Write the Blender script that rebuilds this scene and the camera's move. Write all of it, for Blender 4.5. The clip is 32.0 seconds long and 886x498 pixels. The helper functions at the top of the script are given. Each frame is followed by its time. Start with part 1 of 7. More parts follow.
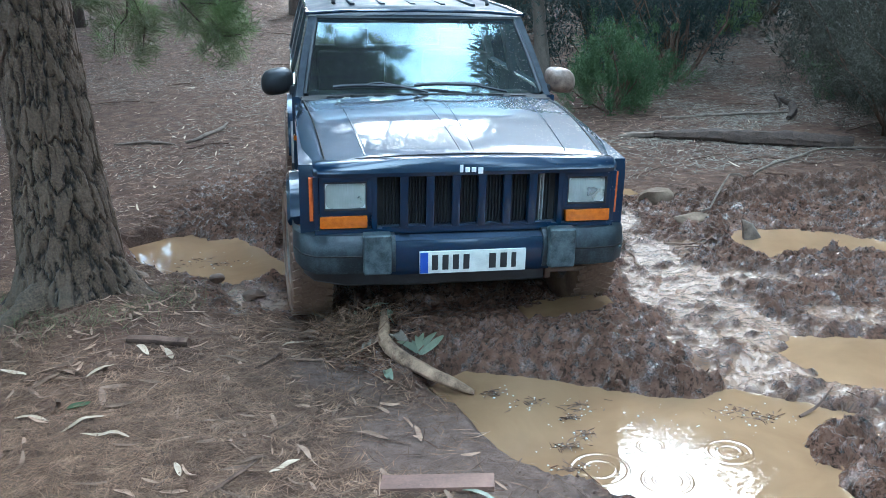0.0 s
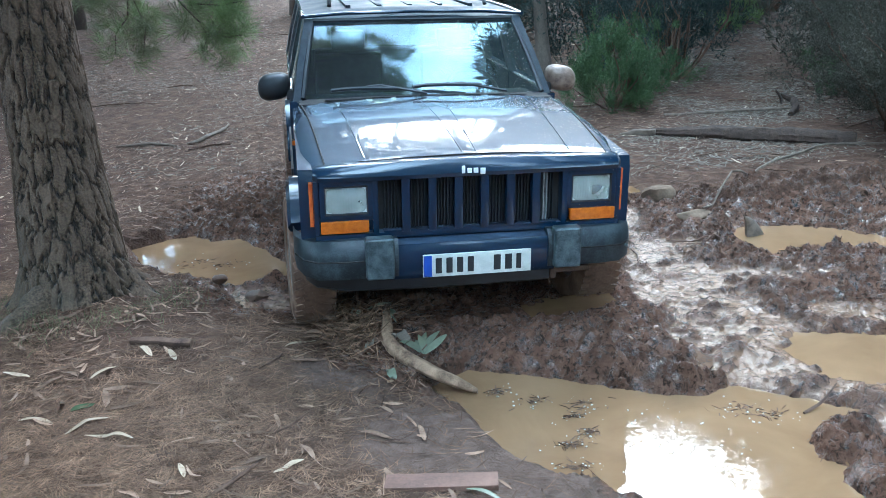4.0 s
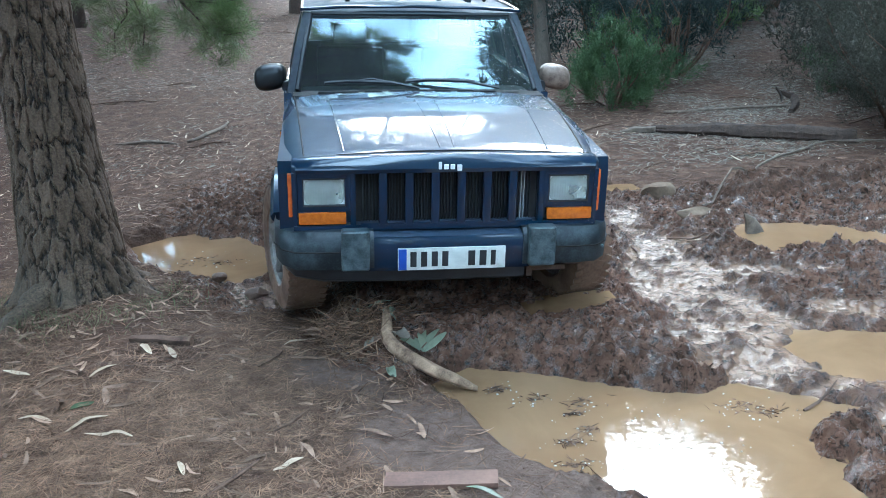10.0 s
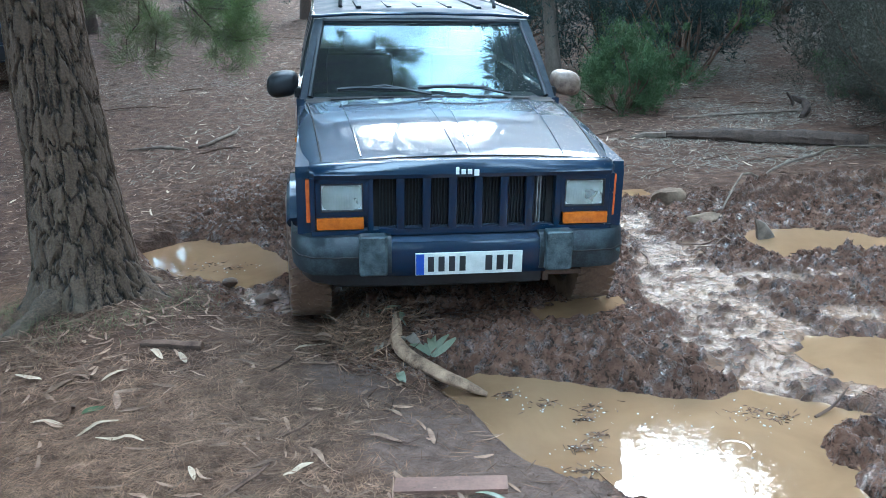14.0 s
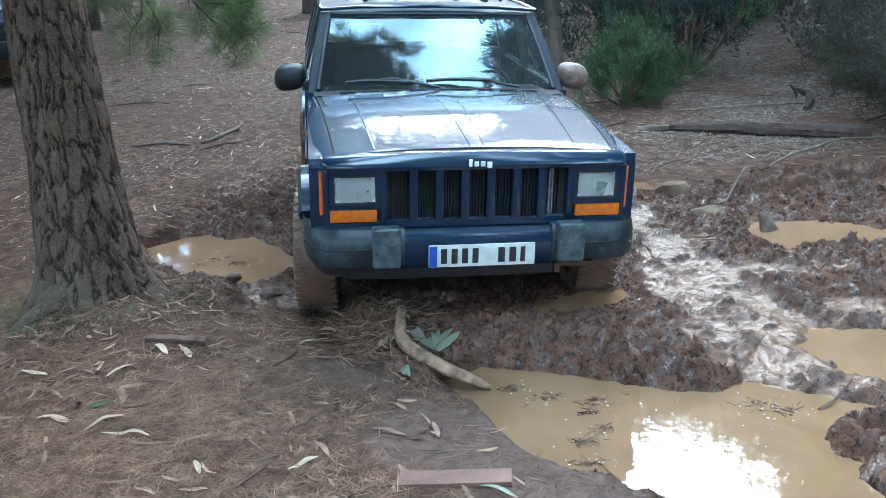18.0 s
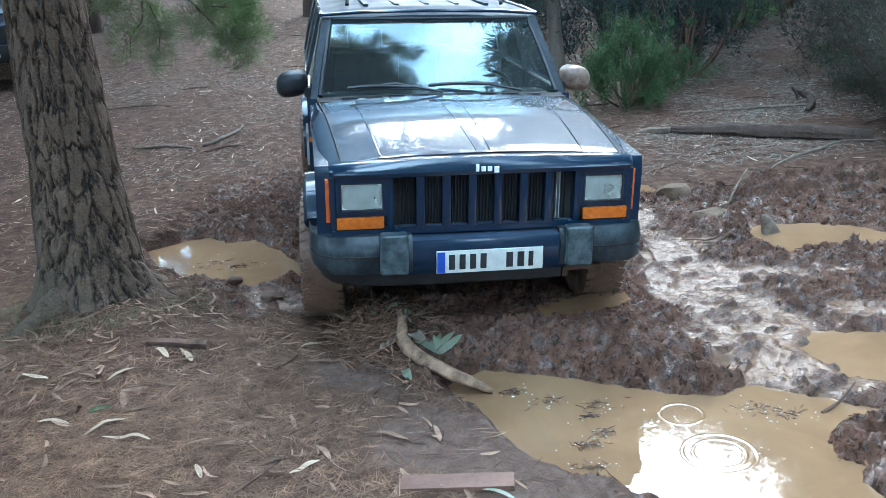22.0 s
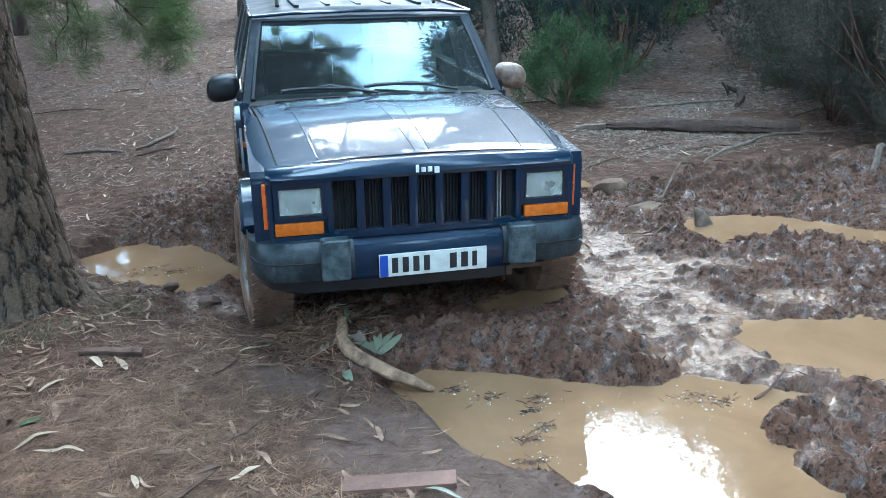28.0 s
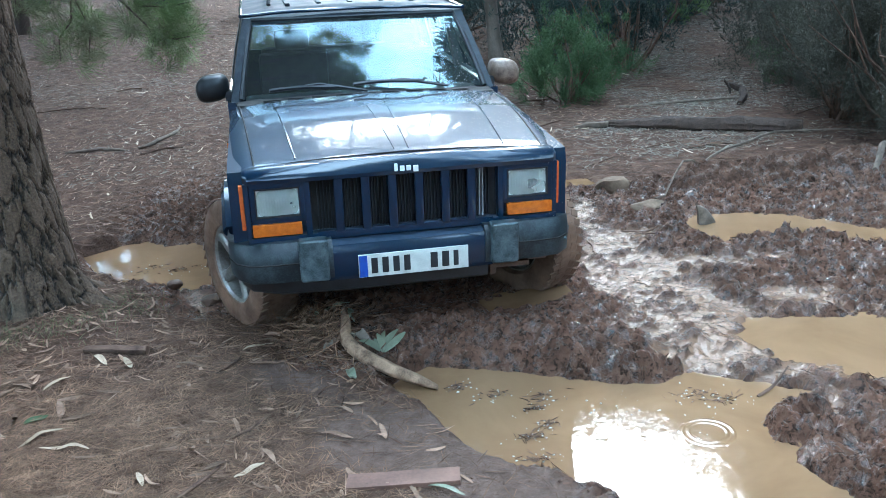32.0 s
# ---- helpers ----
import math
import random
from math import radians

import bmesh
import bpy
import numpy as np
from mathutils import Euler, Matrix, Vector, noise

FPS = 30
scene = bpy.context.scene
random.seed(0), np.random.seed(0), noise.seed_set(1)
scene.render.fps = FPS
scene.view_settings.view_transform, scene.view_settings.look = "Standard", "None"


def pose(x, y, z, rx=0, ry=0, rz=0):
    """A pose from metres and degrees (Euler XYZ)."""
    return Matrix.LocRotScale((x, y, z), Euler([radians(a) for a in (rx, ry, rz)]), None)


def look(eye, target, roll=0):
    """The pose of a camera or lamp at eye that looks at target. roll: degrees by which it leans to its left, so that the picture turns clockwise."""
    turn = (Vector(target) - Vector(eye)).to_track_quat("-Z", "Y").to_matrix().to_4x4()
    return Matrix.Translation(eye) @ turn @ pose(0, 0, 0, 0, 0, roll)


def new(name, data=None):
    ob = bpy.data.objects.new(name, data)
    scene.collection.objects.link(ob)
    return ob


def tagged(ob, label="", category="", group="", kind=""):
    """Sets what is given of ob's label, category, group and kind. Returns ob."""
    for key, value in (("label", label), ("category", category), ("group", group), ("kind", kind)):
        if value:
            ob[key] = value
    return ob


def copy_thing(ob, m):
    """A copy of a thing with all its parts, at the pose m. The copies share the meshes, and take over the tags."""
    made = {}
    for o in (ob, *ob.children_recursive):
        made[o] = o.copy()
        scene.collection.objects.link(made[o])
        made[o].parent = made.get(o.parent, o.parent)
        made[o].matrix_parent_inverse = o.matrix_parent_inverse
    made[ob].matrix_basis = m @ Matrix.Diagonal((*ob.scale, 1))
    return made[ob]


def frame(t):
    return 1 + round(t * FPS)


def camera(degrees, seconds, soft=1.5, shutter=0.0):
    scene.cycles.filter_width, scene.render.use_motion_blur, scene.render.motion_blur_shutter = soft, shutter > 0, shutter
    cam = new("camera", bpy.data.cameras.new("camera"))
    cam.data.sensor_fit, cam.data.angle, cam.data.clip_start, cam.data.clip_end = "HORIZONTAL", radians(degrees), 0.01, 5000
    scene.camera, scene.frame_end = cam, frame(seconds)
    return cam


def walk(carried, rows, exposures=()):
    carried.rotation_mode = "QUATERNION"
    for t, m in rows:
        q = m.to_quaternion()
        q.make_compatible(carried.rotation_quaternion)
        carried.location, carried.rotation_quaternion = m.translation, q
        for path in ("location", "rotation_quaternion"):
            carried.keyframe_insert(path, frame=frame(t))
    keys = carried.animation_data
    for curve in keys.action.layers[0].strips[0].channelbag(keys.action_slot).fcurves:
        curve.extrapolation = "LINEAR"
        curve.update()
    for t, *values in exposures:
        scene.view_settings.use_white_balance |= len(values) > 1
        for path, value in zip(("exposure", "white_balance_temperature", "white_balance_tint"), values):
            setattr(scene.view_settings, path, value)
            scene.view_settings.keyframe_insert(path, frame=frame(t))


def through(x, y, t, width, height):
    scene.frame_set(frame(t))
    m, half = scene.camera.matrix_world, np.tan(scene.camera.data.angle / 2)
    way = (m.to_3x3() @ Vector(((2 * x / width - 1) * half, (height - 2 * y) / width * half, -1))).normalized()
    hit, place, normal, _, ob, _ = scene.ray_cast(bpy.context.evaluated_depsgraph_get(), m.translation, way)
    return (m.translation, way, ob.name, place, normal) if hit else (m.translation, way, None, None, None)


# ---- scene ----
EXPOSURE_STOPS = 3.40
KELVIN = 5260
TINT = 1
SUN_UP = 36
SUN_TURN = 23
SKY_STRENGTH = 0.122
SUN_STRENGTH = 0.65
SUN_SIZE = 40
# ---- camera ----
CAMERA_ROWS = [
    (0, pose(-0.630, -4.568, 1.850, 71.99, 2.75, -8.91)),
    (0.5, pose(-0.628, -4.564, 1.846, 71.85, 2.76, -8.78)),
    (1, pose(-0.627, -4.563, 1.845, 71.73, 2.83, -8.77)),
    (1.5, pose(-0.627, -4.565, 1.846, 71.70, 2.89, -8.78)),
    (2, pose(-0.626, -4.563, 1.848, 71.70, 3.05, -8.84)),
    (2.5, pose(-0.630, -4.564, 1.849, 71.86, 3.03, -8.78)),
    (3, pose(-0.628, -4.564, 1.851, 71.94, 3.04, -8.68)),
    (3.5, pose(-0.628, -4.568, 1.849, 71.95, 3.16, -8.75)),
    (5.5, pose(-0.628, -4.563, 1.847, 71.94, 3.34, -9.07)),
    (6, pose(-0.629, -4.563, 1.845, 71.88, 3.35, -8.86)),
    (6.5, pose(-0.625, -4.565, 1.842, 71.75, 3.50, -8.71)),
    (7, pose(-0.626, -4.563, 1.843, 71.60, 3.50, -8.74)),
    (7.5, pose(-0.628, -4.568, 1.844, 71.75, 3.53, -8.74)),
    (8, pose(-0.632, -4.572, 1.843, 71.98, 3.38, -8.70)),
    (8.5, pose(-0.626, -4.567, 1.844, 72.09, 3.23, -8.60)),
    (9, pose(-0.622, -4.566, 1.844, 71.97, 3.41, -8.78)),
    (9.5, pose(-0.624, -4.565, 1.843, 71.84, 3.38, -8.87)),
    (10, pose(-0.625, -4.564, 1.847, 71.79, 3.31, -8.89)),
    (10.5, pose(-0.629, -4.564, 1.846, 71.86, 3.31, -8.74)),
    (11, pose(-0.628, -4.561, 1.844, 71.97, 3.41, -8.60)),
    (11.5, pose(-0.625, -4.564, 1.846, 71.85, 3.50, -8.51)),
    (12, pose(-0.627, -4.566, 1.846, 71.86, 3.50, -8.51)),
    (12.5, pose(-0.628, -4.571, 1.846, 71.96, 3.28, -8.45)),
    (13, pose(-0.625, -4.570, 1.849, 72.08, 3.23, -8.40)),
    (13.5, pose(-0.626, -4.571, 1.851, 72.18, 3.33, -8.38)),
    (14, pose(-0.625, -4.568, 1.849, 72.18, 3.47, -8.25)),
    (14.5, pose(-0.625, -4.567, 1.851, 72.16, 3.50, -8.34)),
    (16.5, pose(-0.624, -4.564, 1.853, 72.08, 3.75, -8.16)),
    (17, pose(-0.627, -4.563, 1.853, 71.88, 3.87, -8.14)),
    (17.5, pose(-0.624, -4.567, 1.852, 71.79, 3.80, -8.06)),
    (18, pose(-0.625, -4.573, 1.850, 71.80, 3.79, -8.10)),
    (18.5, pose(-0.626, -4.573, 1.852, 71.76, 3.69, -8.07)),
    (19, pose(-0.626, -4.572, 1.854, 71.85, 3.68, -8.07)),
    (19.5, pose(-0.623, -4.574, 1.854, 72.12, 3.79, -8.01)),
    (20, pose(-0.620, -4.573, 1.852, 72.19, 3.95, -8.09)),
    (20.5, pose(-0.624, -4.573, 1.852, 72.04, 3.86, -8.18)),
    (21, pose(-0.624, -4.570, 1.853, 71.96, 3.78, -8.16)),
    (21.5, pose(-0.626, -4.568, 1.852, 71.94, 3.76, -8.20)),
    (22, pose(-0.627, -4.564, 1.850, 71.97, 3.87, -8.07)),
    (22.5, pose(-0.625, -4.566, 1.851, 71.79, 3.95, -7.97)),
    (23, pose(-0.624, -4.571, 1.852, 71.71, 3.93, -8.00)),
    (23.5, pose(-0.625, -4.571, 1.850, 71.54, 3.93, -8.14)),
    (24, pose(-0.627, -4.572, 1.849, 71.54, 4.17, -7.94)),
    (24.5, pose(-0.623, -4.575, 1.851, 71.81, 4.34, -7.98)),
    (25, pose(-0.612, -4.571, 1.856, 72.44, 4.26, -8.05)),
    (25.5, pose(-0.611, -4.574, 1.852, 72.55, 4.40, -8.65)),
    (27.5, pose(-0.595, -4.570, 1.850, 71.62, 4.06, -12.19)),
    (28, pose(-0.600, -4.567, 1.848, 71.63, 4.05, -12.05)),
    (28.5, pose(-0.600, -4.570, 1.851, 71.69, 4.15, -12.03)),
    (29, pose(-0.600, -4.573, 1.853, 71.83, 4.14, -12.22)),
    (29.5, pose(-0.600, -4.574, 1.851, 71.86, 4.01, -12.41)),
    (30, pose(-0.598, -4.571, 1.851, 71.81, 4.02, -12.47)),
    (30.5, pose(-0.600, -4.571, 1.851, 71.74, 4.15, -12.35)),
    (31, pose(-0.601, -4.567, 1.850, 71.69, 4.24, -12.23)),
    (31.5, pose(-0.605, -4.573, 1.848, 71.62, 4.28, -12.13)),
    (32, pose(-0.607, -4.575, 1.849, 71.54, 4.15, -11.94)),
]

cam = camera(54.38, 32.0, soft=0.6)
walk(cam, CAMERA_ROWS, exposures=[(0, EXPOSURE_STOPS, KELVIN, TINT), (32, EXPOSURE_STOPS, KELVIN, TINT)])

# ---- sky and light ----
world = bpy.data.worlds.new("overcast_sky")
scene.world = world
world.use_nodes = True
wn, wl = world.node_tree.nodes, world.node_tree.links
sky = wn.new("ShaderNodeTexSky")
sky.sky_type = "NISHITA"
sky.sun_disc = False
sky.sun_elevation, sky.sun_rotation = radians(SUN_UP), radians(SUN_TURN)
sky.dust_density, sky.ozone_density, sky.air_density = 4.0, 1.0, 1.0
# broken cloud cover: soft white banks over the blue
tc = wn.new("ShaderNodeTexCoord")
cloud = wn.new("ShaderNodeTexNoise")
cloud.inputs["Scale"].default_value, cloud.inputs["Detail"].default_value = 2.2, 6
wl.new(tc.outputs["Generated"], cloud.inputs["Vector"])
ramp = wn.new("ShaderNodeValToRGB")
ramp.color_ramp.elements[0].position, ramp.color_ramp.elements[1].position = 0.40, 0.62
wl.new(cloud.outputs["Fac"], ramp.inputs["Fac"])
mixc = wn.new("ShaderNodeMixRGB")
mixc.inputs["Color2"].default_value = (8.9, 11.3, 13.3, 1)
wl.new(ramp.outputs["Color"], mixc.inputs["Fac"])
wl.new(sky.outputs["Color"], mixc.inputs["Color1"])
wl.new(mixc.outputs["Color"], wn["Background"].inputs["Color"])
wn["Background"].inputs["Strength"].default_value = SKY_STRENGTH

sun = new("sun", bpy.data.lights.new("sun", "SUN"))
sun.data.energy, sun.data.angle, sun.data.color = SUN_STRENGTH, radians(SUN_SIZE), (1.0, 0.97, 0.93)
sun.matrix_world = look((0, 0, 30), Vector((0, 0, 30)) - 10 * Vector((
    math.sin(radians(SUN_TURN)) * math.cos(radians(SUN_UP)),
    math.cos(radians(SUN_TURN)) * math.cos(radians(SUN_UP)), math.sin(radians(SUN_UP)))))


# ---- materials ----
def shader(name):
    mat = bpy.data.materials.new(name)
    mat.use_nodes = True
    n, l = mat.node_tree.nodes, mat.node_tree.links
    return mat, n, l, n["Principled BSDF"]


def noise_node(n, l, scale, detail=4, rough=0.55, vec=None, dist=0.0):
    t = n.new("ShaderNodeTexNoise")
    t.inputs["Scale"].default_value, t.inputs["Detail"].default_value = scale, detail
    t.inputs["Roughness"].default_value, t.inputs["Distortion"].default_value = rough, dist
    if vec is None:
        vec = n.new("ShaderNodeTexCoord").outputs["Object"]
    l.new(vec, t.inputs["Vector"])
    return t.outputs["Fac"]


def ramp_node(n, l, fac, stops):
    r = n.new("ShaderNodeValToRGB")
    e = r.color_ramp.elements
    while len(e) < len(stops):
        e.new(0.5)
    for k, (p, c) in zip(e, stops):
        k.position = p
        k.color = (*c, 1) if len(c) == 3 else c
    l.new(fac, r.inputs["Fac"])
    return r.outputs["Color"]


def mix_node(n, l, fac, a, b, blend="MIX"):
    m = n.new("ShaderNodeMixRGB")
    m.blend_type = blend
    for v, s in ((fac, "Fac"), (a, "Color1"), (b, "Color2")):
        if isinstance(v, (int, float)):
            m.inputs[s].default_value = v
        elif isinstance(v, tuple):
            m.inputs[s].default_value = (*v, 1)
        else:
            l.new(v, m.inputs[s])
    return m.outputs["Color"]


def math_node(n, l, op, a, b):
    m = n.new("ShaderNodeMath")
    m.operation, m.use_clamp = op, False
    for v, s in ((a, 0), (b, 1)):
        if isinstance(v, (int, float)):
            m.inputs[s].default_value = v
        else:
            l.new(v, m.inputs[s])
    return m.outputs[0]


def bump_node(n, l, b, height, strength, distance):
    m = n.new("ShaderNodeBump")
    m.inputs["Strength"].default_value, m.inputs["Distance"].default_value = strength, distance
    l.new(height, m.inputs["Height"])
    l.new(m.outputs["Normal"], b.inputs["Normal"])
    return m


def plain(name, dark, light, rough=0.5, metal=0.0, scale=8.0, bump=0.0, fine=0.002, coat=0.0, vary=0.0, rough2=None, lo=0.32, hi=0.68):
    """A surface between two colours, mottled at two scales."""
    mat, n, l, b = shader(name)
    a = noise_node(n, l, scale, 5)
    c = noise_node(n, l, scale * 9, 3)
    f = math_node(n, l, "ADD", math_node(n, l, "MULTIPLY", a, 0.7), math_node(n, l, "MULTIPLY", c, 0.3))
    col = ramp_node(n, l, f, [(lo, dark), (hi, light)])
    if vary:
        info = n.new("ShaderNodeObjectInfo")
        geo = n.new("ShaderNodeNewGeometry")
        r = math_node(n, l, "ADD", geo.outputs["Random Per Island"], info.outputs["Random"])
        r = math_node(n, l, "FRACT", r, 0)
        v = ramp_node(n, l, r, [(0.0, (1 - vary,) * 3), (1.0, (1 + vary,) * 3)])
        col = mix_node(n, l, 1.0, col, v, "MULTIPLY")
    l.new(col, b.inputs["Base Color"])
    b.inputs["Metallic"].default_value = metal
    if rough2 is None:
        b.inputs["Roughness"].default_value = rough
    else:
        l.new(ramp_node(n, l, a, [(0.35, (rough,) * 3), (0.65, (rough2,) * 3)]), b.inputs["Roughness"])
    b.inputs["Coat Weight"].default_value = coat
    b.inputs["Coat Roughness"].default_value = 0.05
    if bump:
        bump_node(n, l, b, f, bump, fine)
    return mat


def leafy(name, dark, light, rough=0.6, vary=0.35, through=0.25):
    """Leaves: each island its own tone, some light passing through."""
    mat, n, l, b = shader(name)
    geo = n.new("ShaderNodeNewGeometry")
    col = ramp_node(n, l, geo.outputs["Random Per Island"], [(0.0, dark), (1.0, light)])
    col = mix_node(n, l, 0.5, col, ramp_node(n, l, noise_node(n, l, 3.0, 3), [(0.3, dark), (0.7, light)]))
    l.new(col, b.inputs["Base Color"])
    b.inputs["Roughness"].default_value = rough
    b.inputs["Specular IOR Level"].default_value = 0.3
    tr = n.new("ShaderNodeBsdfTranslucent")
    l.new(col, tr.inputs["Color"])
    mx = n.new("ShaderNodeMixShader")
    mx.inputs["Fac"].default_value = through
    l.new(b.outputs[0], mx.inputs[1])
    l.new(tr.outputs[0], mx.inputs[2])
    l.new(mx.outputs[0], n["Material Output"].inputs["Surface"])
    return mat


def car_paint():
    """Dark blue metallic paint under a clear coat, with dried mud flecks on one side of the car."""
    mat, n, l, b = shader("blue_car_paint")
    tc = n.new("ShaderNodeTexCoord")
    sep = n.new("ShaderNodeSeparateXYZ")
    l.new(tc.outputs["Object"], sep.inputs[0])
    flake = noise_node(n, l, 900, 2)
    big = noise_node(n, l, 2.5, 4)
    col = ramp_node(n, l, flake, [(0.3, (0.001, 0.008, 0.022)), (0.75, (0.002, 0.021, 0.050))])
    col = mix_node(n, l, math_node(n, l, "MULTIPLY", big, 0.12), col, (0.02, 0.04, 0.08))
    # flecks: small spots whose number grows towards the muddy side
    v = n.new("ShaderNodeTexVoronoi")
    v.inputs["Scale"].default_value = 75
    l.new(tc.outputs["Object"], v.inputs["Vector"])
    side = n.new("ShaderNodeMapRange")
    side.inputs[1].default_value, side.inputs[2].default_value = 0.12, 0.85
    side.inputs[3].default_value, side.inputs[4].default_value = -0.02, 0.46
    l.new(sep.outputs[0], side.inputs[0])
    low = n.new("ShaderNodeMapRange")
    low.inputs[1].default_value, low.inputs[2].default_value = 0.75, 0.45
    low.inputs[3].default_value, low.inputs[4].default_value = 0.0, 0.16
    l.new(sep.outputs[2], low.inputs[0])
    reach = math_node(n, l, "ADD", side.outputs[0], low.outputs[0])
    reach = math_node(n, l, "MULTIPLY", reach, ramp_node(n, l, noise_node(n, l, 7, 4), [(0.35, (0.3,) * 3), (0.62, (1.35,) * 3)]))
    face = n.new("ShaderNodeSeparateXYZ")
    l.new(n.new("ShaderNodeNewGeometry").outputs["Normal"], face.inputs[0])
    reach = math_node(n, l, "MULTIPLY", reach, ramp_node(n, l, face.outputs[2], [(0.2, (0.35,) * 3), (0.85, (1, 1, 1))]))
    own = n.new("ShaderNodeSeparateXYZ")
    l.new(v.outputs["Color"], own.inputs[0])
    reach = math_node(n, l, "MULTIPLY", reach, math_node(n, l, "POWER", own.outputs[0], 0.7))
    spot = math_node(n, l, "LESS_THAN", v.outputs["Distance"], reach)
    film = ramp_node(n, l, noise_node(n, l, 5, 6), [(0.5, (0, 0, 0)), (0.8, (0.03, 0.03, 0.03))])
    # a pale blue-grey film, stronger on faces that look up
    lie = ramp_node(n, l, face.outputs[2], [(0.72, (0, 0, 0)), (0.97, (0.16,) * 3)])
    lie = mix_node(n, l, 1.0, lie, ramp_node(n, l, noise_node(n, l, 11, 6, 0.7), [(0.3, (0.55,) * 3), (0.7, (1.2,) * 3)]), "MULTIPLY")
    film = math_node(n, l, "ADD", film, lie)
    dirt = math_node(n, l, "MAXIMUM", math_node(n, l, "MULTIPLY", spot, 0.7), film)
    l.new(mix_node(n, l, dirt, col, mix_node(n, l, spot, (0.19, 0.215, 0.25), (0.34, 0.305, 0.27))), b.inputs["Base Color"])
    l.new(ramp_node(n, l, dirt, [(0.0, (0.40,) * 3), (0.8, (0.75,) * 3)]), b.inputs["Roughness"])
    b.inputs["Metallic"].default_value = 0.0
    b.inputs["Specular IOR Level"].default_value = 0.15
    l.new(ramp_node(n, l, dirt, [(0.0, (1.0,) * 3), (0.25, (0.85,) * 3), (0.7, (0.05,) * 3)]), b.inputs["Coat Weight"])
    b.inputs["Coat Roughness"].default_value = 0.055
    return mat


def glass(name, tint, ior=1.55, dirt=0.08, streak=False, even=False):
    """A pane: what lies behind it, tinted, under a mirror-like gloss, with a thin film of dirt."""
    mat, n, l, b = shader(name)
    n.remove(b)
    tr = n.new("ShaderNodeBsdfTransparent")
    tr.inputs["Color"].default_value = (*tint, 1)
    gl = n.new("ShaderNodeBsdfGlossy")
    gl.inputs["Roughness"].default_value = 0.015
    gl.inputs["Color"].default_value = (0.78, 0.96, 1.0, 1)
    fr = n.new("ShaderNodeFresnel")
    fr.inputs["IOR"].default_value = ior
    mx = n.new("ShaderNodeMixShader")
    l.new(fr.outputs[0], mx.inputs[0])
    l.new(tr.outputs[0], mx.inputs[1])
    l.new(gl.outputs[0], mx.inputs[2])
    df = n.new("ShaderNodeBsdfDiffuse")
    df.inputs["Color"].default_value = (0.30, 0.30, 0.29, 1)
    film = ramp_node(n, l, noise_node(n, l, 26, 6, 0.7), [(0.42, (dirt * 0.3,) * 3), (0.75, (dirt * 2.2,) * 3)])
    if even:
        film = ramp_node(n, l, noise_node(n, l, 9, 3), [(0.3, (dirt * 0.85,) * 3), (0.7, (dirt * 1.15,) * 3)])
    if streak:
        tc = n.new("ShaderNodeTexCoord")
        sep = n.new("ShaderNodeSeparateXYZ")
        l.new(tc.outputs["Object"], sep.inputs[0])
        v = n.new("ShaderNodeTexVoronoi")
        v.inputs["Scale"].default_value = 50
        l.new(tc.outputs["Object"], v.inputs["Vector"])
        side = n.new("ShaderNodeMapRange")
        side.inputs[1].default_value, side.inputs[2].default_value = 0.25, 0.75
        side.inputs[3].default_value, side.inputs[4].default_value = 0.0, 0.24
        l.new(sep.outputs[0], side.inputs[0])
        spot = math_node(n, l, "LESS_THAN", v.outputs["Distance"], side.outputs[0])
        film = math_node(n, l, "MAXIMUM", film, math_node(n, l, "MULTIPLY", spot, 0.6))
    m2 = n.new("ShaderNodeMixShader")
    l.new(film, m2.inputs[0])
    l.new(mx.outputs[0], m2.inputs[1])
    l.new(df.outputs[0], m2.inputs[2])
    l.new(m2.outputs[0], n["Material Output"].inputs["Surface"])
    return mat


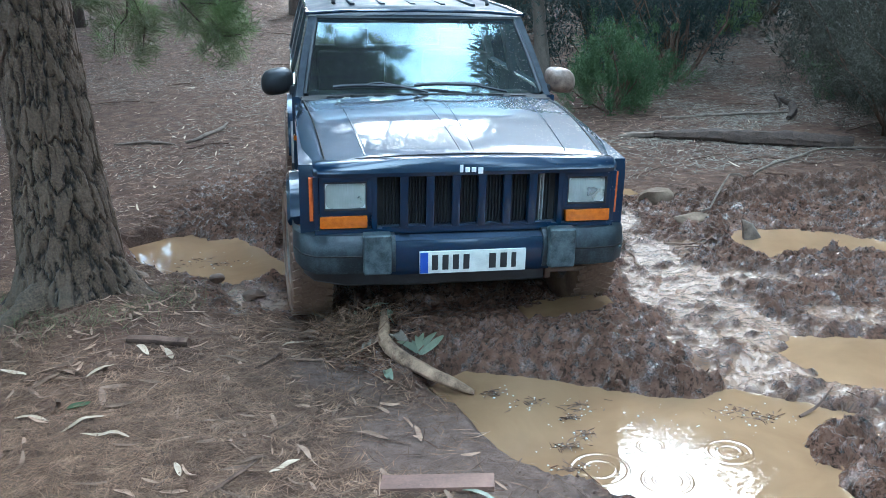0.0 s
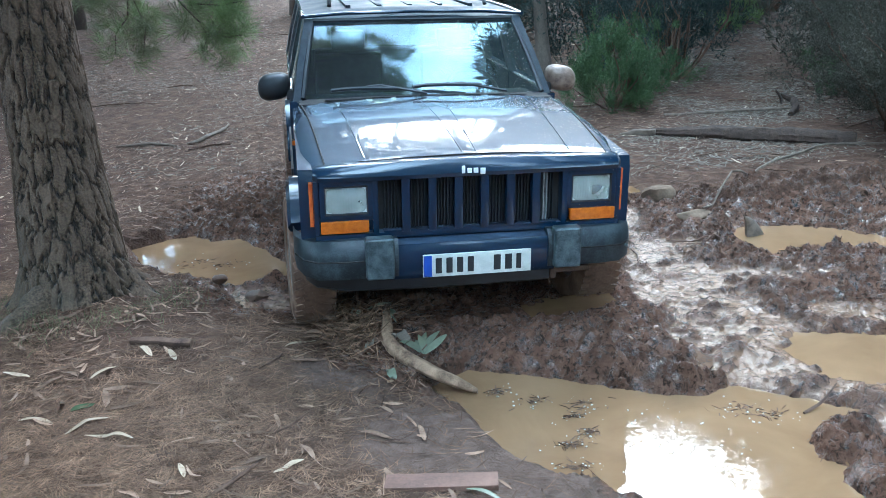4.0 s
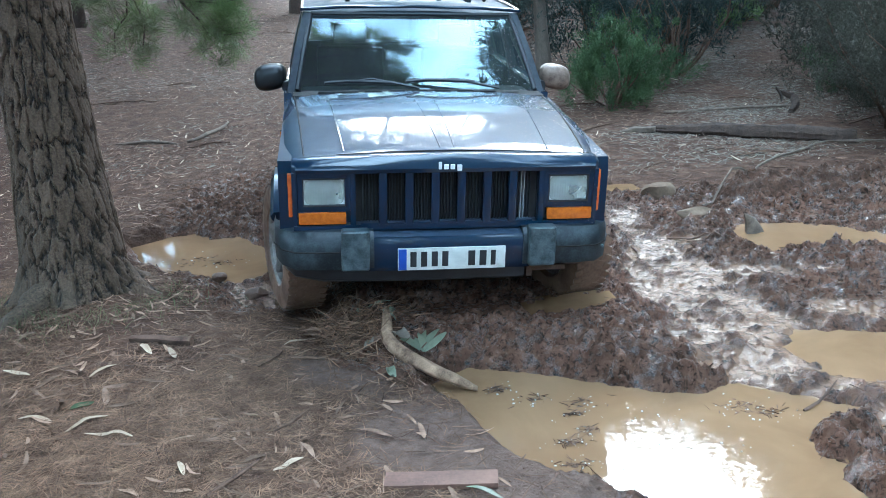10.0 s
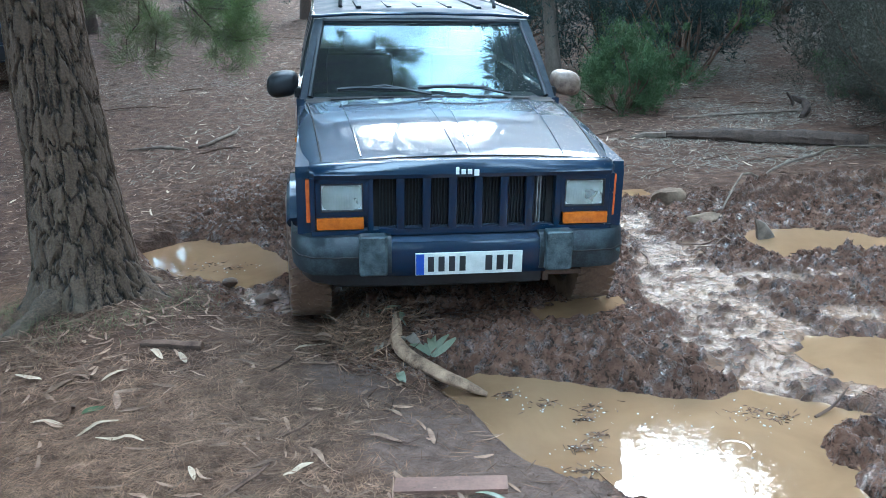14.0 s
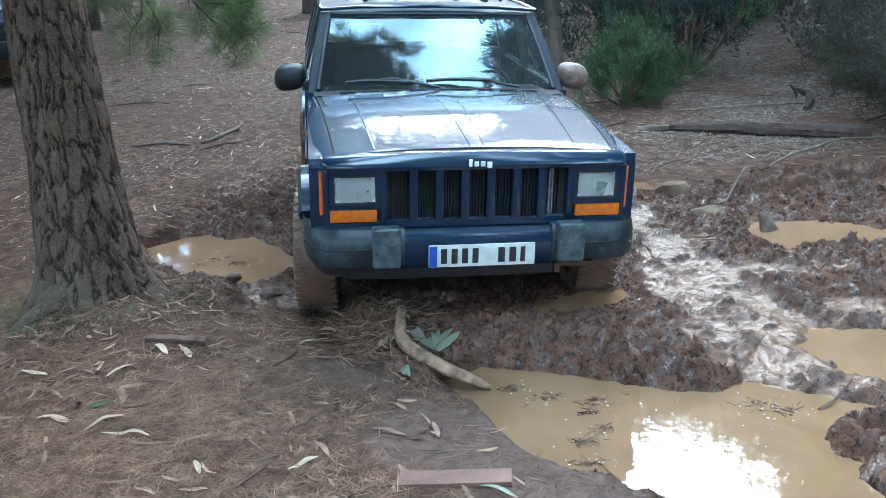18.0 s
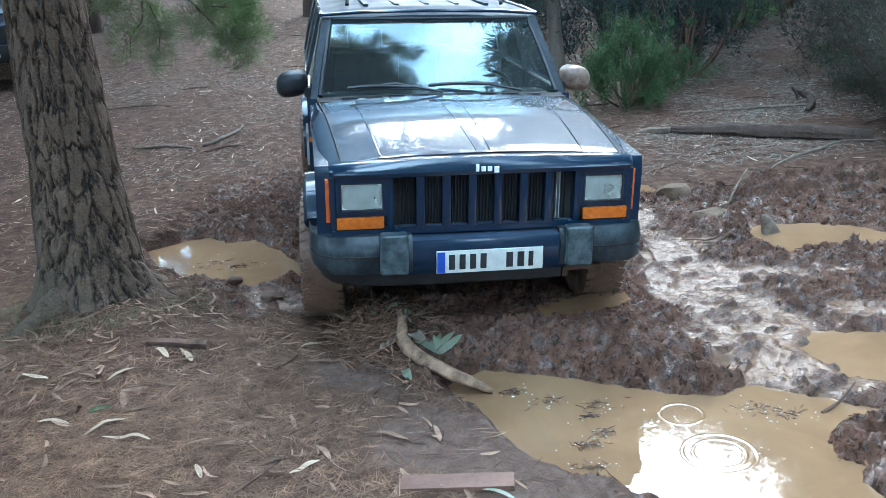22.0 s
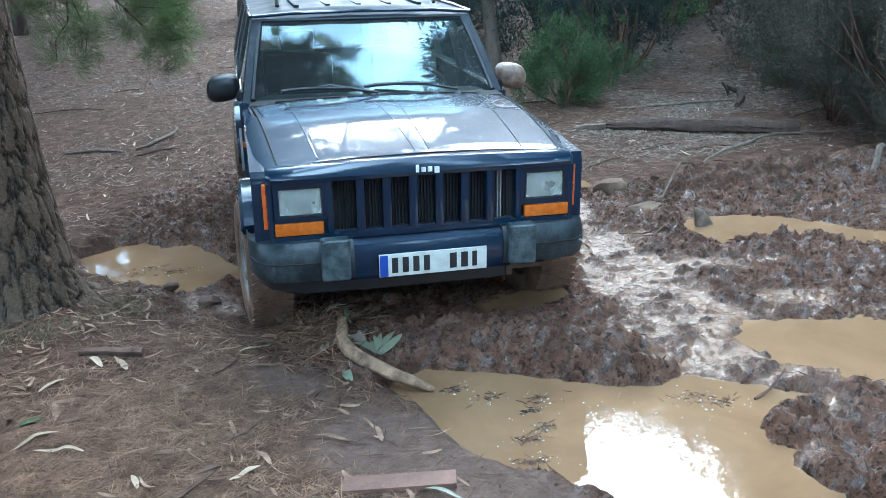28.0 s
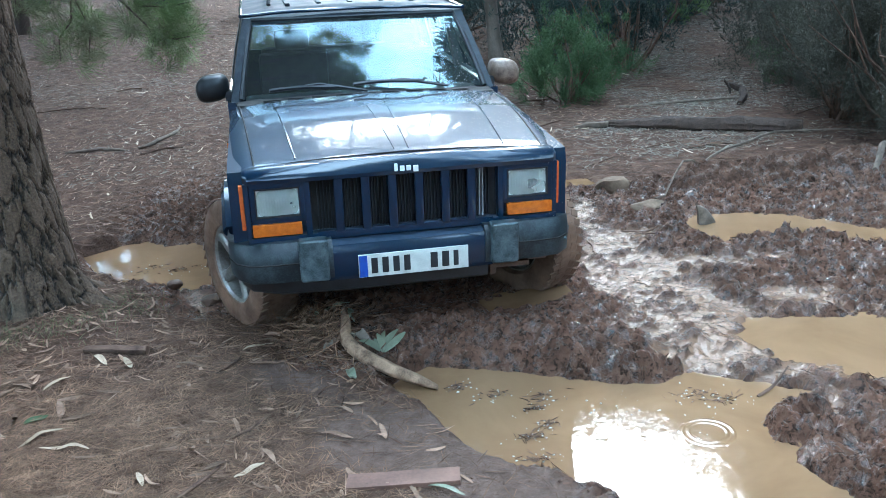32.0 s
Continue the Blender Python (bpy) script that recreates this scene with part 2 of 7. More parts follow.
def earth():
    """Forest floor: dry litter-covered earth that turns to dark glossy mud where it is wet, with slurry standing on the mud."""
    mat, n, l, b = shader("forest_earth")
    field = {}
    for name in ("wet", "film", "slick", "bare"):
        a = n.new("ShaderNodeAttribute")
        a.attribute_name = name
        field[name] = a.outputs["Fac"]
    big = noise_node(n, l, 1.3, 6, 0.6)
    mid = noise_node(n, l, 9, 8, 0.65)
    fine = noise_node(n, l, 70, 6, 0.7)
    # the darkest tone paints in the shaded gaps of the litter
    dry = ramp_node(n, l, mid, [(0.3, (0.0234, 0.0113, 0.0071)), (0.52, (0.0815, 0.0439, 0.0278)), (0.72, (0.1624, 0.0948, 0.0620))])
    dry = mix_node(n, l, ramp_node(n, l, fine, [(0.35, (0, 0, 0)), (0.7, (0.4837, 0.4361, 0.4191))]), dry, (0.1313, 0.0785, 0.0542))
    dry = mix_node(n, l, ramp_node(n, l, big, [(0.4, (0, 0, 0)), (0.65, (0.3455, 0.3115, 0.2993))]), dry, (0.0553, 0.0268, 0.0172))
    trod = ramp_node(n, l, noise_node(n, l, 14, 7, 0.7), [(0.3, (0.068, 0.042, 0.031)), (0.7, (0.172, 0.112, 0.086))])
    dry = mix_node(n, l, math_node(n, l, "MULTIPLY", field["bare"], 0.85), dry, trod)
    mud = ramp_node(n, l, mid, [(0.28, (0.029, 0.0145, 0.0094)), (0.5, (0.106, 0.056, 0.0365)), (0.75, (0.200, 0.111, 0.075))])
    mud = mix_node(n, l, ramp_node(n, l, big, [(0.42, (0, 0, 0)), (0.62, (0.55,) * 3)]), mud, (0.148, 0.073, 0.046))
    # near-black specks at random stand in for shaded crevices between clods
    mud = mix_node(n, l, ramp_node(n, l, noise_node(n, l, 33, 5, 0.7, dist=0.6), [(0.38, (0.9,) * 3), (0.50, (0, 0, 0))]), mud, (0.016, 0.009, 0.006))
    mud = mix_node(n, l, field["film"], mud, (0.150, 0.084, 0.050))
    edge = math_node(n, l, "ADD", field["wet"], math_node(n, l, "MULTIPLY", math_node(n, l, "SUBTRACT", mid, 0.5), 0.7))
    wet = ramp_node(n, l, edge, [(0.3, (0, 0, 0)), (0.62, (1, 1, 1))])
    l.new(mix_node(n, l, wet, dry, mud), b.inputs["Base Color"])
    shine = ramp_node(n, l, noise_node(n, l, 14, 6, 0.7), [(0.51, (0.75,) * 3), (0.59, (0.12,) * 3)])
    shine = mix_node(n, l, math_node(n, l, "MULTIPLY", field["slick"], 0.85), shine, (0.17, 0.17, 0.17))
    shine = mix_node(n, l, field["film"], shine, (0.11, 0.11, 0.11))
    still = mix_node(n, l, field["bare"], (0.9, 0.9, 0.9), (0.55, 0.55, 0.55))
    l.new(mix_node(n, l, wet, still, shine), b.inputs["Roughness"])
    # wet patches gloss, the rest of the mud is dull
    patch = ramp_node(n, l, noise_node(n, l, 14, 6, 0.7), [(0.51, (0.05,) * 3), (0.59, (0.85,) * 3)])
    gloss = mix_node(n, l, field["slick"], patch, (0.30, 0.30, 0.30))
    l.new(mix_node(n, l, wet, (0.12, 0.12, 0.12), gloss), b.inputs["Specular IOR Level"])
    clot = noise_node(n, l, 27, 6, 0.7, dist=0.5)
    h = math_node(n, l, "ADD", math_node(n, l, "ADD", mid, math_node(n, l, "MULTIPLY", clot, 1.1)), math_node(n, l, "MULTIPLY", fine, 0.6))
    h = mix_node(n, l, math_node(n, l, "MULTIPLY", field["bare"], 0.35), h, (0.8, 0.8, 0.8))
    ripple = math_node(n, l, "ADD", math_node(n, l, "MULTIPLY", noise_node(n, l, 48, 3, 0.55, dist=0.5), 0.42), math_node(n, l, "MULTIPLY", mid, 0.25))
    bump_node(n, l, b, mix_node(n, l, field["film"], mix_node(n, l, wet, h, math_node(n, l, "ADD", math_node(n, l, "MULTIPLY", clot, 0.80), math_node(n, l, "MULTIPLY", fine, 0.35))), ripple), 1.0, 0.022)
    return mat


def muddy_water():
    mat, n, l, b = shader("muddy_water")
    c = ramp_node(n, l, noise_node(n, l, 1.6, 5, 0.6, dist=0.6), [(0.3, (0.155, 0.087, 0.043)), (0.7, (0.245, 0.145, 0.077))])
    l.new(c, b.inputs["Base Color"])
    b.inputs["Roughness"].default_value = 0.02
    b.inputs["IOR"].default_value = 1.36
    bump_node(n, l, b, math_node(n, l, "ADD", noise_node(n, l, 9, 2), math_node(n, l, "MULTIPLY", noise_node(n, l, 34, 2), 0.18)), 0.16, 0.004)
    return mat


def bark(name, dark, light, scale, bump, moss=0.0):
    """Plated bark: broad scales of their own tone, furrows darkened as if shaded, green growth near the ground."""
    mat, n, l, b = shader(name)
    tc = n.new("ShaderNodeTexCoord")
    mp = n.new("ShaderNodeMapping")
    mp.inputs["Scale"].default_value = (1, 1, 0.28)
    l.new(tc.outputs["Object"], mp.inputs["Vector"])
    f1 = noise_node(n, l, scale, 7, 0.6, mp.outputs["Vector"], 0.8)
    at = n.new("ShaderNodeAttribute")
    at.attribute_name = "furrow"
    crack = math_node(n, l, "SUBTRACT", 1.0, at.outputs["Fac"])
    fine = noise_node(n, l, scale * 7, 5)
    col = ramp_node(n, l, f1, [(0.3, dark), (0.7, light)])
    col = mix_node(n, l, 0.55, col, ramp_node(n, l, fine, [(0.38, dark), (0.64, light)]))
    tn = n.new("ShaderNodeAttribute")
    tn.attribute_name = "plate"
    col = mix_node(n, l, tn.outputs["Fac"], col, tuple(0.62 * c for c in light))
    if moss:
        sep = n.new("ShaderNodeSeparateXYZ")
        l.new(tc.outputs["Object"], sep.inputs[0])
        low = ramp_node(n, l, math_node(n, l, "ADD", sep.outputs[2], math_node(n, l, "MULTIPLY", sep.outputs[0], 0.9)), [(0.05, (moss,) * 3), (0.75, (0, 0, 0))])
        low = mix_node(n, l, 1.0, low, ramp_node(n, l, noise_node(n, l, 6, 6, 0.7), [(0.35, (0.1,) * 3), (0.65, (1, 1, 1))]), "MULTIPLY")
        col = mix_node(n, l, low, col, (0.032, 0.033, 0.017))
    # dark inner bark, deepened to near black: shade painted into the furrows
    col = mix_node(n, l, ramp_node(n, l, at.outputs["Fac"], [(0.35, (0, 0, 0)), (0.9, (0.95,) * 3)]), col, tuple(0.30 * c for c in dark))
    l.new(col, b.inputs["Base Color"])
    b.inputs["Roughness"].default_value = 0.9
    h = math_node(n, l, "ADD", math_node(n, l, "MULTIPLY", crack, 0.8), math_node(n, l, "ADD", f1, math_node(n, l, "MULTIPLY", fine, 0.35)))
    bump_node(n, l, b, h, 1.0, bump)
    return mat


EARTH, WATER = earth(), muddy_water()
PAINT = car_paint()
BLACK_PLASTIC = plain("black_plastic", (0.006, 0.006, 0.007), (0.018, 0.018, 0.020), 0.42, scale=14, bump=0.1)
GUARD_PLASTIC = plain("scuffed_guard_plastic", (0.014, 0.023, 0.028), (0.110, 0.135, 0.138), 0.42, scale=21, bump=0.3, rough2=0.65, lo=0.38, hi=0.68)
GREY_PLASTIC = plain("weathered_bumper_plastic", (0.005, 0.009, 0.012), (0.056, 0.070, 0.073), 0.34, scale=15, bump=0.2, rough2=0.6, lo=0.45, hi=0.74)
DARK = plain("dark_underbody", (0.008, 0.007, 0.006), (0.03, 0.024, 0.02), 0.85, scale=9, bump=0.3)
RUBBER = plain("muddy_tyre_rubber", (0.090, 0.048, 0.030), (0.235, 0.130, 0.078), 0.7, scale=7, bump=0.5, rough2=0.35)
ALLOY = plain("muddy_alloy", (0.12, 0.095, 0.075), (0.36, 0.33, 0.30), 0.45, 0.55, scale=7, bump=0.2)
CHROME = plain("reflector", (0.6, 0.6, 0.6), (0.85, 0.85, 0.85), 0.16, 1.0, scale=20)
AMBER = plain("amber_lens", (0.40, 0.080, 0.005), (0.66, 0.165, 0.010), 0.12, scale=40, coat=1.0, bump=0.4, fine=0.001)
RED_AMBER = plain("side_marker_lens", (0.5, 0.09, 0.02), (0.7, 0.16, 0.03), 0.15, scale=40, coat=1.0)
LENS = plain("hazy_headlight_glass", (0.42, 0.44, 0.42), (0.74, 0.75, 0.72), 0.10, 0.1, scale=16, coat=1.0, bump=0.25, fine=0.001)
def ribbed_lens():
    """Moulded headlight glass: upright ribs, and a pale haze painted in for light the bowl returns."""
    mat = glass("ribbed_headlight_glass", (0.94, 0.95, 0.90), 1.5, 0.30, even=True)
    n, l = mat.node_tree.nodes, mat.node_tree.links
    w = n.new("ShaderNodeTexWave")
    w.bands_direction = "X"
    w.inputs["Scale"].default_value, w.inputs["Distortion"].default_value = 26, 0.3
    l.new(n.new("ShaderNodeTexCoord").outputs["Object"], w.inputs["Vector"])
    bp = n.new("ShaderNodeBump")
    bp.inputs["Strength"].default_value, bp.inputs["Distance"].default_value = 0.5, 0.002
    l.new(w.outputs["Fac"], bp.inputs["Height"])
    for k in n:
        if k.type in ("BSDF_GLOSSY", "BSDF_DIFFUSE"):
            l.new(bp.outputs["Normal"], k.inputs["Normal"])
            if k.type == "BSDF_DIFFUSE":
                k.inputs["Color"].default_value = (0.88, 0.88, 0.78, 1)
    return mat


LENS_CLEAR = ribbed_lens()
# near-white bowl: the sky it would mirror is put into its colour
BOWL = plain("pale_reflector", (0.74, 0.75, 0.70), (0.92, 0.92, 0.86), 0.25, 0.25, scale=18, bump=0.2, fine=0.002)
for m in (GREY_PLASTIC, GUARD_PLASTIC):
    m.node_tree.nodes["Principled BSDF"].inputs["Specular IOR Level"].default_value = 0.5
PLATE_WHITE = plain("plate_white", (0.50, 0.49, 0.44), (0.72, 0.70, 0.63), 0.4, scale=18)
PLATE_BLUE = plain("plate_blue", (0.02, 0.06, 0.32), (0.03, 0.09, 0.42), 0.4, scale=20)
PLATE_INK = plain("plate_ink", (0.012, 0.012, 0.014), (0.03, 0.03, 0.03), 0.5)
SILVER = plain("pale_badge", (0.7, 0.7, 0.7), (0.85, 0.85, 0.84), 0.4, 0.0, scale=30)
WINDSCREEN = glass("windscreen_glass", (0.5, 0.62, 0.62), 2.0, 0.085, True)
SIDE_GLASS = glass("side_glass", (0.25, 0.3, 0.3), 1.6, 0.08)
ROOF_PAINT = plain("dull_roof_paint", (0.008, 0.014, 0.022), (0.03, 0.042, 0.055), 0.55, scale=6, rough2=0.75)
SEAT = plain("grey_seat_cloth", (0.03, 0.03, 0.034), (0.07, 0.07, 0.075), 0.9, scale=20)
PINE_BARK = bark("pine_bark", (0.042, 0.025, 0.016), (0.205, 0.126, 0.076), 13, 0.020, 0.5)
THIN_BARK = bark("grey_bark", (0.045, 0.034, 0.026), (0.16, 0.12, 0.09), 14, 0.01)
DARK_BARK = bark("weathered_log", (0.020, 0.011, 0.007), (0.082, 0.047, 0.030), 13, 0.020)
PALE_WOOD = plain("peeled_wood", (0.060, 0.034, 0.021), (0.360, 0.225, 0.138), 0.8, scale=17, bump=0.6, fine=0.006)
BOARD_WOOD = plain("wet_reddish_board", (0.080, 0.036, 0.023), (0.175, 0.086, 0.056), 0.7, scale=9, bump=0.3)
TWIG = plain("twig_bark", (0.05, 0.028, 0.019), (0.17, 0.101, 0.069), 0.85, scale=14, vary=0.4)
GREY_WOOD = plain("weathered_grey_wood", (0.060, 0.041, 0.029), (0.205, 0.148, 0.106), 0.85, scale=16, bump=0.5, fine=0.004)
DRY_LEAF = plain("dry_leaf", (0.1104, 0.0621, 0.0378), (0.3220, 0.2016, 0.1359), 0.7, scale=10, bump=0.2, vary=0.45)
PALE_LEAF = plain("bleached_leaf", (0.3112, 0.2166, 0.1433), (0.5078, 0.3827, 0.2670), 0.65, scale=14, bump=0.2, vary=0.2)
GREY_LEAF = plain("weathered_leaf", (0.075, 0.056, 0.040), (0.235, 0.188, 0.145), 0.75, scale=14, bump=0.2, vary=0.5)
NEEDLE = plain("dry_needle", (0.070, 0.036, 0.021), (0.255, 0.150, 0.090), 0.75, scale=10, vary=0.6)
GREEN_LEAF = plain("eucalyptus_leaf", (0.095, 0.105, 0.065), (0.205, 0.21, 0.135), 0.5, scale=14, vary=0.25)
STONE = plain("muddy_stone", (0.075, 0.048, 0.031), (0.205, 0.138, 0.092), 0.92, scale=6, bump=0.6, fine=0.01)
CLOD = plain("wet_clod", (0.0440, 0.0246, 0.0156), (0.1360, 0.0780, 0.0510), 0.40, scale=12, bump=0.6, fine=0.006, rough2=0.7)
PINE_GREEN = leafy("pine_needles", (0.085, 0.125, 0.04), (0.21, 0.27, 0.09))
FADED_NEEDLE = leafy("faded_pine_needles", (0.070, 0.080, 0.036), (0.20, 0.20, 0.095))
SHRUB_GREEN = leafy("shrub_green", (0.030, 0.056, 0.022), (0.098, 0.145, 0.054))
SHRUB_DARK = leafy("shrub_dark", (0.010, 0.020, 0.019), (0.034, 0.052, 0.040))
SHRUB_BROWN = leafy("shrub_brown", (0.030, 0.027, 0.019), (0.086, 0.077, 0.052))
CROWN_GREEN = leafy("crown_leaves", (0.02, 0.035, 0.016), (0.055, 0.08, 0.03))
for m in (CLOD, STONE, TWIG, NEEDLE, DRY_LEAF, PALE_WOOD, GREY_LEAF, PALE_LEAF):
    m.node_tree.nodes["Principled BSDF"].inputs["Specular IOR Level"].default_value = 0.2
FOAM = plain("pale_foam", (0.55, 0.53, 0.48), (0.75, 0.73, 0.68), 0.3, scale=40)


# ---- mesh tools ----
def mesh_of(bm, name, mats, smooth=True):
    me = bpy.data.meshes.new(name)
    bm.normal_update()
    bm.to_mesh(me)
    bm.free()
    for m in mats if isinstance(mats, (list, tuple)) else [mats]:
        me.materials.append(m)
    if smooth:
        me.shade_smooth()
        me.set_sharp_from_angle(angle=radians(38))
    return me


def thing(name, label, category, group="", kind="", at=None, data=None):
    ob = new(name, data)
    if at is not None:
        ob.matrix_basis = at
    return tagged(ob, label, category, group, kind)


def part(name, bm, mat, parent, label="", at=None, smooth=True):
    ob = new(name, mesh_of(bm, name, mat, smooth))
    ob.parent = parent
    if at is not None:
        ob.matrix_basis = at
    return tagged(ob, label) if label else ob


def box(bm, x0, x1, y0, y1, z0, z1, bevel=0.0, seg=2):
    r = bmesh.ops.create_cube(bm, size=1.0, matrix=Matrix.Translation(((x0 + x1) / 2, (y0 + y1) / 2, (z0 + z1) / 2))
                              @ Matrix.Diagonal((x1 - x0, y1 - y0, z1 - z0, 1)))
    if bevel:
        es = {e for v in r["verts"] for e in v.link_edges}
        bmesh.ops.bevel(bm, geom=list(es), offset=bevel, segments=seg, affect="EDGES", profile=0.7)
    return bm


def a_box(*args, bevel=0.0, seg=2):
    return box(bmesh.new(), *args, bevel=bevel, seg=seg)


def loft(bm, rings, closed=True, caps=True):
    """Skins rings of equal length, one after another."""
    rows = [[bm.verts.new(p) for p in ring] for ring in rings]
    m = len(rows[0])
    for a, b in zip(rows, rows[1:]):
        for i in range(m if closed else m - 1):
            j = (i + 1) % m
            bm.faces.new((a[i], a[j], b[j], b[i]))
    if caps and closed:
        bm.faces.new(list(reversed(rows[0])))
        bm.faces.new(rows[-1])
    return bm


def tube(bm, points, radii, n=8, squash=1.0):
    """A round rod along points, of the given radii."""
    pts = [Vector(p) for p in points]
    rings, side = [], None
    for i, p in enumerate(pts):
        d = (pts[min(i + 1, len(pts) - 1)] - pts[max(i - 1, 0)]).normalized()
        if side is None:
            side = d.orthogonal().normalized()
        side = (side - d * side.dot(d)).normalized()
        up = d.cross(side)
        r = radii[i] if isinstance(radii, (list, tuple)) else radii
        rings.append([p + r * (math.cos(2 * math.pi * k / n) * side + squash * math.sin(2 * math.pi * k / n) * up) for k in range(n)])
    return loft(bm, rings)


def prism(bm, outline, x0, x1, shift=0.0):
    """A panel: an outline in y and z, from x0 to x1."""
    a = [bm.verts.new((x0, y, z)) for y, z in outline]
    b = [bm.verts.new((x1, y, z)) for y, z in outline]
    k = len(a)
    bm.faces.new(a)
    bm.faces.new(list(reversed(b)))
    for i in range(k):
        j = (i + 1) % k
        bm.faces.new((a[j], a[i], b[i], b[j]))
    bmesh.ops.recalc_face_normals(bm, faces=bm.faces)
    return bm


def sheet(fn, nu, nv, thick=0.0, down=(0, 0, -1)):
    """A curved panel fn(u, v), with thickness."""
    bm = bmesh.new()
    g = [[bm.verts.new(fn(i / nu, j / nv)) for j in range(nv + 1)] for i in range(nu + 1)]
    for i in range(nu):
        for j in range(nv):
            bm.faces.new((g[i][j], g[i + 1][j], g[i + 1][j + 1], g[i][j + 1]))
    if thick:
        d = Vector(down) * thick
        h = [[bm.verts.new(v.co + d) for v in row] for row in g]
        for i in range(nu):
            for j in range(nv):
                bm.faces.new((h[i][j + 1], h[i + 1][j + 1], h[i + 1][j], h[i][j]))
        rim = [(i, 0) for i in range(nu)] + [(nu, j) for j in range(nv)] + [(i, nv) for i in range(nu, 0, -1)] + [(0, j) for j in range(nv, 0, -1)]
        for (a, b), (c, d2) in zip(rim, rim[1:] + rim[:1]):
            bm.faces.new((g[c][d2], g[a][b], h[a][b], h[c][d2]))
    bmesh.ops.recalc_face_normals(bm, faces=bm.faces)
    return bm


def from_arrays(name, verts, faces, mat, smooth=False):
    """A mesh from numpy arrays: verts n x 3, faces m x 3 or m x 4."""
    me = bpy.data.meshes.new(name)
    k = faces.shape[1]
    me.vertices.add(len(verts))
    me.vertices.foreach_set("co", verts.astype(np.float32).ravel())
    me.loops.add(faces.size)
    me.loops.foreach_set("vertex_index", faces.astype(np.int32).ravel())
    me.polygons.add(len(faces))
    me.polygons.foreach_set("loop_start", np.arange(0, faces.size, k, dtype=np.int32))
    me.update(calc_edges=True)
    me.validate()
    me.materials.append(mat)
    if smooth:
        me.shade_smooth()
    return me


# ---- ground ----
TABLE = np.random.default_rng(7).random((256, 256))


def value_noise(x, y, scale):
    x, y = np.asarray(x, float) * scale, np.asarray(y, float) * scale
    i, j = np.floor(x).astype(int), np.floor(y).astype(int)
    u, v = x - i, y - j
    u, v = u * u * (3 - 2 * u), v * v * (3 - 2 * v)
    g = lambda a, b: TABLE[a % 256, b % 256]
    return (g(i, j) * (1 - u) + g(i + 1, j) * u) * (1 - v) + (g(i, j + 1) * (1 - u) + g(i + 1, j + 1) * u) * v


def fractal(x, y, scale, octaves=4):
    s, a, t = 0, 1.0, 0
    for k in range(octaves):
        s = s + a * value_noise(x + 17.3 * k, y - 9.1 * k, scale * 2 ** k)
        t += a
        a *= 0.55
    return s / t - 0.5


def cells(x, y, scale, seed):
    """Clods: distance to the nearest of one scattered point per cell, the gap to the second, and that clod's own number."""
    x, y = np.asarray(x, float) * scale + seed, np.asarray(y, float) * scale
    i, j = np.floor(x).astype(int), np.floor(y).astype(int)
    d1, d2, own = np.full(x.shape, 9.0), np.full(x.shape, 9.0), np.zeros(x.shape)
    for a in (-1, 0, 1):
        for b in (-1, 0, 1):
            u, v = (i + a) % 256, (j + b) % 256
            d = np.hypot(x - i - a - TABLE[u, v], y - j - b - TABLE[v, (u + 97) % 256])
            near = d < d1
            d2 = np.where(near, d1, np.minimum(d2, d))
            own = np.where(near, TABLE[(u + 31) % 256, (v + 57) % 256], own)
            d1 = np.where(near, d, d1)
    return d1, d2 - d1, own


def step(a, b, x):
    t = np.clip((x - a) / (b - a), 0, 1)
    return t * t * (3 - 2 * t)


def capsule(x, y, x1, y1, x2, y2, r):
    dx, dy = x2 - x1, y2 - y1
    t = np.clip(((x - x1) * dx + (y - y1) * dy) / (dx * dx + dy * dy + 1e-9), 0, 1)
    return np.hypot(x - x1 - t * dx, y - y1 - t * dy) - r


# puddles: water level, and the plan of each shore
PUDDLES = [
    (0.0, [(-0.28, -1.01), (-0.18, -0.91), (-0.04, -0.84), (0.17, -0.92), (0.39, -1.08), (0.72, -1.29), (0.90, -1.36), (1.07, -1.31), (1.25, -1.44), (1.51, -1.67),
           (1.29, -1.68), (1.17, -1.78), (1.13, -1.92), (1.20, -2.00), (1.14, -2.10), (1.25, -2.5), (0.9, -3.0), (0.55, -2.5), (0.32, -2.03), (0.02, -1.72), (-0.08, -1.46), (-0.14, -1.24)]),
    (0.02, [(1.51, -1.08), (1.64, -0.96), (1.84, -0.98), (2.10, -1.08), (2.45, -1.3), (2.75, -1.6), (2.3, -1.85), (1.80, -1.77), (1.70, -1.50), (1.58, -1.34)]),
    (0.03, [(2.05, 0.62), (2.20, 0.74), (2.54, 0.68), (2.79, 0.44), (2.99, 0.07), (3.3, -0.2), (3.4, -0.5), (3.05, -0.5), (2.86, -0.15), (2.76, 0.10), (2.40, 0.14), (2.12, 0.16), (2.03, 0.36)]),
    (0.0, [(-2.06, 1.79), (-1.81, 1.95), (-1.64, 1.98), (-1.51, 1.78), (-1.28, 1.79), (-1.11, 1.50), (-1.04, 1.28), (-0.93, 1.05), (-0.90, 0.72), (-1.18, 0.76), (-1.40, 0.80), (-1.60, 0.90), (-1.87, 1.26)]),
    (0.09, [(0.36, -0.42), (0.46, -0.36), (0.78, -0.35), (0.75, -0.45), (0.57, -0.52), (0.38, -0.53)]),
    (0.06, [(1.46, 1.80), (1.60, 2.02), (1.84, 2.0), (1.84, 1.85), (1.62, 1.75)]),
]


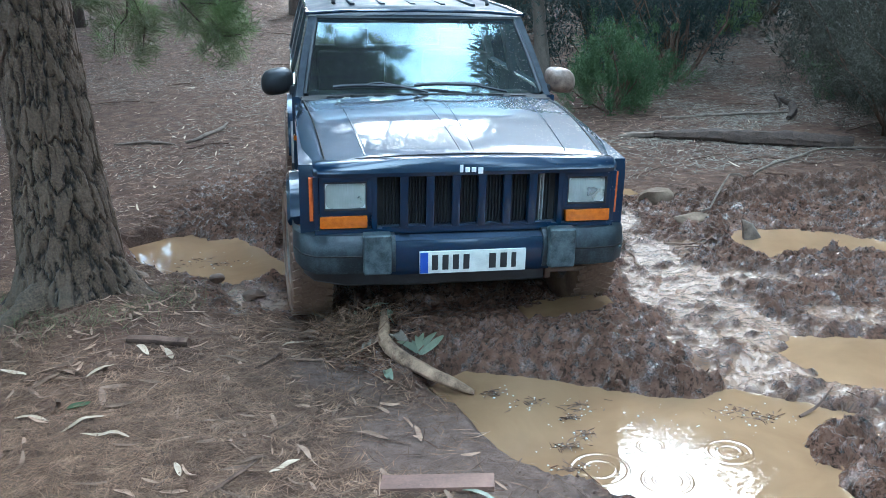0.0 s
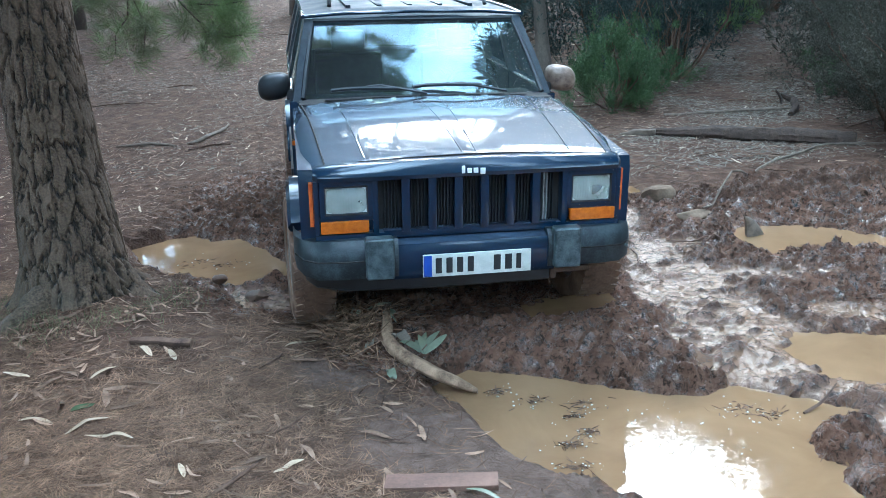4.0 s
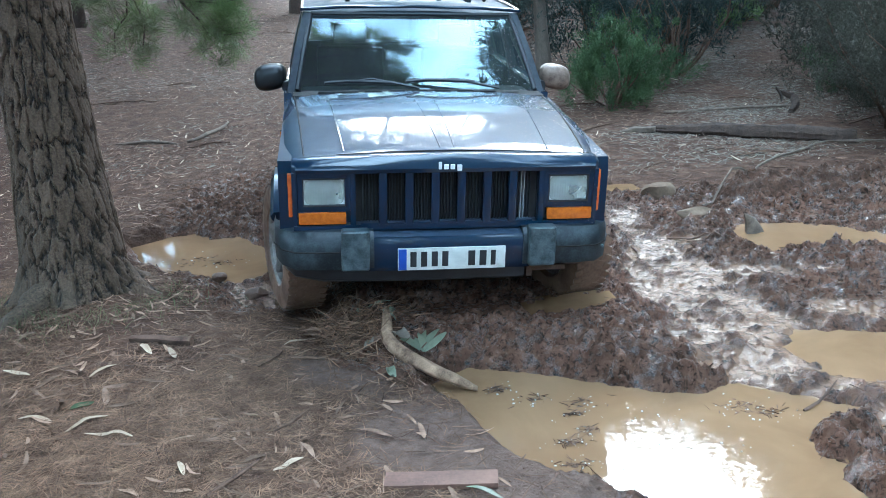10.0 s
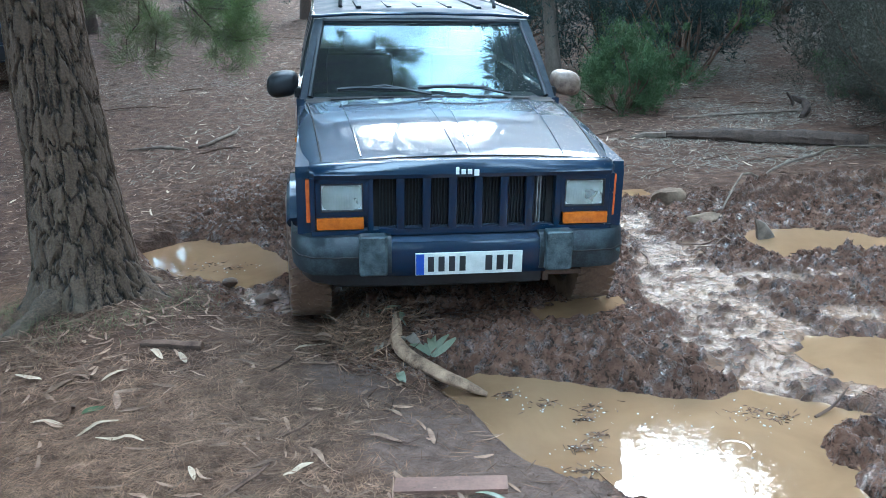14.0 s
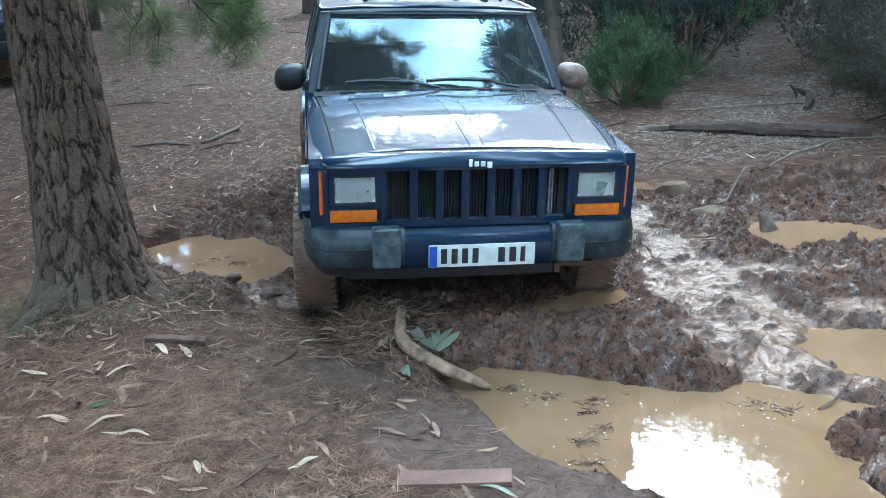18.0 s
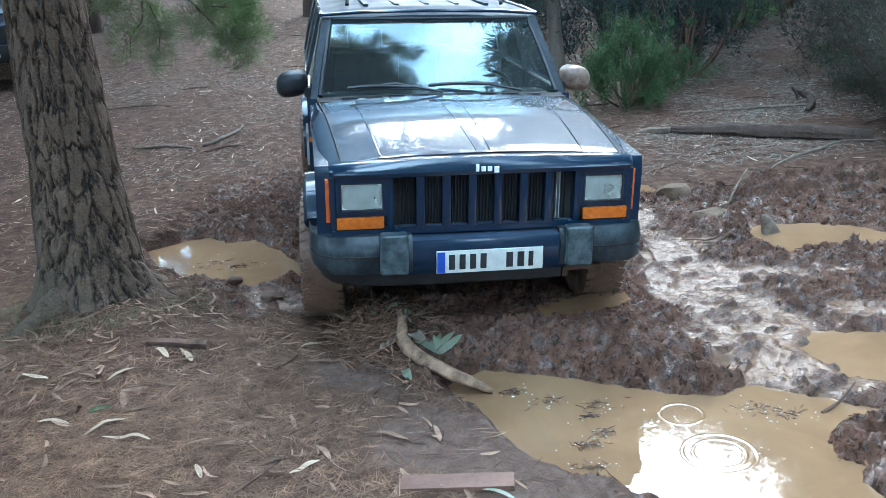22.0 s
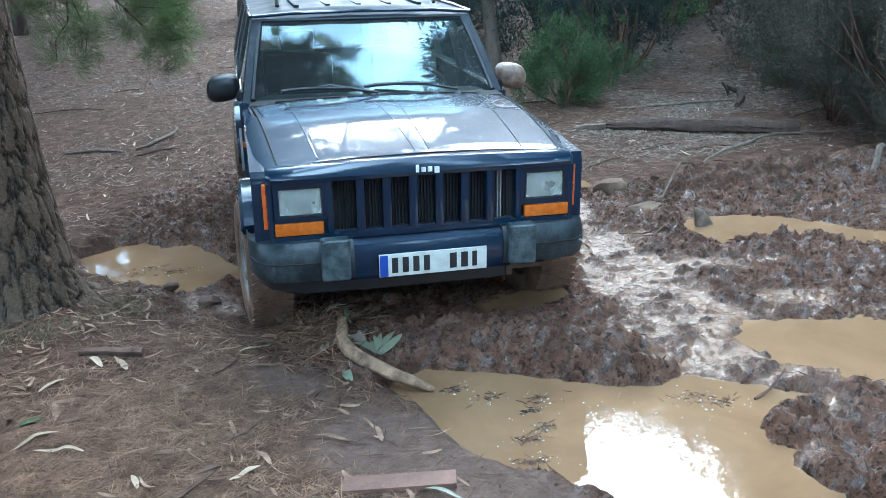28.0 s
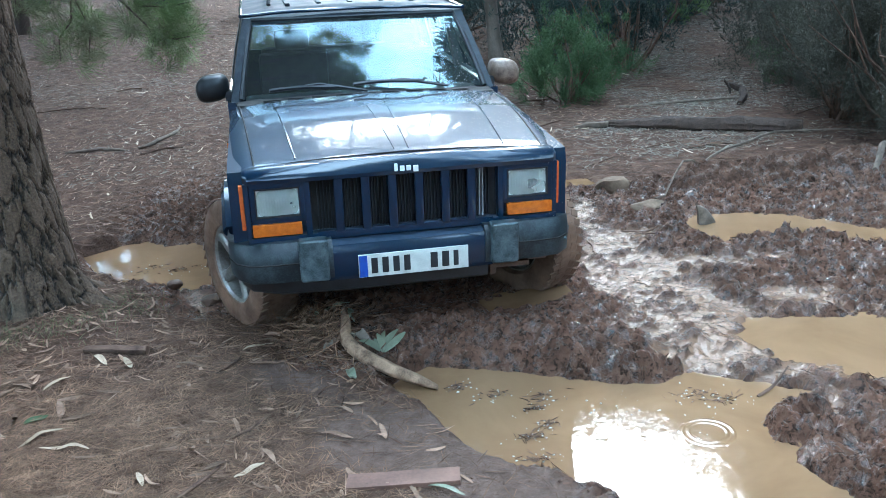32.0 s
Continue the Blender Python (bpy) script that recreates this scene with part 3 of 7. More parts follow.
def shore(x, y, outline, reach=0.5):
    """Signed distance to a closed shore line, negative over the water; far off it stays at reach."""
    x, y = np.broadcast_arrays(np.asarray(x, float), np.asarray(y, float))
    px, py = np.array(outline).T
    out = np.full(x.shape, reach)
    near = (x > px.min() - reach) & (x < px.max() + reach) & (y > py.min() - reach) & (y < py.max() + reach)
    if not near.any():
        return out
    X, Y = x[near], y[near]
    d, inside = np.full(X.shape, 9.0), np.zeros(X.shape, bool)
    for a, b, c, e in zip(px, py, np.roll(px, -1), np.roll(py, -1)):
        d = np.minimum(d, capsule(X, Y, a, b, c, e, 0.0))
        inside ^= ((b > Y) != (e > Y)) & (X < (c - a) * (Y - b) / (e - b + 1e-12) + a)
    out[near] = np.minimum(np.where(inside, -d, d), reach)
    return out


def wander(x, y):
    """How far a shore strays from its plan."""
    return 0.075 * fractal(x, y, 4.0, 4) + 0.03 * fractal(x + 7, y, 17.0, 2)


def ground_film(x, y):
    """Height of the ground, and where a film of slurry lies level over the mud (0 to 1)."""
    x, y = np.asarray(x, float), np.asarray(y, float)
    # the bank in the left foreground, the churned hollow and the rise behind
    z = 0.075 + 0.095 * step(-0.2, -2.0, x) * step(0.8, -0.4, y) + 0 * x
    left = step(3.5, -1.5, x)
    soft = lambda t: np.where(t > 8, t, np.log1p(np.exp(np.minimum(t, 8) / 0.8)) * 0.8)
    far = np.minimum(y, 34)
    z = z + soft(far - 3.2) * (0.035 + 0.055 * left)
    z = z + 0.06 * fractal(x, y, 0.5, 3)
    churn, run = mud(x, y), slick(x, y)
    # pushed-up mud before the wheels, with the bank above the near puddle
    z = z + 0.055 * np.exp(-((capsule(x, y, -0.35, -0.42, 0.75, -0.66, 0.0) / 0.25) ** 2))
    z = z + 0.045 * np.exp(-((capsule(x, y, 0.3, -0.80, 0.95, -1.10, 0.0) / 0.18) ** 2))
    z = z + 0.07 * np.exp(-((capsule(x, y, 1.9, -0.35, 2.9, -0.55, 0.0) / 0.20) ** 2))
    z = z + 0.20 * np.exp(-((capsule(x, y, 2.5, 1.25, 4.5, 0.9, 0.0) / 0.22) ** 2))
    z = z - 0.035 * np.exp(-((capsule(x, y, 1.30, -1.90, 1.6, -2.3, 0.0) / 0.20) ** 2))
    z = z - 0.085 * np.exp(-((capsule(x, y, -1.25, 0.70, -1.0, 0.22, 0.0) / 0.15) ** 2))
    # ruts where the car has come from
    for cx in (-0.77, 0.77):
        z = z - 0.09 * np.exp(-((capsule(x, y, cx, -0.05, cx + 0.1, 4.2, 0.0) / 0.15) ** 2)) * (1 - 0.5 * step(3, 4.5, y))
    # the slurry runs lie low, almost level with the puddles they feed
    z = z + (0.030 - 0.024 * step(0.45, 0.0, shore(x, y, PUDDLES[0][1])) - z) * 0.9 * run * step(1.2, 0.4, y)
    # clods and torn lumps
    lump = fractal(x, y, 3.2, 4)
    wx, wy = x + 0.10 * fractal(x, y, 5.0, 2), y + 0.10 * fractal(x + 9, y, 5.0, 2)
    clump = np.abs(fractal(wx + 5, wy, 6.0, 4)) * 2
    cut = np.abs(fractal(wx - 7, wy + 11, 13.0, 3)) * 2
    vx, vy = wx + 0.05 * fractal(x, y, 14.0, 2), wy + 0.05 * fractal(x + 5, y, 14.0, 2)
    d1, gap, own = cells(vx, vy * 1.2, 10.5, 3)
    d2, _, own2 = cells(vx, vy * 1.15, 22.0, 40)
    d3, _, own3 = cells(vx + 0.02 * lump, vy, 44.0, 90)
    dome = lambda d, r: np.sqrt(np.maximum(0, 1 - (d / r) ** 2))
    clods = 0.052 * own ** 1.3 * dome(d1, 0.66) + 0.042 * own2 ** 1.2 * dome(d2, 0.60) + 0.018 * own3 * dome(d3, 0.60) - 0.034
    relief = 0.10 * lump + 0.10 * (0.22 - clump) * step(-0.15, 0.15, lump) + 0.035 * (0.25 - cut) + clods
    relief = relief * (0.9 - 0.35 * run) * (1 - 0.4 * step(2.4, 3.2, y)) * (1 - 0.65 * np.exp(-((capsule(x, y, -0.45, -0.30, 0.60, -0.45, 0.0) / 0.22) ** 2)))
    # the slurry stands level between the lumps
    level = 0.02 * lump + 0.022 * (run - 0.60) + 0.022 * fractal(x + 21, y, 9.0, 3)
    film = churn * step(0.12, 0.4, run) * step(-0.014, 0.012, level - relief)
    z = z + churn * (relief * (1 - 0.6 * film) + 0.6 * level * film)
    z = z + (1 - churn) * (0.022 * fractal(x, y, 9.0, 3) + 0.008 * fractal(x, y + 6, 30.0, 2)) * (1 - 0.6 * bare(x, y))
    w = wander(x, y)
    for i, (depth, outline) in enumerate(PUDDLES):
        d = shore(x, y, outline) + (w if i != 4 else 0.3 * w)
        k = step(-0.075, 0.06 if i in (0, 4) else 0.10, d)
        # small islands of mud break the surface
        isle = churn * 0.10 * np.maximum(0, fractal(x + 2, y, 6.0, 4) - 0.13)
        z = (depth - 0.06 + isle) * (1 - k) + z * k
    # the pine stands on a low mound of its roots
    z = z + 0.10 * np.exp(-(np.hypot(x + 2.08, y - 0.33) / 0.45) ** 2)
    return z, film


def ground_z(x, y):
    return ground_film(x, y)[0]


def bare(x, y):
    """The trodden strip without litter along the near puddle's bank."""
    x, y = np.asarray(x, float), np.asarray(y, float)
    d = np.minimum(capsule(x, y, -0.62, -0.98, -0.30, -1.55, 0.10), capsule(x, y, -0.30, -1.55, 0.1, -2.1, 0.12))
    return 1 - step(-0.05, 0.30, d + 0.55 * fractal(x + 50, y, 2.5, 4))


def slick(x, y):
    """The run of watery slurry that drains past the car into the near puddle."""
    x, y = np.asarray(x, float), np.asarray(y, float)
    n = 0.035 + 0.75 * fractal(x + 3, y, 3.6, 4)
    d = np.minimum.reduce([capsule(x, y, 1.55, 1.35, 1.38, 0.45, 0.17), capsule(x, y, 1.38, 0.45, 1.18, -0.25, 0.20), capsule(x, y, 1.12, -0.28, 1.30, -0.42, 0.16),
                           capsule(x, y, 1.22, -0.50, 1.22, -0.95, 0.15), capsule(x, y, 1.22, -0.95, 1.12, -1.38, 0.22), capsule(x, y, 1.25, -1.10, 1.66, -1.62, 0.22),
                           capsule(x, y, 1.50, -0.45, 1.58, -0.95, 0.17), capsule(x, y, 1.45, -0.25, 2.05, -0.2, 0.07), capsule(x, y, 1.75, -0.65, 2.05, -0.85, 0.12),
                           capsule(x, y, -1.20, 0.60, -1.05, 0.25, 0.10)])
    return 1 - step(-0.12, 0.16, d + n)


def mud(x, y):
    """How far the ground is churned to mud: 0 on the littered forest floor, 1 in the wallow."""
    x, y = np.asarray(x, float), np.asarray(y, float)
    n = 0.5 * fractal(x, y, 1.2, 4)
    d = np.minimum.reduce([
        capsule(x, y, 0.3, -0.3, 0.6, 2.4, 1.0), capsule(x, y, 0.9, -1.7, 1.4, -2.3, 0.75), capsule(x, y, 1.3, -1.0, 3.2, -0.6, 1.1),
        capsule(x, y, 1.8, 0.8, 4.2, 0.6, 1.0), capsule(x, y, -1.2, 1.6, -1.0, 3.0, 0.85), capsule(x, y, -1.2, 0.75, -1.0, 0.15, 0.30)])
    return 1 - step(-0.25, 0.25, d + n)


def spaced(lo, hi, fine, far, grow=1.12):
    inner = np.arange(lo, hi, fine)
    out, s, p = [], fine, hi
    while p < far:
        out.append(p)
        s *= grow
        p += s
    back, s, p = [], fine, lo - fine
    while p > -far:
        back.append(p)
        s *= grow
        p -= s
    return np.concatenate([back[::-1], inner, out])


def build_ground():
    xs, ys = spaced(-2.2, 3.2, 0.0105, 420, 1.09), spaced(-2.3, 3.1, 0.0105, 420, 1.09)
    X, Y = np.meshgrid(xs, ys, indexing="ij")
    Z, film = ground_film(X, Y)
    v = np.stack([X, Y, Z], -1).reshape(-1, 3)
    m, k = X.shape
    a = (np.arange(m - 1)[:, None] * k + np.arange(k - 1)[None, :]).ravel()
    f = np.stack([a, a + k, a + k + 1, a + 1], -1)
    me = from_arrays("ground", v, f, EARTH, True)
    for name, value in (("wet", np.clip(mud(X, Y) * (0.75 + 0.5 * step(0.22, 0.0, Z)), 0, 1) * (1 - 0.5 * step(1.3, 2.0, Y) * step(0.2, -0.4, X)) * (1 - 0.45 * step(0.6, 1.2, Y) * step(1.7, 2.2, X))), ("film", film), ("slick", slick(X, Y)), ("bare", bare(X, Y))):
        me.attributes.new(name, "FLOAT", "POINT").data.foreach_set("value", value.astype(np.float32).ravel())
    thing("ground", "brown forest floor of litter and churned wet mud", "ground", kind="structure", data=me)


def build_puddles():
    for i, (level, outline) in enumerate(PUDDLES):
        px, py = np.array(outline).T
        xs, ys = np.arange(px.min() - 0.3, px.max() + 0.3, 0.03), np.arange(py.min() - 0.3, py.max() + 0.3, 0.03)
        X, Y = np.meshgrid(xs, ys, indexing="ij")
        m, k = X.shape
        v = np.stack([X, Y, 0 * X + level], -1).reshape(-1, 3)
        a = (np.arange(m - 1)[:, None] * k + np.arange(k - 1)[None, :]).ravel()
        f = np.stack([a, a + k, a + k + 1, a + 1], -1)
        # the sheet ends a little beyond the shore, under the mud
        keep = (shore(X, Y, outline) + wander(X, Y)).ravel() < 0.10
        f = f[keep[f].all(axis=1)]
        used = np.unique(f)
        back = np.full(len(v), -1)
        back[used] = np.arange(len(used))
        thing("puddle_%d" % (i + 1), "puddle of still yellow-brown muddy water", "puddle", kind="structure", data=from_arrays("puddle", v[used], back[f], WATER, True))


build_ground()
build_puddles()


# ---- the blue off-roader ----
def wheel_mesh(wagon, at, side):
    """A wheel that turns about its own axle (x); side is +1 where its outer face looks to +x."""
    w = new("wheel")
    w.parent = wagon
    w.matrix_basis = at
    prof = [(-0.105, 0.215), (-0.112, 0.26), (-0.11, 0.31), (-0.098, 0.338), (-0.07, 0.352), (0.07, 0.352), (0.098, 0.338), (0.11, 0.31), (0.112, 0.26), (0.105, 0.215), (0.08, 0.20), (-0.08, 0.20)]
    bm, n = bmesh.new(), 56
    rings = [[(x, r * math.cos(2 * math.pi * k / n), r * math.sin(2 * math.pi * k / n)) for x, r in prof] for k in range(n)]
    rows = [[bm.verts.new(p) for p in ring] for ring in rings]
    for k in range(n):
        a, b = rows[k], rows[(k + 1) % n]
        for i in range(len(prof)):
            j = (i + 1) % len(prof)
            bm.faces.new((a[i], a[j], b[j], b[i]))
    bmesh.ops.recalc_face_normals(bm, faces=bm.faces)
    # tread blocks
    for k in range(44):
        ang = 2 * math.pi * k / 44
        for row, x in enumerate((-0.082, -0.034, 0.034, 0.082)):
            m = Matrix.Rotation(ang + 0.07 * (row % 2), 4, "X") @ Matrix.Translation((x, 0, 0.349)) @ Matrix.Rotation(0.35 * (1 if row < 2 else -1), 4, "Z")
            bmesh.ops.create_cube(bm, size=1, matrix=m @ Matrix.Diagonal((0.042, 0.034, 0.009, 1)))
    part("tyre", bm, RUBBER, w, "black rubber tyre caked in wet mud")
    bm = bmesh.new()
    s = side
    prof = [(s * 0.09, 0.222), (s * 0.098, 0.212), (s * 0.085, 0.195), (s * 0.03, 0.185), (-s * 0.08, 0.19), (-s * 0.08, 0.20), (s * 0.08, 0.205)]
    rows = [[bm.verts.new((x, r * math.cos(2 * math.pi * k / 48), r * math.sin(2 * math.pi * k / 48))) for x, r in prof] for k in range(48)]
    for k in range(48):
        a, b = rows[k], rows[(k + 1) % 48]
        for i in range(len(prof)):
            j = (i + 1) % len(prof)
            bm.faces.new((a[i], a[j], b[j], b[i]))
    for k in range(5):
        ang = 2 * math.pi * k / 5
        m = Matrix.Rotation(ang, 4, "X")
        ring = lambda r, hw, x: [m @ Vector((x + s * 0.0, -hw, r)), m @ Vector((x + s * 0.012, -hw * 0.6, r)), m @ Vector((x + s * 0.012, hw * 0.6, r)), m @ Vector((x, hw, r)), m @ Vector((x - s * 0.03, hw, r)), m @ Vector((x - s * 0.03, -hw, r))]
        loft(bm, [ring(0.045, 0.034, s * 0.062), ring(0.11, 0.028, s * 0.068), ring(0.17, 0.03, s * 0.07), ring(0.205, 0.046, s * 0.078)])
    tube(bm, [(s * 0.0, 0, 0), (s * 0.055, 0, 0), (s * 0.078, 0, 0), (s * 0.082, 0, 0)], [0.075, 0.075, 0.05, 0.03], 20)
    bmesh.ops.recalc_face_normals(bm, faces=bm.faces)
    part("rim", bm, ALLOY, w, "muddy five-spoke alloy rim")
    part("brake_disc", tube(bmesh.new(), [(-s * 0.02, 0, 0), (s * 0.0, 0, 0)], [0.185, 0.185], 28), DARK, w)
    return w


def arch(cy, cz, r, a0, a1, n=14):
    return [(cy + r * math.cos(radians(a0 + (a1 - a0) * k / n)), cz + r * math.sin(radians(a0 + (a1 - a0) * k / n))) for k in range(n + 1)]


def build_wagon():
    wagon = thing("off_road_car", "dark blue boxy off-road car with grey bumper, stuck in mud", "car")
    AX = 0.37
    # hood with outer creases and a narrow ridge along its middle
    def hood(u, v):
        y = -0.585 + v * 1.215
        half = 0.672 + 0.072 * v
        x = (u * 2 - 1) * half
        ax = abs(x) / half
        crown = 1.040 + 0.072 * v + 0.033 * math.sin(math.pi * v)
        z = crown - 0.024 * ax ** 2
        crease = 0.76 - 0.0 * v
        if ax > crease:
            z -= 0.004 * (ax - crease) / (1 - crease) + 0.0015
        if abs(x) < 0.042:
            z += 0.0012
        z -= 0.006 * max(0.0, 1 - v / 0.03) ** 2
        return (x, y, z)
    us = 60
    for u in (0.0, 1.0):
        part("hood_seam", tube(bmesh.new(), [(hood(u, v / 12)[0] * 1.006, hood(u, v / 12)[1], hood(u, v / 12)[2] + 0.001) for v in range(13)], 0.0042, 5), DARK, wagon)
    part("hood_seam", tube(bmesh.new(), [(hood(u / 24, 0)[0], -0.588, hood(u / 24, 0)[2] + 0.001) for u in range(25)], 0.0028, 5), DARK, wagon)
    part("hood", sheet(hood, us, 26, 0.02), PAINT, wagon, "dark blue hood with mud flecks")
    # pressed creases that catch the light
    for u0, u1, r in ((0.135, 0.12, 0.0035), (0.865, 0.88, 0.0035), (0.475, 0.445, 0.0025), (0.525, 0.530, 0.0025)):
        part("hood_crease", tube(bmesh.new(), [(lambda p: (p[0], p[1], p[2] + 0.0005))(hood(u0 + (u1 - u0) * k / 10, 0.02 + 0.96 * k / 10)) for k in range(11)], r, 6), PAINT, wagon)
    for s in (-1, 1):
        # fender, with the wheel arch cut out of it
        o = [(-0.57, 0.99), (-0.585, 0.93), (-0.585, 0.62)] + arch(0, AX, 0.43, 150, 20) + [(0.44, 0.42), (0.66, 0.42), (0.68, 1.06), (0.62, 1.07)]
        bm = prism(bmesh.new(), o, s * 0.735, s * 0.80)
        # shoulder that rounds over to the hood
        loft(bm, [[(s * (xi + 0.004), y, zt), (s * (xi + 0.024), y, zt), (s * (xo - 0.008), y, zt - 0.030), (s * xo, y, zt - 0.11), (s * (xi + 0.004), y, zt - 0.11)]
                  for y, xi, xo, zt in ((-0.60, 0.674, 0.735, 1.0), (-0.30, 0.690, 0.785, 1.043), (0.0, 0.708, 0.80, 1.070), (0.30, 0.726, 0.803, 1.080), (0.64, 0.745, 0.805, 1.078))])
        bmesh.ops.recalc_face_normals(bm, faces=bm.faces)
        part("fender", bm, PAINT, wagon)
        # flare round the arch
        bm = bmesh.new()
        pts = arch(0, AX, 0.445, 138, 18)
        loft(bm, [[(s * 0.79, y * 1.0, z), (s * 0.845, y * 0.99, z - 0.004), (s * 0.862, y * 0.96, z - 0.03), (s * 0.85, y * 0.93, z - 0.055), (s * 0.76, y * 0.93, z - 0.045)] for y, z in pts])
        bmesh.ops.recalc_face_normals(bm, faces=bm.faces)
        part("fender_flare", bm, PAINT, wagon)
        # side marker on the fender's corner
        part("side_marker", a_box(min(s * 0.738, s * 0.757), max(s * 0.738, s * 0.757), -0.610, -0.50, 0.725, 0.935, bevel=0.006), RED_AMBER, wagon, "orange-red wrap-round marker lamp")
        part("repeater_lamp", a_box(min(s * 0.795, s * 0.815), max(s * 0.795, s * 0.815), 0.10, 0.16, 0.96, 0.985, bevel=0.006), AMBER, wagon, "small amber repeater lamp")
        # body side below the windows, in panels: front door, rear door, rear quarter
        part("front_door", prism(bmesh.new(), [(0.70, 0.42), (1.70, 0.42), (1.70, 1.10), (0.72, 1.09)], s * 0.77, s * 0.815), PAINT, wagon)
        part("rear_door", prism(bmesh.new(), [(1.71, 0.42), (2.15, 0.42)] + arch(2.576, AX, 0.43, 176, 120, 6) + [(2.45, 0.85), (2.5, 1.105), (1.71, 1.10)], s * 0.77, s * 0.815), PAINT, wagon)
        part("rear_quarter", prism(bmesh.new(), [(2.51, 0.86)] + arch(2.576, AX, 0.43, 100, 0, 8) + [(3.05, 0.45), (3.48, 0.5), (3.50, 1.10), (2.51, 1.105)], s * 0.77, s * 0.815), PAINT, wagon)
        bm = bmesh.new()
        loft(bm, [[(s * 0.80, y, z), (s * 0.85, y, z - 0.01), (s * 0.85, y * 1.0, z - 0.05), (s * 0.78, y, z - 0.05)] for y, z in arch(2.576, AX, 0.445, 170, 10)])
        bmesh.ops.recalc_face_normals(bm, faces=bm.faces)
        part("fender_flare", bm, PAINT, wagon)
        part("door_moulding", a_box(min(s * 0.812, s * 0.83), max(s * 0.812, s * 0.83), 0.74, 2.08, 0.60, 0.68, bevel=0.006), BLACK_PLASTIC, wagon)
        # pillars and roof edge
        def pillar(p, q, w, d):
            bm = bmesh.new()
            (x0, y0, z0), (x1, y1, z1) = p, q
            ring = lambda x, y, z: [(s * (x - w), y - d, z), (s * x, y - d * 0.6, z), (s * (x + 0.006), y + d, z), (s * (x - w), y + d, z)]
            loft(bm, [ring(x0, y0, z0), ring((x0 + x1) / 2 + 0.006, (y0 + y1) / 2, (z0 + z1) / 2), ring(x1, y1, z1)])
            bmesh.ops.recalc_face_normals(bm, faces=bm.faces)
            return bm
        part("a_pillar", pillar((0.795, 0.745, 1.08), (0.692, 1.18, 1.53), 0.05, 0.03), PILLAR, wagon)
        for y0, y1, w in ((1.72, 1.74, 0.035), (2.50, 2.50, 0.045), (3.42, 3.30, 0.06)):
            part("pillar", pillar((0.812, y0, 1.09), (0.70, y1, 1.535), 0.04, w), PILLAR, wagon)
        for (ya, yb, yc, yd) in ((0.86, 1.69, 1.69, 1.24), (1.76, 2.46, 2.46, 1.78), (2.55, 3.38, 3.27, 2.55)):
            bm = bmesh.new()
            q = [bm.verts.new(p) for p in ((s * 0.80, ya, 1.105), (s * 0.80, yb, 1.105), (s * 0.695, yc, 1.525), (s * 0.695, yd, 1.525))]
            bm.faces.new(q)
            g = part("side_window", bm, SIDE_GLASS, wagon)
            g.visible_shadow = False
        part("drip_rail", tube(bmesh.new(), [(s * 0.70, 1.14, 1.545), (s * 0.705, 1.6, 1.56), (s * 0.705, 2.6, 1.565), (s * 0.70, 3.36, 1.555)], 0.012, 8), PAINT, wagon)
        # mirror housing on the door, its face turned back
        bm = bmesh.new()
        rings = []
        for k, (yy, sc) in enumerate(((0.815, 0.35), (0.825, 0.72), (0.85, 0.93), (0.89, 1.0), (0.93, 0.98), (0.935, 0.85))):
            ring = []
            for a in range(20):
                c, d = math.cos(2 * math.pi * a / 20), math.sin(2 * math.pi * a / 20)
                cx, cz = math.copysign(abs(c) ** 0.72, c), math.copysign(abs(d) ** 0.75, d)
                ring.append((s * 0.90 + s * 0.098 * sc * cx, yy, 1.157 + 0.081 * sc * cz - 0.012 * cx))
            rings.append(ring)
        loft(bm, rings)
        bmesh.ops.recalc_face_normals(bm, faces=bm.faces)
        m = part("mirror", bm, MIRROR_MUD if s > 0 else BLACK_PLASTIC, wagon, "mud-coated mirror housing" if s > 0 else "black mirror housing")
        part("mirror_arm", a_box(min(s * 0.775, s * 0.83), max(s * 0.775, s * 0.83), 0.84, 0.93, 1.08, 1.14, bevel=0.012), BLACK_PLASTIC, m)
        # roof rails
        part("roof_rail", tube(bmesh.new(), [(s * 0.52, 1.42, 1.59), (s * 0.52, 1.46, 1.635), (s * 0.52, 1.6, 1.64), (s * 0.52, 2.9, 1.64), (s * 0.52, 3.05, 1.635), (s * 0.52, 3.1, 1.59)], 0.014, 8), BLACK_PLASTIC, wagon)
        # headlight: bezel, reflector bowl, ribbed lens
        cx = s * 0.588
        bm = bmesh.new()
        for (a, b, c, d) in ((-0.122, 0.122, 0.922, 0.948), (-0.122, 0.122, 0.768, 0.786), (-0.122, -0.098, 0.768, 0.948), (0.098, 0.122, 0.768, 0.948)):
            box(bm, cx + a, cx + b, -0.648, -0.60, c, d, bevel=0.006)
        hl = part("headlight", bm, PAINT, wagon)
        def lens(u, v):
            x, z = u * 2 - 1, v * 2 - 1
            return (cx + 0.094 * x * (1 - 0.13 * abs(z) ** 4), -0.634 - 0.014 * (1 - x * x) * (1 - z * z), 0.854 + 0.064 * z * (1 - 0.13 * abs(x) ** 4))
        def bowl(u, v):
            x, z = u * 2 - 1, v * 2 - 1
            return (cx + 0.096 * x, -0.626 + 0.050 * max(0.0, 1 - x * x - z * z) ** 0.8, 0.854 + 0.066 * z)
        part("reflector", sheet(bowl, 20, 16, 0.004, (0, 1, 0)), BOWL, hl, "silvery reflector bowl")
        part("lens", sheet(lens, 20, 14), LENS_CLEAR, hl, "ribbed headlight glass with a painted pale haze").visible_shadow = False
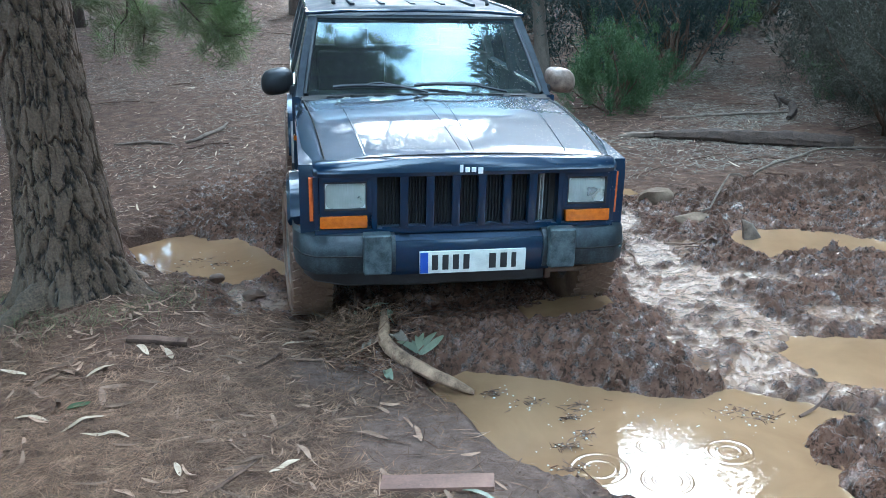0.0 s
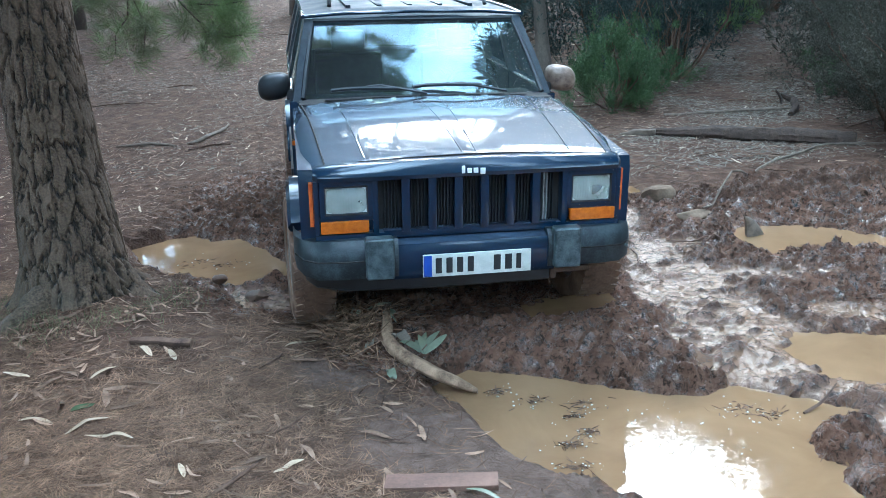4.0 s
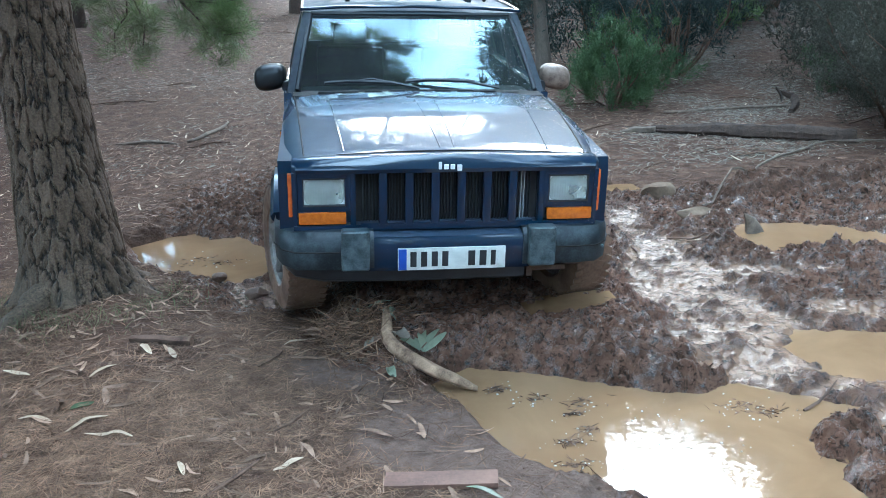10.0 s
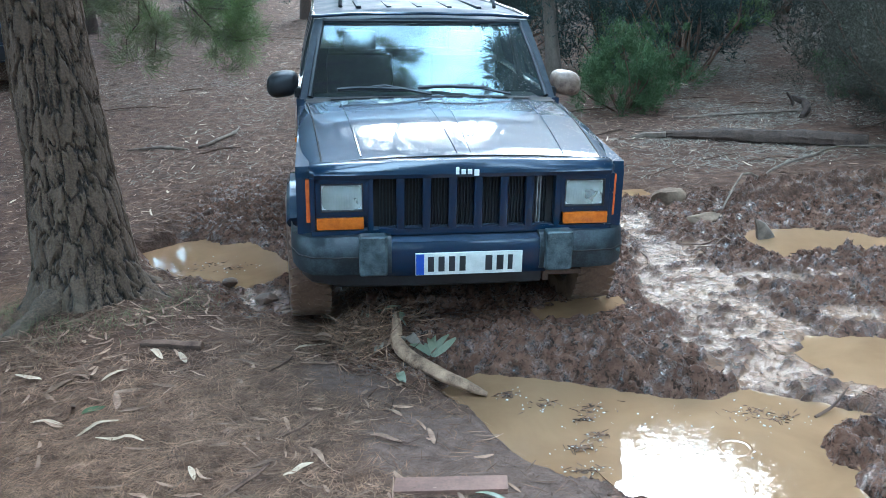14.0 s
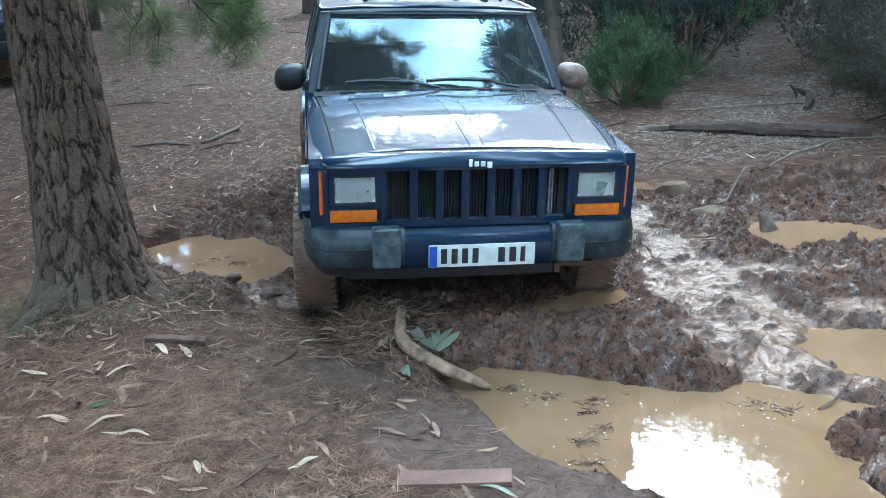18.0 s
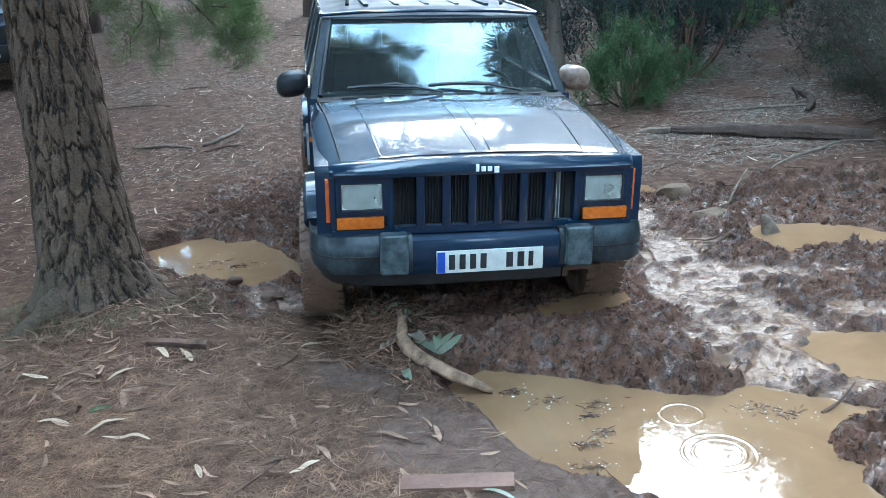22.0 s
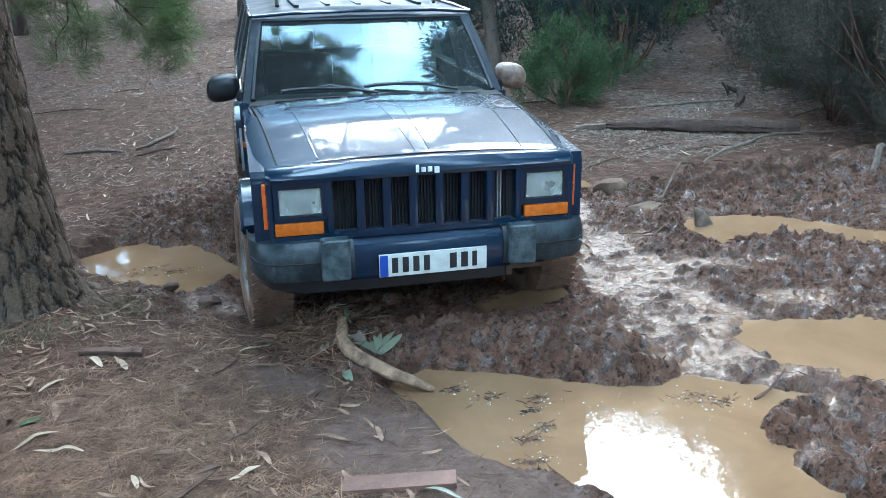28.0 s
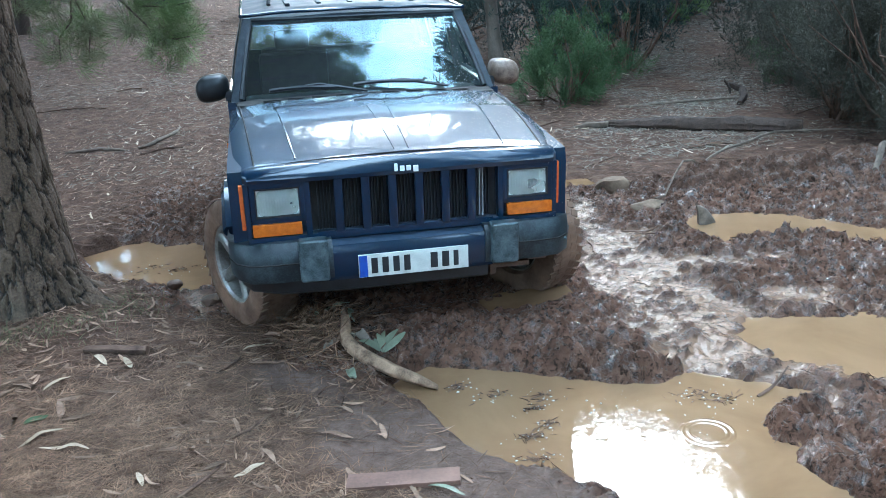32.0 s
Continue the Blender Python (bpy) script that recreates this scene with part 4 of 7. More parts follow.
        part("bulb_shield", tube(bmesh.new(), [(cx, -0.628, 0.846), (cx, -0.610, 0.846), (cx, -0.585, 0.846)], [0.010, 0.014, 0.014], 16), LENS, hl)
        ring = bmesh.new()
        for (a, b, c, d) in ((-0.1, 0.1, 0.917, 0.922), (-0.1, 0.1, 0.786, 0.791), (-0.1, -0.095, 0.786, 0.922), (0.095, 0.1, 0.786, 0.922)):
            box(ring, cx + a, cx + b, -0.65, -0.62, c, d)
        part("lens_surround", ring, BLACK_PLASTIC, hl)
        part("turn_signal", a_box(cx + s * 0.01 - 0.112, cx + s * 0.01 + 0.112, -0.652, -0.60, 0.698, 0.757, bevel=0.008), AMBER, wagon, "amber turn signal under the headlight")
        # bumper end cap and guard
        bm = bmesh.new()
        prof = lambda x, y0, h0, h1: [(x, y0, h0), (x, y0 - 0.01, h0 + 0.05), (x, y0 - 0.012, (h0 + h1) / 2), (x, y0, h1 - 0.03), (x, y0 + 0.03, h1), (x, y0 + 0.14, h1), (x, y0 + 0.14, h0)]
        loft(bm, [prof(s * 0.36, -0.715, 0.495, 0.672), prof(s * 0.62, -0.712, 0.492, 0.672), prof(s * 0.73, -0.690, 0.49, 0.668), prof(s * 0.795, -0.63, 0.495, 0.662), prof(s * 0.828, -0.54, 0.505, 0.655), prof(s * 0.838, -0.42, 0.515, 0.645)])
        bmesh.ops.recalc_face_normals(bm, faces=bm.faces)
        part("bumper_end", bm, GREY_PLASTIC, wagon, "weathered grey-blue plastic bumper end")
        # no recess is cut: a dark rod stands in for the groove's shade
        groove = bmesh.new()
        tube(groove, [(s * 0.52, -0.7255, 0.583), (s * 0.62, -0.7225, 0.582), (s * 0.73, -0.7005, 0.579), (s * 0.795, -0.641, 0.578), (s * 0.832, -0.545, 0.58)], 0.0045, 6)
        part("bumper_groove", groove, DARK, wagon)
        if s > 0:
            part("bolt", tube(bmesh.new(), [(0.77, -0.680, 0.562), (0.773, -0.670, 0.562)], [0.006, 0.008], 10), GUARD_PLASTIC, wagon, "scuffed bolt head")
        part("bumper_guard", a_box(min(s * 0.382, s * 0.515), max(s * 0.382, s * 0.515), -0.755, -0.68, 0.495, 0.692, bevel=0.018, seg=3), GUARD_PLASTIC, wagon, "scuffed plastic bumper guard")
        # wiper: arm and blade
        x0 = -0.02 if s > 0 else -0.36
        bl = [(x0 - 0.21 + 0.42 * k / 6, 0.69 + 0.012 * math.sin(k), 1.152 + 0.008 * math.sin(math.pi * k / 6)) for k in range(7)]
        if s > 0:
            bl = [(p[0] + 0.15, p[1], p[2] + 0.008) for p in bl]
        wp = part("wiper", tube(bmesh.new(), bl, 0.012, 6), BLACK_PLASTIC, wagon, "black windscreen wiper")
        ex = bl[3][0]
        part("wiper_arm", tube(bmesh.new(), [(ex + 0.36, 0.655, 1.125), (ex + 0.22, 0.675, 1.15), (ex + 0.08, 0.69, 1.175), (ex, 0.692, 1.168)], 0.009, 6), BLACK_PLASTIC, wp)
        # seats seen through the glass
        bm = bmesh.new()
        box(bm, s * 0.38 - 0.24, s * 0.38 + 0.24, 1.75, 1.9, 0.72, 1.24, bevel=0.05)
        box(bm, s * 0.38 - 0.12, s * 0.38 + 0.12, 1.78, 1.87, 1.26, 1.40, bevel=0.04)
        part("front_seat", bm, SEAT, wagon)
    # header panel round grille and lamps
    bm = bmesh.new()
    loft(bm, [[(x, -0.655 + dy, 0.945), (x, -0.662 + dy, 0.965), (x, -0.655 + dy, 0.985), (x, -0.63 + dy, 1.004 + c), (x, -0.585 + dy * 0.3, 1.012 + c), (x, -0.56, 1.005 + c), (x, -0.56, 0.945)]
              for x, dy, c in ((-0.735, 0.035, -0.012), (-0.715, 0.01, 0.0), (-0.6, 0.0, 0.006), (-0.3, 0, 0.018), (0, 0, 0.021), (0.3, 0, 0.018), (0.6, 0.0, 0.006), (0.715, 0.01, 0.0), (0.735, 0.035, -0.012))])
    bmesh.ops.recalc_face_normals(bm, faces=bm.faces)
    header = part("header_panel", bm, PAINT, wagon)
    bm = box(bmesh.new(), -0.735, 0.735, -0.645, -0.58, 0.662, 0.692, bevel=0.008)
    for s in (-1, 1):
        box(bm, min(s * 0.712, s * 0.737), max(s * 0.712, s * 0.737), -0.640, -0.58, 0.69, 0.948, bevel=0.008)
        box(bm, min(s * 0.44, s * 0.468), max(s * 0.44, s * 0.468), -0.648, -0.58, 0.69, 0.948, bevel=0.006)
        box(bm, min(s * 0.468, s * 0.712), max(s * 0.468, s * 0.712), -0.640, -0.58, 0.756, 0.770, bevel=0.003)
        box(bm, min(s * 0.468, s * 0.712), max(s * 0.468, s * 0.712), -0.600, -0.58, 0.69, 0.948)
    part("grille_surround", bm, PAINT, wagon)
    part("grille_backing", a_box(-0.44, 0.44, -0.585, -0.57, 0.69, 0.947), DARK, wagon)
    for k in range(6):
        x = -0.4375 + (k + 1) * 0.125
        part("grille_bar", a_box(x - 0.020, x + 0.020, -0.652, -0.585, 0.692, 0.947, bevel=0.007), PAINT, wagon)
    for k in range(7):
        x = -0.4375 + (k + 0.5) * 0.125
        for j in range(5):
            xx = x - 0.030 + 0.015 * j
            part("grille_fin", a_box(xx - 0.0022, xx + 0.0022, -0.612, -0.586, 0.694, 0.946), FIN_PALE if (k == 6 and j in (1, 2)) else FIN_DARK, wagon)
        part("slot_trim", a_box(x - 0.042, x + 0.042, -0.645, -0.60, 0.690, 0.699, bevel=0.003), PAINT, wagon)
    # badge: pale letter-like strokes, drawn as plain shapes
    for x, w, h in ((-0.052, 0.016, 0.036), (-0.026, 0.022, 0.024), (0.004, 0.022, 0.024), (0.036, 0.024, 0.030)):
        part("badge_shape", a_box(x, x + w, -0.668, -0.66, 0.962 - (0.008 if h == 0.030 else 0), 0.962 + h - (0.008 if h == 0.030 else 0), bevel=0.004), SILVER, header, "pale badge stroke")
    # bumper beam and plate
    bm = bmesh.new()
    prof = lambda x, dy: [(x, -0.69 + dy, 0.47), (x, -0.712 + dy, 0.50), (x, -0.712 + dy, 0.61), (x, -0.70 + dy, 0.645), (x, -0.66 + dy, 0.655), (x, -0.58, 0.655), (x, -0.58, 0.47)]
    loft(bm, [prof(-0.40, 0.0), prof(-0.2, -0.002), prof(0, -0.003), prof(0.2, -0.002), prof(0.40, 0.0)])
    bmesh.ops.recalc_face_normals(bm, faces=bm.faces)
    part("bumper", bm, PAINT, wagon, "blue steel bumper middle")
    bm = bmesh.new()
    prof = lambda x, y: [(x, y, 0.405), (x, y - 0.02, 0.42), (x, y - 0.025, 0.50), (x, y + 0.06, 0.50), (x, y + 0.08, 0.41)]
    loft(bm, [prof(-0.79, -0.44), prof(-0.74, -0.56), prof(-0.6, -0.64), prof(-0.3, -0.665), prof(0.3, -0.665), prof(0.38, -0.66)])
    bmesh.ops.recalc_face_normals(bm, faces=bm.faces)
    part("air_dam", bm, BLACK_PLASTIC, wagon, "black plastic air dam, torn off on one side")
    bm = box(bmesh.new(), 0.40, 0.60, -0.64, -0.60, 0.43, 0.455, bevel=0.006)
    box(bm, 0.40, 0.43, -0.64, -0.58, 0.40, 0.47, bevel=0.006)
    box(bm, 0.52, 0.70, -0.60, -0.56, 0.44, 0.475, bevel=0.006)
    part("bracket", bm, RUST, wagon, "rusty muddy bumper bracket")
    plate = part("number_plate", a_box(-0.249, 0.271, -0.734, -0.722, 0.486, 0.596, bevel=0.003), PLATE_WHITE, wagon, "white number plate with a blue strip")
    part("plate_strip", a_box(-0.246, -0.208, -0.737, -0.733, 0.489, 0.593), PLATE_BLUE, plate)
    x = -0.19
    for k, w in enumerate((0.042, 0.042, 0.042, 0.042, 0.0, 0.046, 0.046, 0.036)):
        if w:
            part("plate_bar", a_box(x, x + w - 0.012, -0.7365, -0.733, 0.503, 0.579, bevel=0.002), PLATE_INK, plate)
            x += w + 0.009
        else:
            x += 0.075
    # cowl, screen and its surround
    bm = sheet(lambda u, v: ((u * 2 - 1) * (0.74 + 0.02 * v), 0.60 + v * (0.10 + 0.02 * (u * 2 - 1) ** 2), 1.098 + 0.016 * v - 0.02 * (u * 2 - 1) ** 2), 20, 3, 0.02)
    part("cowl", bm, DARK, wagon, "black slotted cowl below the windscreen")
    for k in range(9):
        x = -0.56 + 0.14 * k
        part("cowl_slot", a_box(x - 0.05, x + 0.05, 0.635, 0.675, 1.112 - 0.035 * x * x, 1.117 - 0.035 * x * x), DARK, wagon)
    def screen(u, v):
        x = (u * 2 - 1) * (0.735 - 0.092 * v)
        bow = (u * 2 - 1) ** 2
        return (x, 0.685 + v * 0.455 + 0.055 * bow * (1 - 0.4 * v), 1.105 + v * 0.415 - 0.004 * bow + 0.012 * math.sin(math.pi * v))
    ws = part("windscreen", sheet(screen, 24, 14), WINDSCREEN, wagon, "windscreen mirroring sky and pine branches")
    ws.visible_shadow = False
    rim = bmesh.new()
    loop = [screen(0, v / 12) for v in range(13)] + [screen(u / 16, 1) for u in range(1, 17)] + [screen(1, 1 - v / 12) for v in range(1, 13)]
    tube(rim, [(p[0], p[1] - 0.004, p[2]) for p in loop], 0.016, 6)
    part("windscreen_seal", rim, BLACK_PLASTIC, wagon)
    # roof
    def roof(u, v):
        a = u * 2 - 1
        return (a * 0.70, 1.125 + v * 2.28 + 0.04 * a * a * (1 - v), 1.592 - 0.048 * abs(a) ** 2.6 - 0.05 * max(0, 1 - v / 0.05) ** 2 + 0.012 * math.sin(math.pi * v))
    part("roof", sheet(roof, 24, 30, 0.03), ROOF_PAINT, wagon, "dull weathered dark roof")
    for k in range(5):
        part("roof_rib", a_box(-0.42 + 0.2 * k, -0.39 + 0.2 * k, 1.3, 3.2, 1.585, 1.603, bevel=0.004), ROOF_PAINT, wagon)
    part("roof_drip", tube(bmesh.new(), [(-0.70, 1.165, 1.543), (-0.45, 1.135, 1.562), (0, 1.122, 1.57), (0.45, 1.135, 1.562), (0.70, 1.165, 1.543)], 0.011, 8), PAINT, wagon)
    # tail, floor, dash, steering wheel, rear-view mirror
    bm = box(bmesh.new(), -0.80, 0.80, 3.42, 3.50, 0.45, 1.10, bevel=0.02)
    part("tailgate", bm, PAINT, wagon)
    bm = bmesh.new()
    q = [bm.verts.new(p) for p in ((-0.78, 3.47, 1.1), (0.78, 3.47, 1.1), (0.68, 3.34, 1.53), (-0.68, 3.34, 1.53))]
    bm.faces.new(q)
    part("rear_window", bm, SIDE_GLASS, wagon).visible_shadow = False
    bm = box(bmesh.new(), -0.76, 0.76, 0.62, 3.42, 0.40, 0.47)
    box(bm, -0.55, 0.55, -0.50, 0.62, 0.45, 0.9)
    box(bm, -0.76, 0.76, 0.60, 0.66, 0.45, 1.09)
    part("underbody", bm, DARK, wagon)
    part("front_axle", tube(bmesh.new(), [(-0.66, 0, AX), (-0.2, 0, AX), (0.1, 0, AX), (0.2, 0, AX), (0.3, 0, AX), (0.66, 0, AX)], [0.045, 0.045, 0.06, 0.12, 0.06, 0.045], 12), DARK, wagon)
    part("dashboard", a_box(-0.72, 0.72, 0.74, 1.05, 0.85, 1.085, bevel=0.05), SEAT, wagon)
    ring = [(0.38 + 0.18 * math.cos(a * math.pi / 12), 1.16 + 0.07 * math.sin(a * math.pi / 12), 1.02 + 0.16 * math.sin(a * math.pi / 12)) for a in range(25)]
    part("steering_wheel", tube(bmesh.new(), ring, 0.014, 8), BLACK_PLASTIC, wagon)
    part("rear_seat", a_box(-0.6, 0.6, 2.5, 2.65, 0.7, 1.2, bevel=0.05), SEAT, wagon)
    wheels = [(wheel_mesh(wagon, pose(s * 0.765, y, AX), s), s, y) for y in (0.0, 2.576) for s in (-1, 1)]
    return wagon, wheels


MIRROR_MUD = plain("mud_spattered_housing", (0.075, 0.042, 0.028), (0.30, 0.205, 0.15), 0.6, scale=22, bump=0.3, rough2=0.3)
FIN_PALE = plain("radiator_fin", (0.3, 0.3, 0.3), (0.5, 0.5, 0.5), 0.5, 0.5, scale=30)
# pillars mottled darker and greyer than the body paint
PILLAR = plain("dark_pillar_paint", (0.006, 0.011, 0.018), (0.040, 0.050, 0.060), 0.4, scale=24, coat=0.5, lo=0.40, hi=0.75)
# fins near black: the shade inside the grille slots put into their colour
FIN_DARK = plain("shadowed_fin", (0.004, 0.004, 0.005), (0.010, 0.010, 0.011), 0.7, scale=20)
RUST = plain("rusty_steel", (0.05, 0.028, 0.018), (0.17, 0.095, 0.06), 0.75, scale=16, bump=0.5)
WAGON, WHEELS = build_wagon()


# ---- plants and litter ----
def gz(x, y):
    return float(ground_z(x, y))


def blades(rng, base, way, length, width, bend=0.0, seg=2):
    """Many narrow leaves at once: arrays of base points, directions, lengths and widths. Returns verts and faces."""
    n = len(base)
    way = way / (np.linalg.norm(way, axis=1, keepdims=True) + 1e-9)
    ref = rng.normal(size=(n, 3))
    side = np.cross(way, ref)
    side /= np.linalg.norm(side, axis=1, keepdims=True) + 1e-9
    up = np.cross(side, way)
    rows = []
    prof = [0.45, 1.0, 0.05] if seg == 2 else [0.3, 0.85, 1.0, 0.8, 0.06]
    m = len(prof)
    for k, w in enumerate(prof):
        t = k / (m - 1)
        c = base + way * (length * t)[:, None] + up * (bend * length * (t * t))[:, None] if np.ndim(bend) else base + way * (length * t)[:, None] + up * (bend * length * t * t)[:, None]
        rows += [c - side * (width * w * 0.5)[:, None], c + side * (width * w * 0.5)[:, None]]
    v = np.stack(rows, 1).reshape(-1, 3)
    o = np.arange(n)[:, None] * (2 * m)
    f = np.concatenate([o + np.array([2 * k, 2 * k + 1, 2 * k + 3, 2 * k + 2]) for k in range(m - 1)])
    return v, f


def flat_blades(rng, x, y, angle, length, width, lift, curve=0.25, tilt=0.15, seg=4):
    """Leaves lying on the ground, curved in their own plane."""
    n = len(x)
    ca, sa = np.cos(angle), np.sin(angle)
    rows = []
    m = seg + 1
    z0 = ground_z(x, y)
    gx = (ground_z(x + 0.03, y) - z0) / 0.03
    gy = (ground_z(x, y + 0.03) - z0) / 0.03
    gx, gy = np.clip(gx, -0.8, 0.8), np.clip(gy, -0.8, 0.8)
    tl = rng.normal(0, tilt, n)
    roll = rng.normal(0, 0.35, n)
    cv = rng.normal(0, curve, n)
    for k in range(m):
        t = k / seg - 0.5
        w = width * (0.12 + 0.88 * math.sin(math.pi * (0.06 + 0.88 * (k / seg))) ** 0.7) * 0.5
        along, off = length * t, cv * length * (t * t - 0.08)
        for s in (-1, 1):
            u, q = along, off + s * w
            px, py = x + ca * u - sa * q, y + sa * u + ca * q
            pz = z0 + gx * (px - x) + gy * (py - y) + lift + np.maximum(0, tl * u) + np.abs(roll) * (s * w + w) * 0.6 + 0.25 * np.abs(cv) * length * t * t
            rows.append(np.stack([px, py, pz], -1))
    v = np.stack(rows, 1).reshape(-1, 3)
    o = np.arange(n)[:, None] * (2 * m)
    f = np.concatenate([o + np.array([2 * k, 2 * k + 1, 2 * k + 3, 2 * k + 2]) for k in range(seg)])
    return v, f


def stuff(name, label, category, vf, mat):
    return thing(name, label, category, kind="stuff", data=from_arrays(name, vf[0], vf[1], mat))


def stem_tube(bm, rng, p, q, r0, r1, n=6, sag=0.1, seg=6):
    p, q = Vector(p), Vector(q)
    L = (q - p).length
    pts = []
    off = Vector(rng.normal(0, sag, 3)) * L
    for k in range(seg + 1):
        t = k / seg
        pts.append(p.lerp(q, t) + off * math.sin(math.pi * t) * 0.6 + Vector(rng.normal(0, 0.012, 3)) * L * (0 < k < seg))
    tube(bm, pts, [r0 + (r1 - r0) * k / seg for k in range(seg + 1)], n)
    return pts


def shrub(name, label, x, y, radius, height, clumps, leaves, size, mat, seed, lean=(0, 0), low=0.15, stem_mat=None, category="shrub"):
    """A bush: bare stems from one foot, and an uneven crown of small leaf clumps."""
    rng = np.random.default_rng(seed)
    ob = thing(name, label, category, at=pose(x, y, gz(x, y) - 0.03))
    bm = bmesh.new()
    cent = []
    while len(cent) < clumps:
        p = rng.uniform(-1, 1, 3)
        if 0.25 < p @ p < 1.0:
            z = low + (1 - low) * (p[2] * 0.5 + 0.5)
            wide = 0.45 + 0.75 * math.sin(math.pi * min(1, 0.12 + z * 0.8))
            cent.append((p[0] * radius * wide * rng.uniform(0.6, 1.35) + lean[0] * z, p[1] * radius * wide + lean[1] * z, z * height * rng.uniform(0.5, 1.3)))
    cent = np.array(cent)
    for k in range(min(16, clumps)):
        c = cent[k]
        stem_tube(bm, rng, rng.normal(0, 0.05 * radius, 3) * (1, 1, 0), c, 0.012 + 0.012 * radius, 0.004, 5, 0.12)
    part("stem", bm, stem_mat or TWIG, ob)
    b, w = [], []
    for c in cent:
        # each clump is a leaning spray, longer than it is wide
        s = rng.uniform(0.05, 0.15) * radius
        k = int(leaves * rng.uniform(0.4, 1.3))
        way = rng.normal(0, 0.45, 3) + (0.5 * c[0] / radius, 0.5 * c[1] / radius, 1.0)
        q = rng.normal(0, 1, (k, 3)) * s * 0.55 + rng.uniform(-1, 1, (k, 1)) * way * s * 2.2
        b.append(c + q)
        w.append(way * 0.6 + rng.normal(0, 0.6, (k, 3)))
    b, w = np.concatenate(b), np.concatenate(w)
    b[:, 2] = np.maximum(b[:, 2], 0.02)
    n = len(b)
    v, f = blades(rng, b, w, rng.uniform(0.6, 1.4, n) * size, rng.uniform(0.6, 1.4, n) * size * 0.16, 0.2)
    me = from_arrays("foliage", v, f, mat)
    fo = new("foliage", me)
    fo.parent = ob
    return ob


def forest_tree(name, label, x, y, height, trunk_r, crown, clumps, leaves, size, mat, bark_mat, seed, start=0.35, droop=0.0):
    """A tree: tapered bending trunk, limbs, and a crown of leaf clumps with gaps."""
    rng = np.random.default_rng(seed)
    ob = thing(name, label, "tree", group="forest trees", at=pose(x, y, gz(x, y) - 0.1))
    bm = bmesh.new()
    sway = rng.normal(0, 0.35, 2)
    axis = lambda t: Vector((sway[0] * t * t * 1.5 + 0.10 * math.sin(5 * t + seed), sway[1] * t * t * 1.5 + 0.1 * math.sin(4 * t), height * t))
    pts = [axis(k / 14) for k in range(15)]
    tube(bm, pts, [trunk_r * (1.35 if k == 0 else 1.0) * (1 - 0.85 * (k / 14) ** 1.2) for k in range(15)], 12)
    part("trunk", bm, bark_mat, ob)
    lb, b, w = bmesh.new(), [], []
    for k in range(clumps):
        t = rng.uniform(start, 1.0)
        a = rng.uniform(0, 2 * math.pi)
        reach = crown * rng.uniform(0.25, 1.0) * (1.1 - 0.75 * (t - start) / (1 - start))
        p = axis(t)
        q = p + Vector((math.cos(a) * reach, math.sin(a) * reach, reach * rng.uniform(0.1, 0.55)))
        if k % 2 == 0:
            stem_tube(lb, rng, p, q, 0.03 * (1.3 - t), 0.006, 5, 0.08, 5)
        m = int(leaves * rng.uniform(0.5, 1.4))
        s = rng.uniform(0.16, 0.34) * crown * 0.6
        d = rng.normal(0, 1, (m, 3)) * s * (1, 1, 0.7)
        b.append(np.array(q) + d)
        w.append(d / s * 0.4 + rng.normal(0, 0.6, (m, 3)) + (0, 0, 0.3 - droop))
    part("limb", lb, bark_mat, ob)
    b, w = np.concatenate(b), np.concatenate(w)
    n = len(b)
    v, f = blades(rng, b, w, rng.uniform(0.6, 1.4, n) * size, rng.uniform(0.6, 1.4, n) * size * 0.22, 0.15)
    fo = new("crown", from_arrays("crown", v, f, mat))
    fo.parent = ob
    return ob


# ---- the big pine beside the wallow ----
def plates(u, v, seed):
    """Bark relief: distance to the cracks between long upright plates, 0 in a crack, 1 on a plate."""
    rng = np.random.default_rng(seed)
    d1 = np.full(u.shape, 9.0)
    d2 = np.full(u.shape, 9.0)
    tone = np.zeros(u.shape)
    iu, iv = np.floor(u).astype(int), np.floor(v).astype(int)
    jit = rng.random((64, 64, 3))
    for du in (-1, 0, 1):
        for dv in (-1, 0, 1):
            a, b = (iu + du) % 18, (iv + dv) % 64
            pu, pv = iu + du + 0.15 + 0.7 * jit[a, b, 0], iv + dv + 0.15 + 0.7 * jit[a, b, 1]
            d = np.hypot(u - pu, v - pv)
            nearer = d < d1
            d2 = np.where(nearer, d1, np.minimum(d2, d))
            tone = np.where(nearer, jit[a, b, 2], tone)
            d1 = np.where(nearer, d, d1)
    return np.clip((d2 - d1) / 0.27, 0, 1), tone


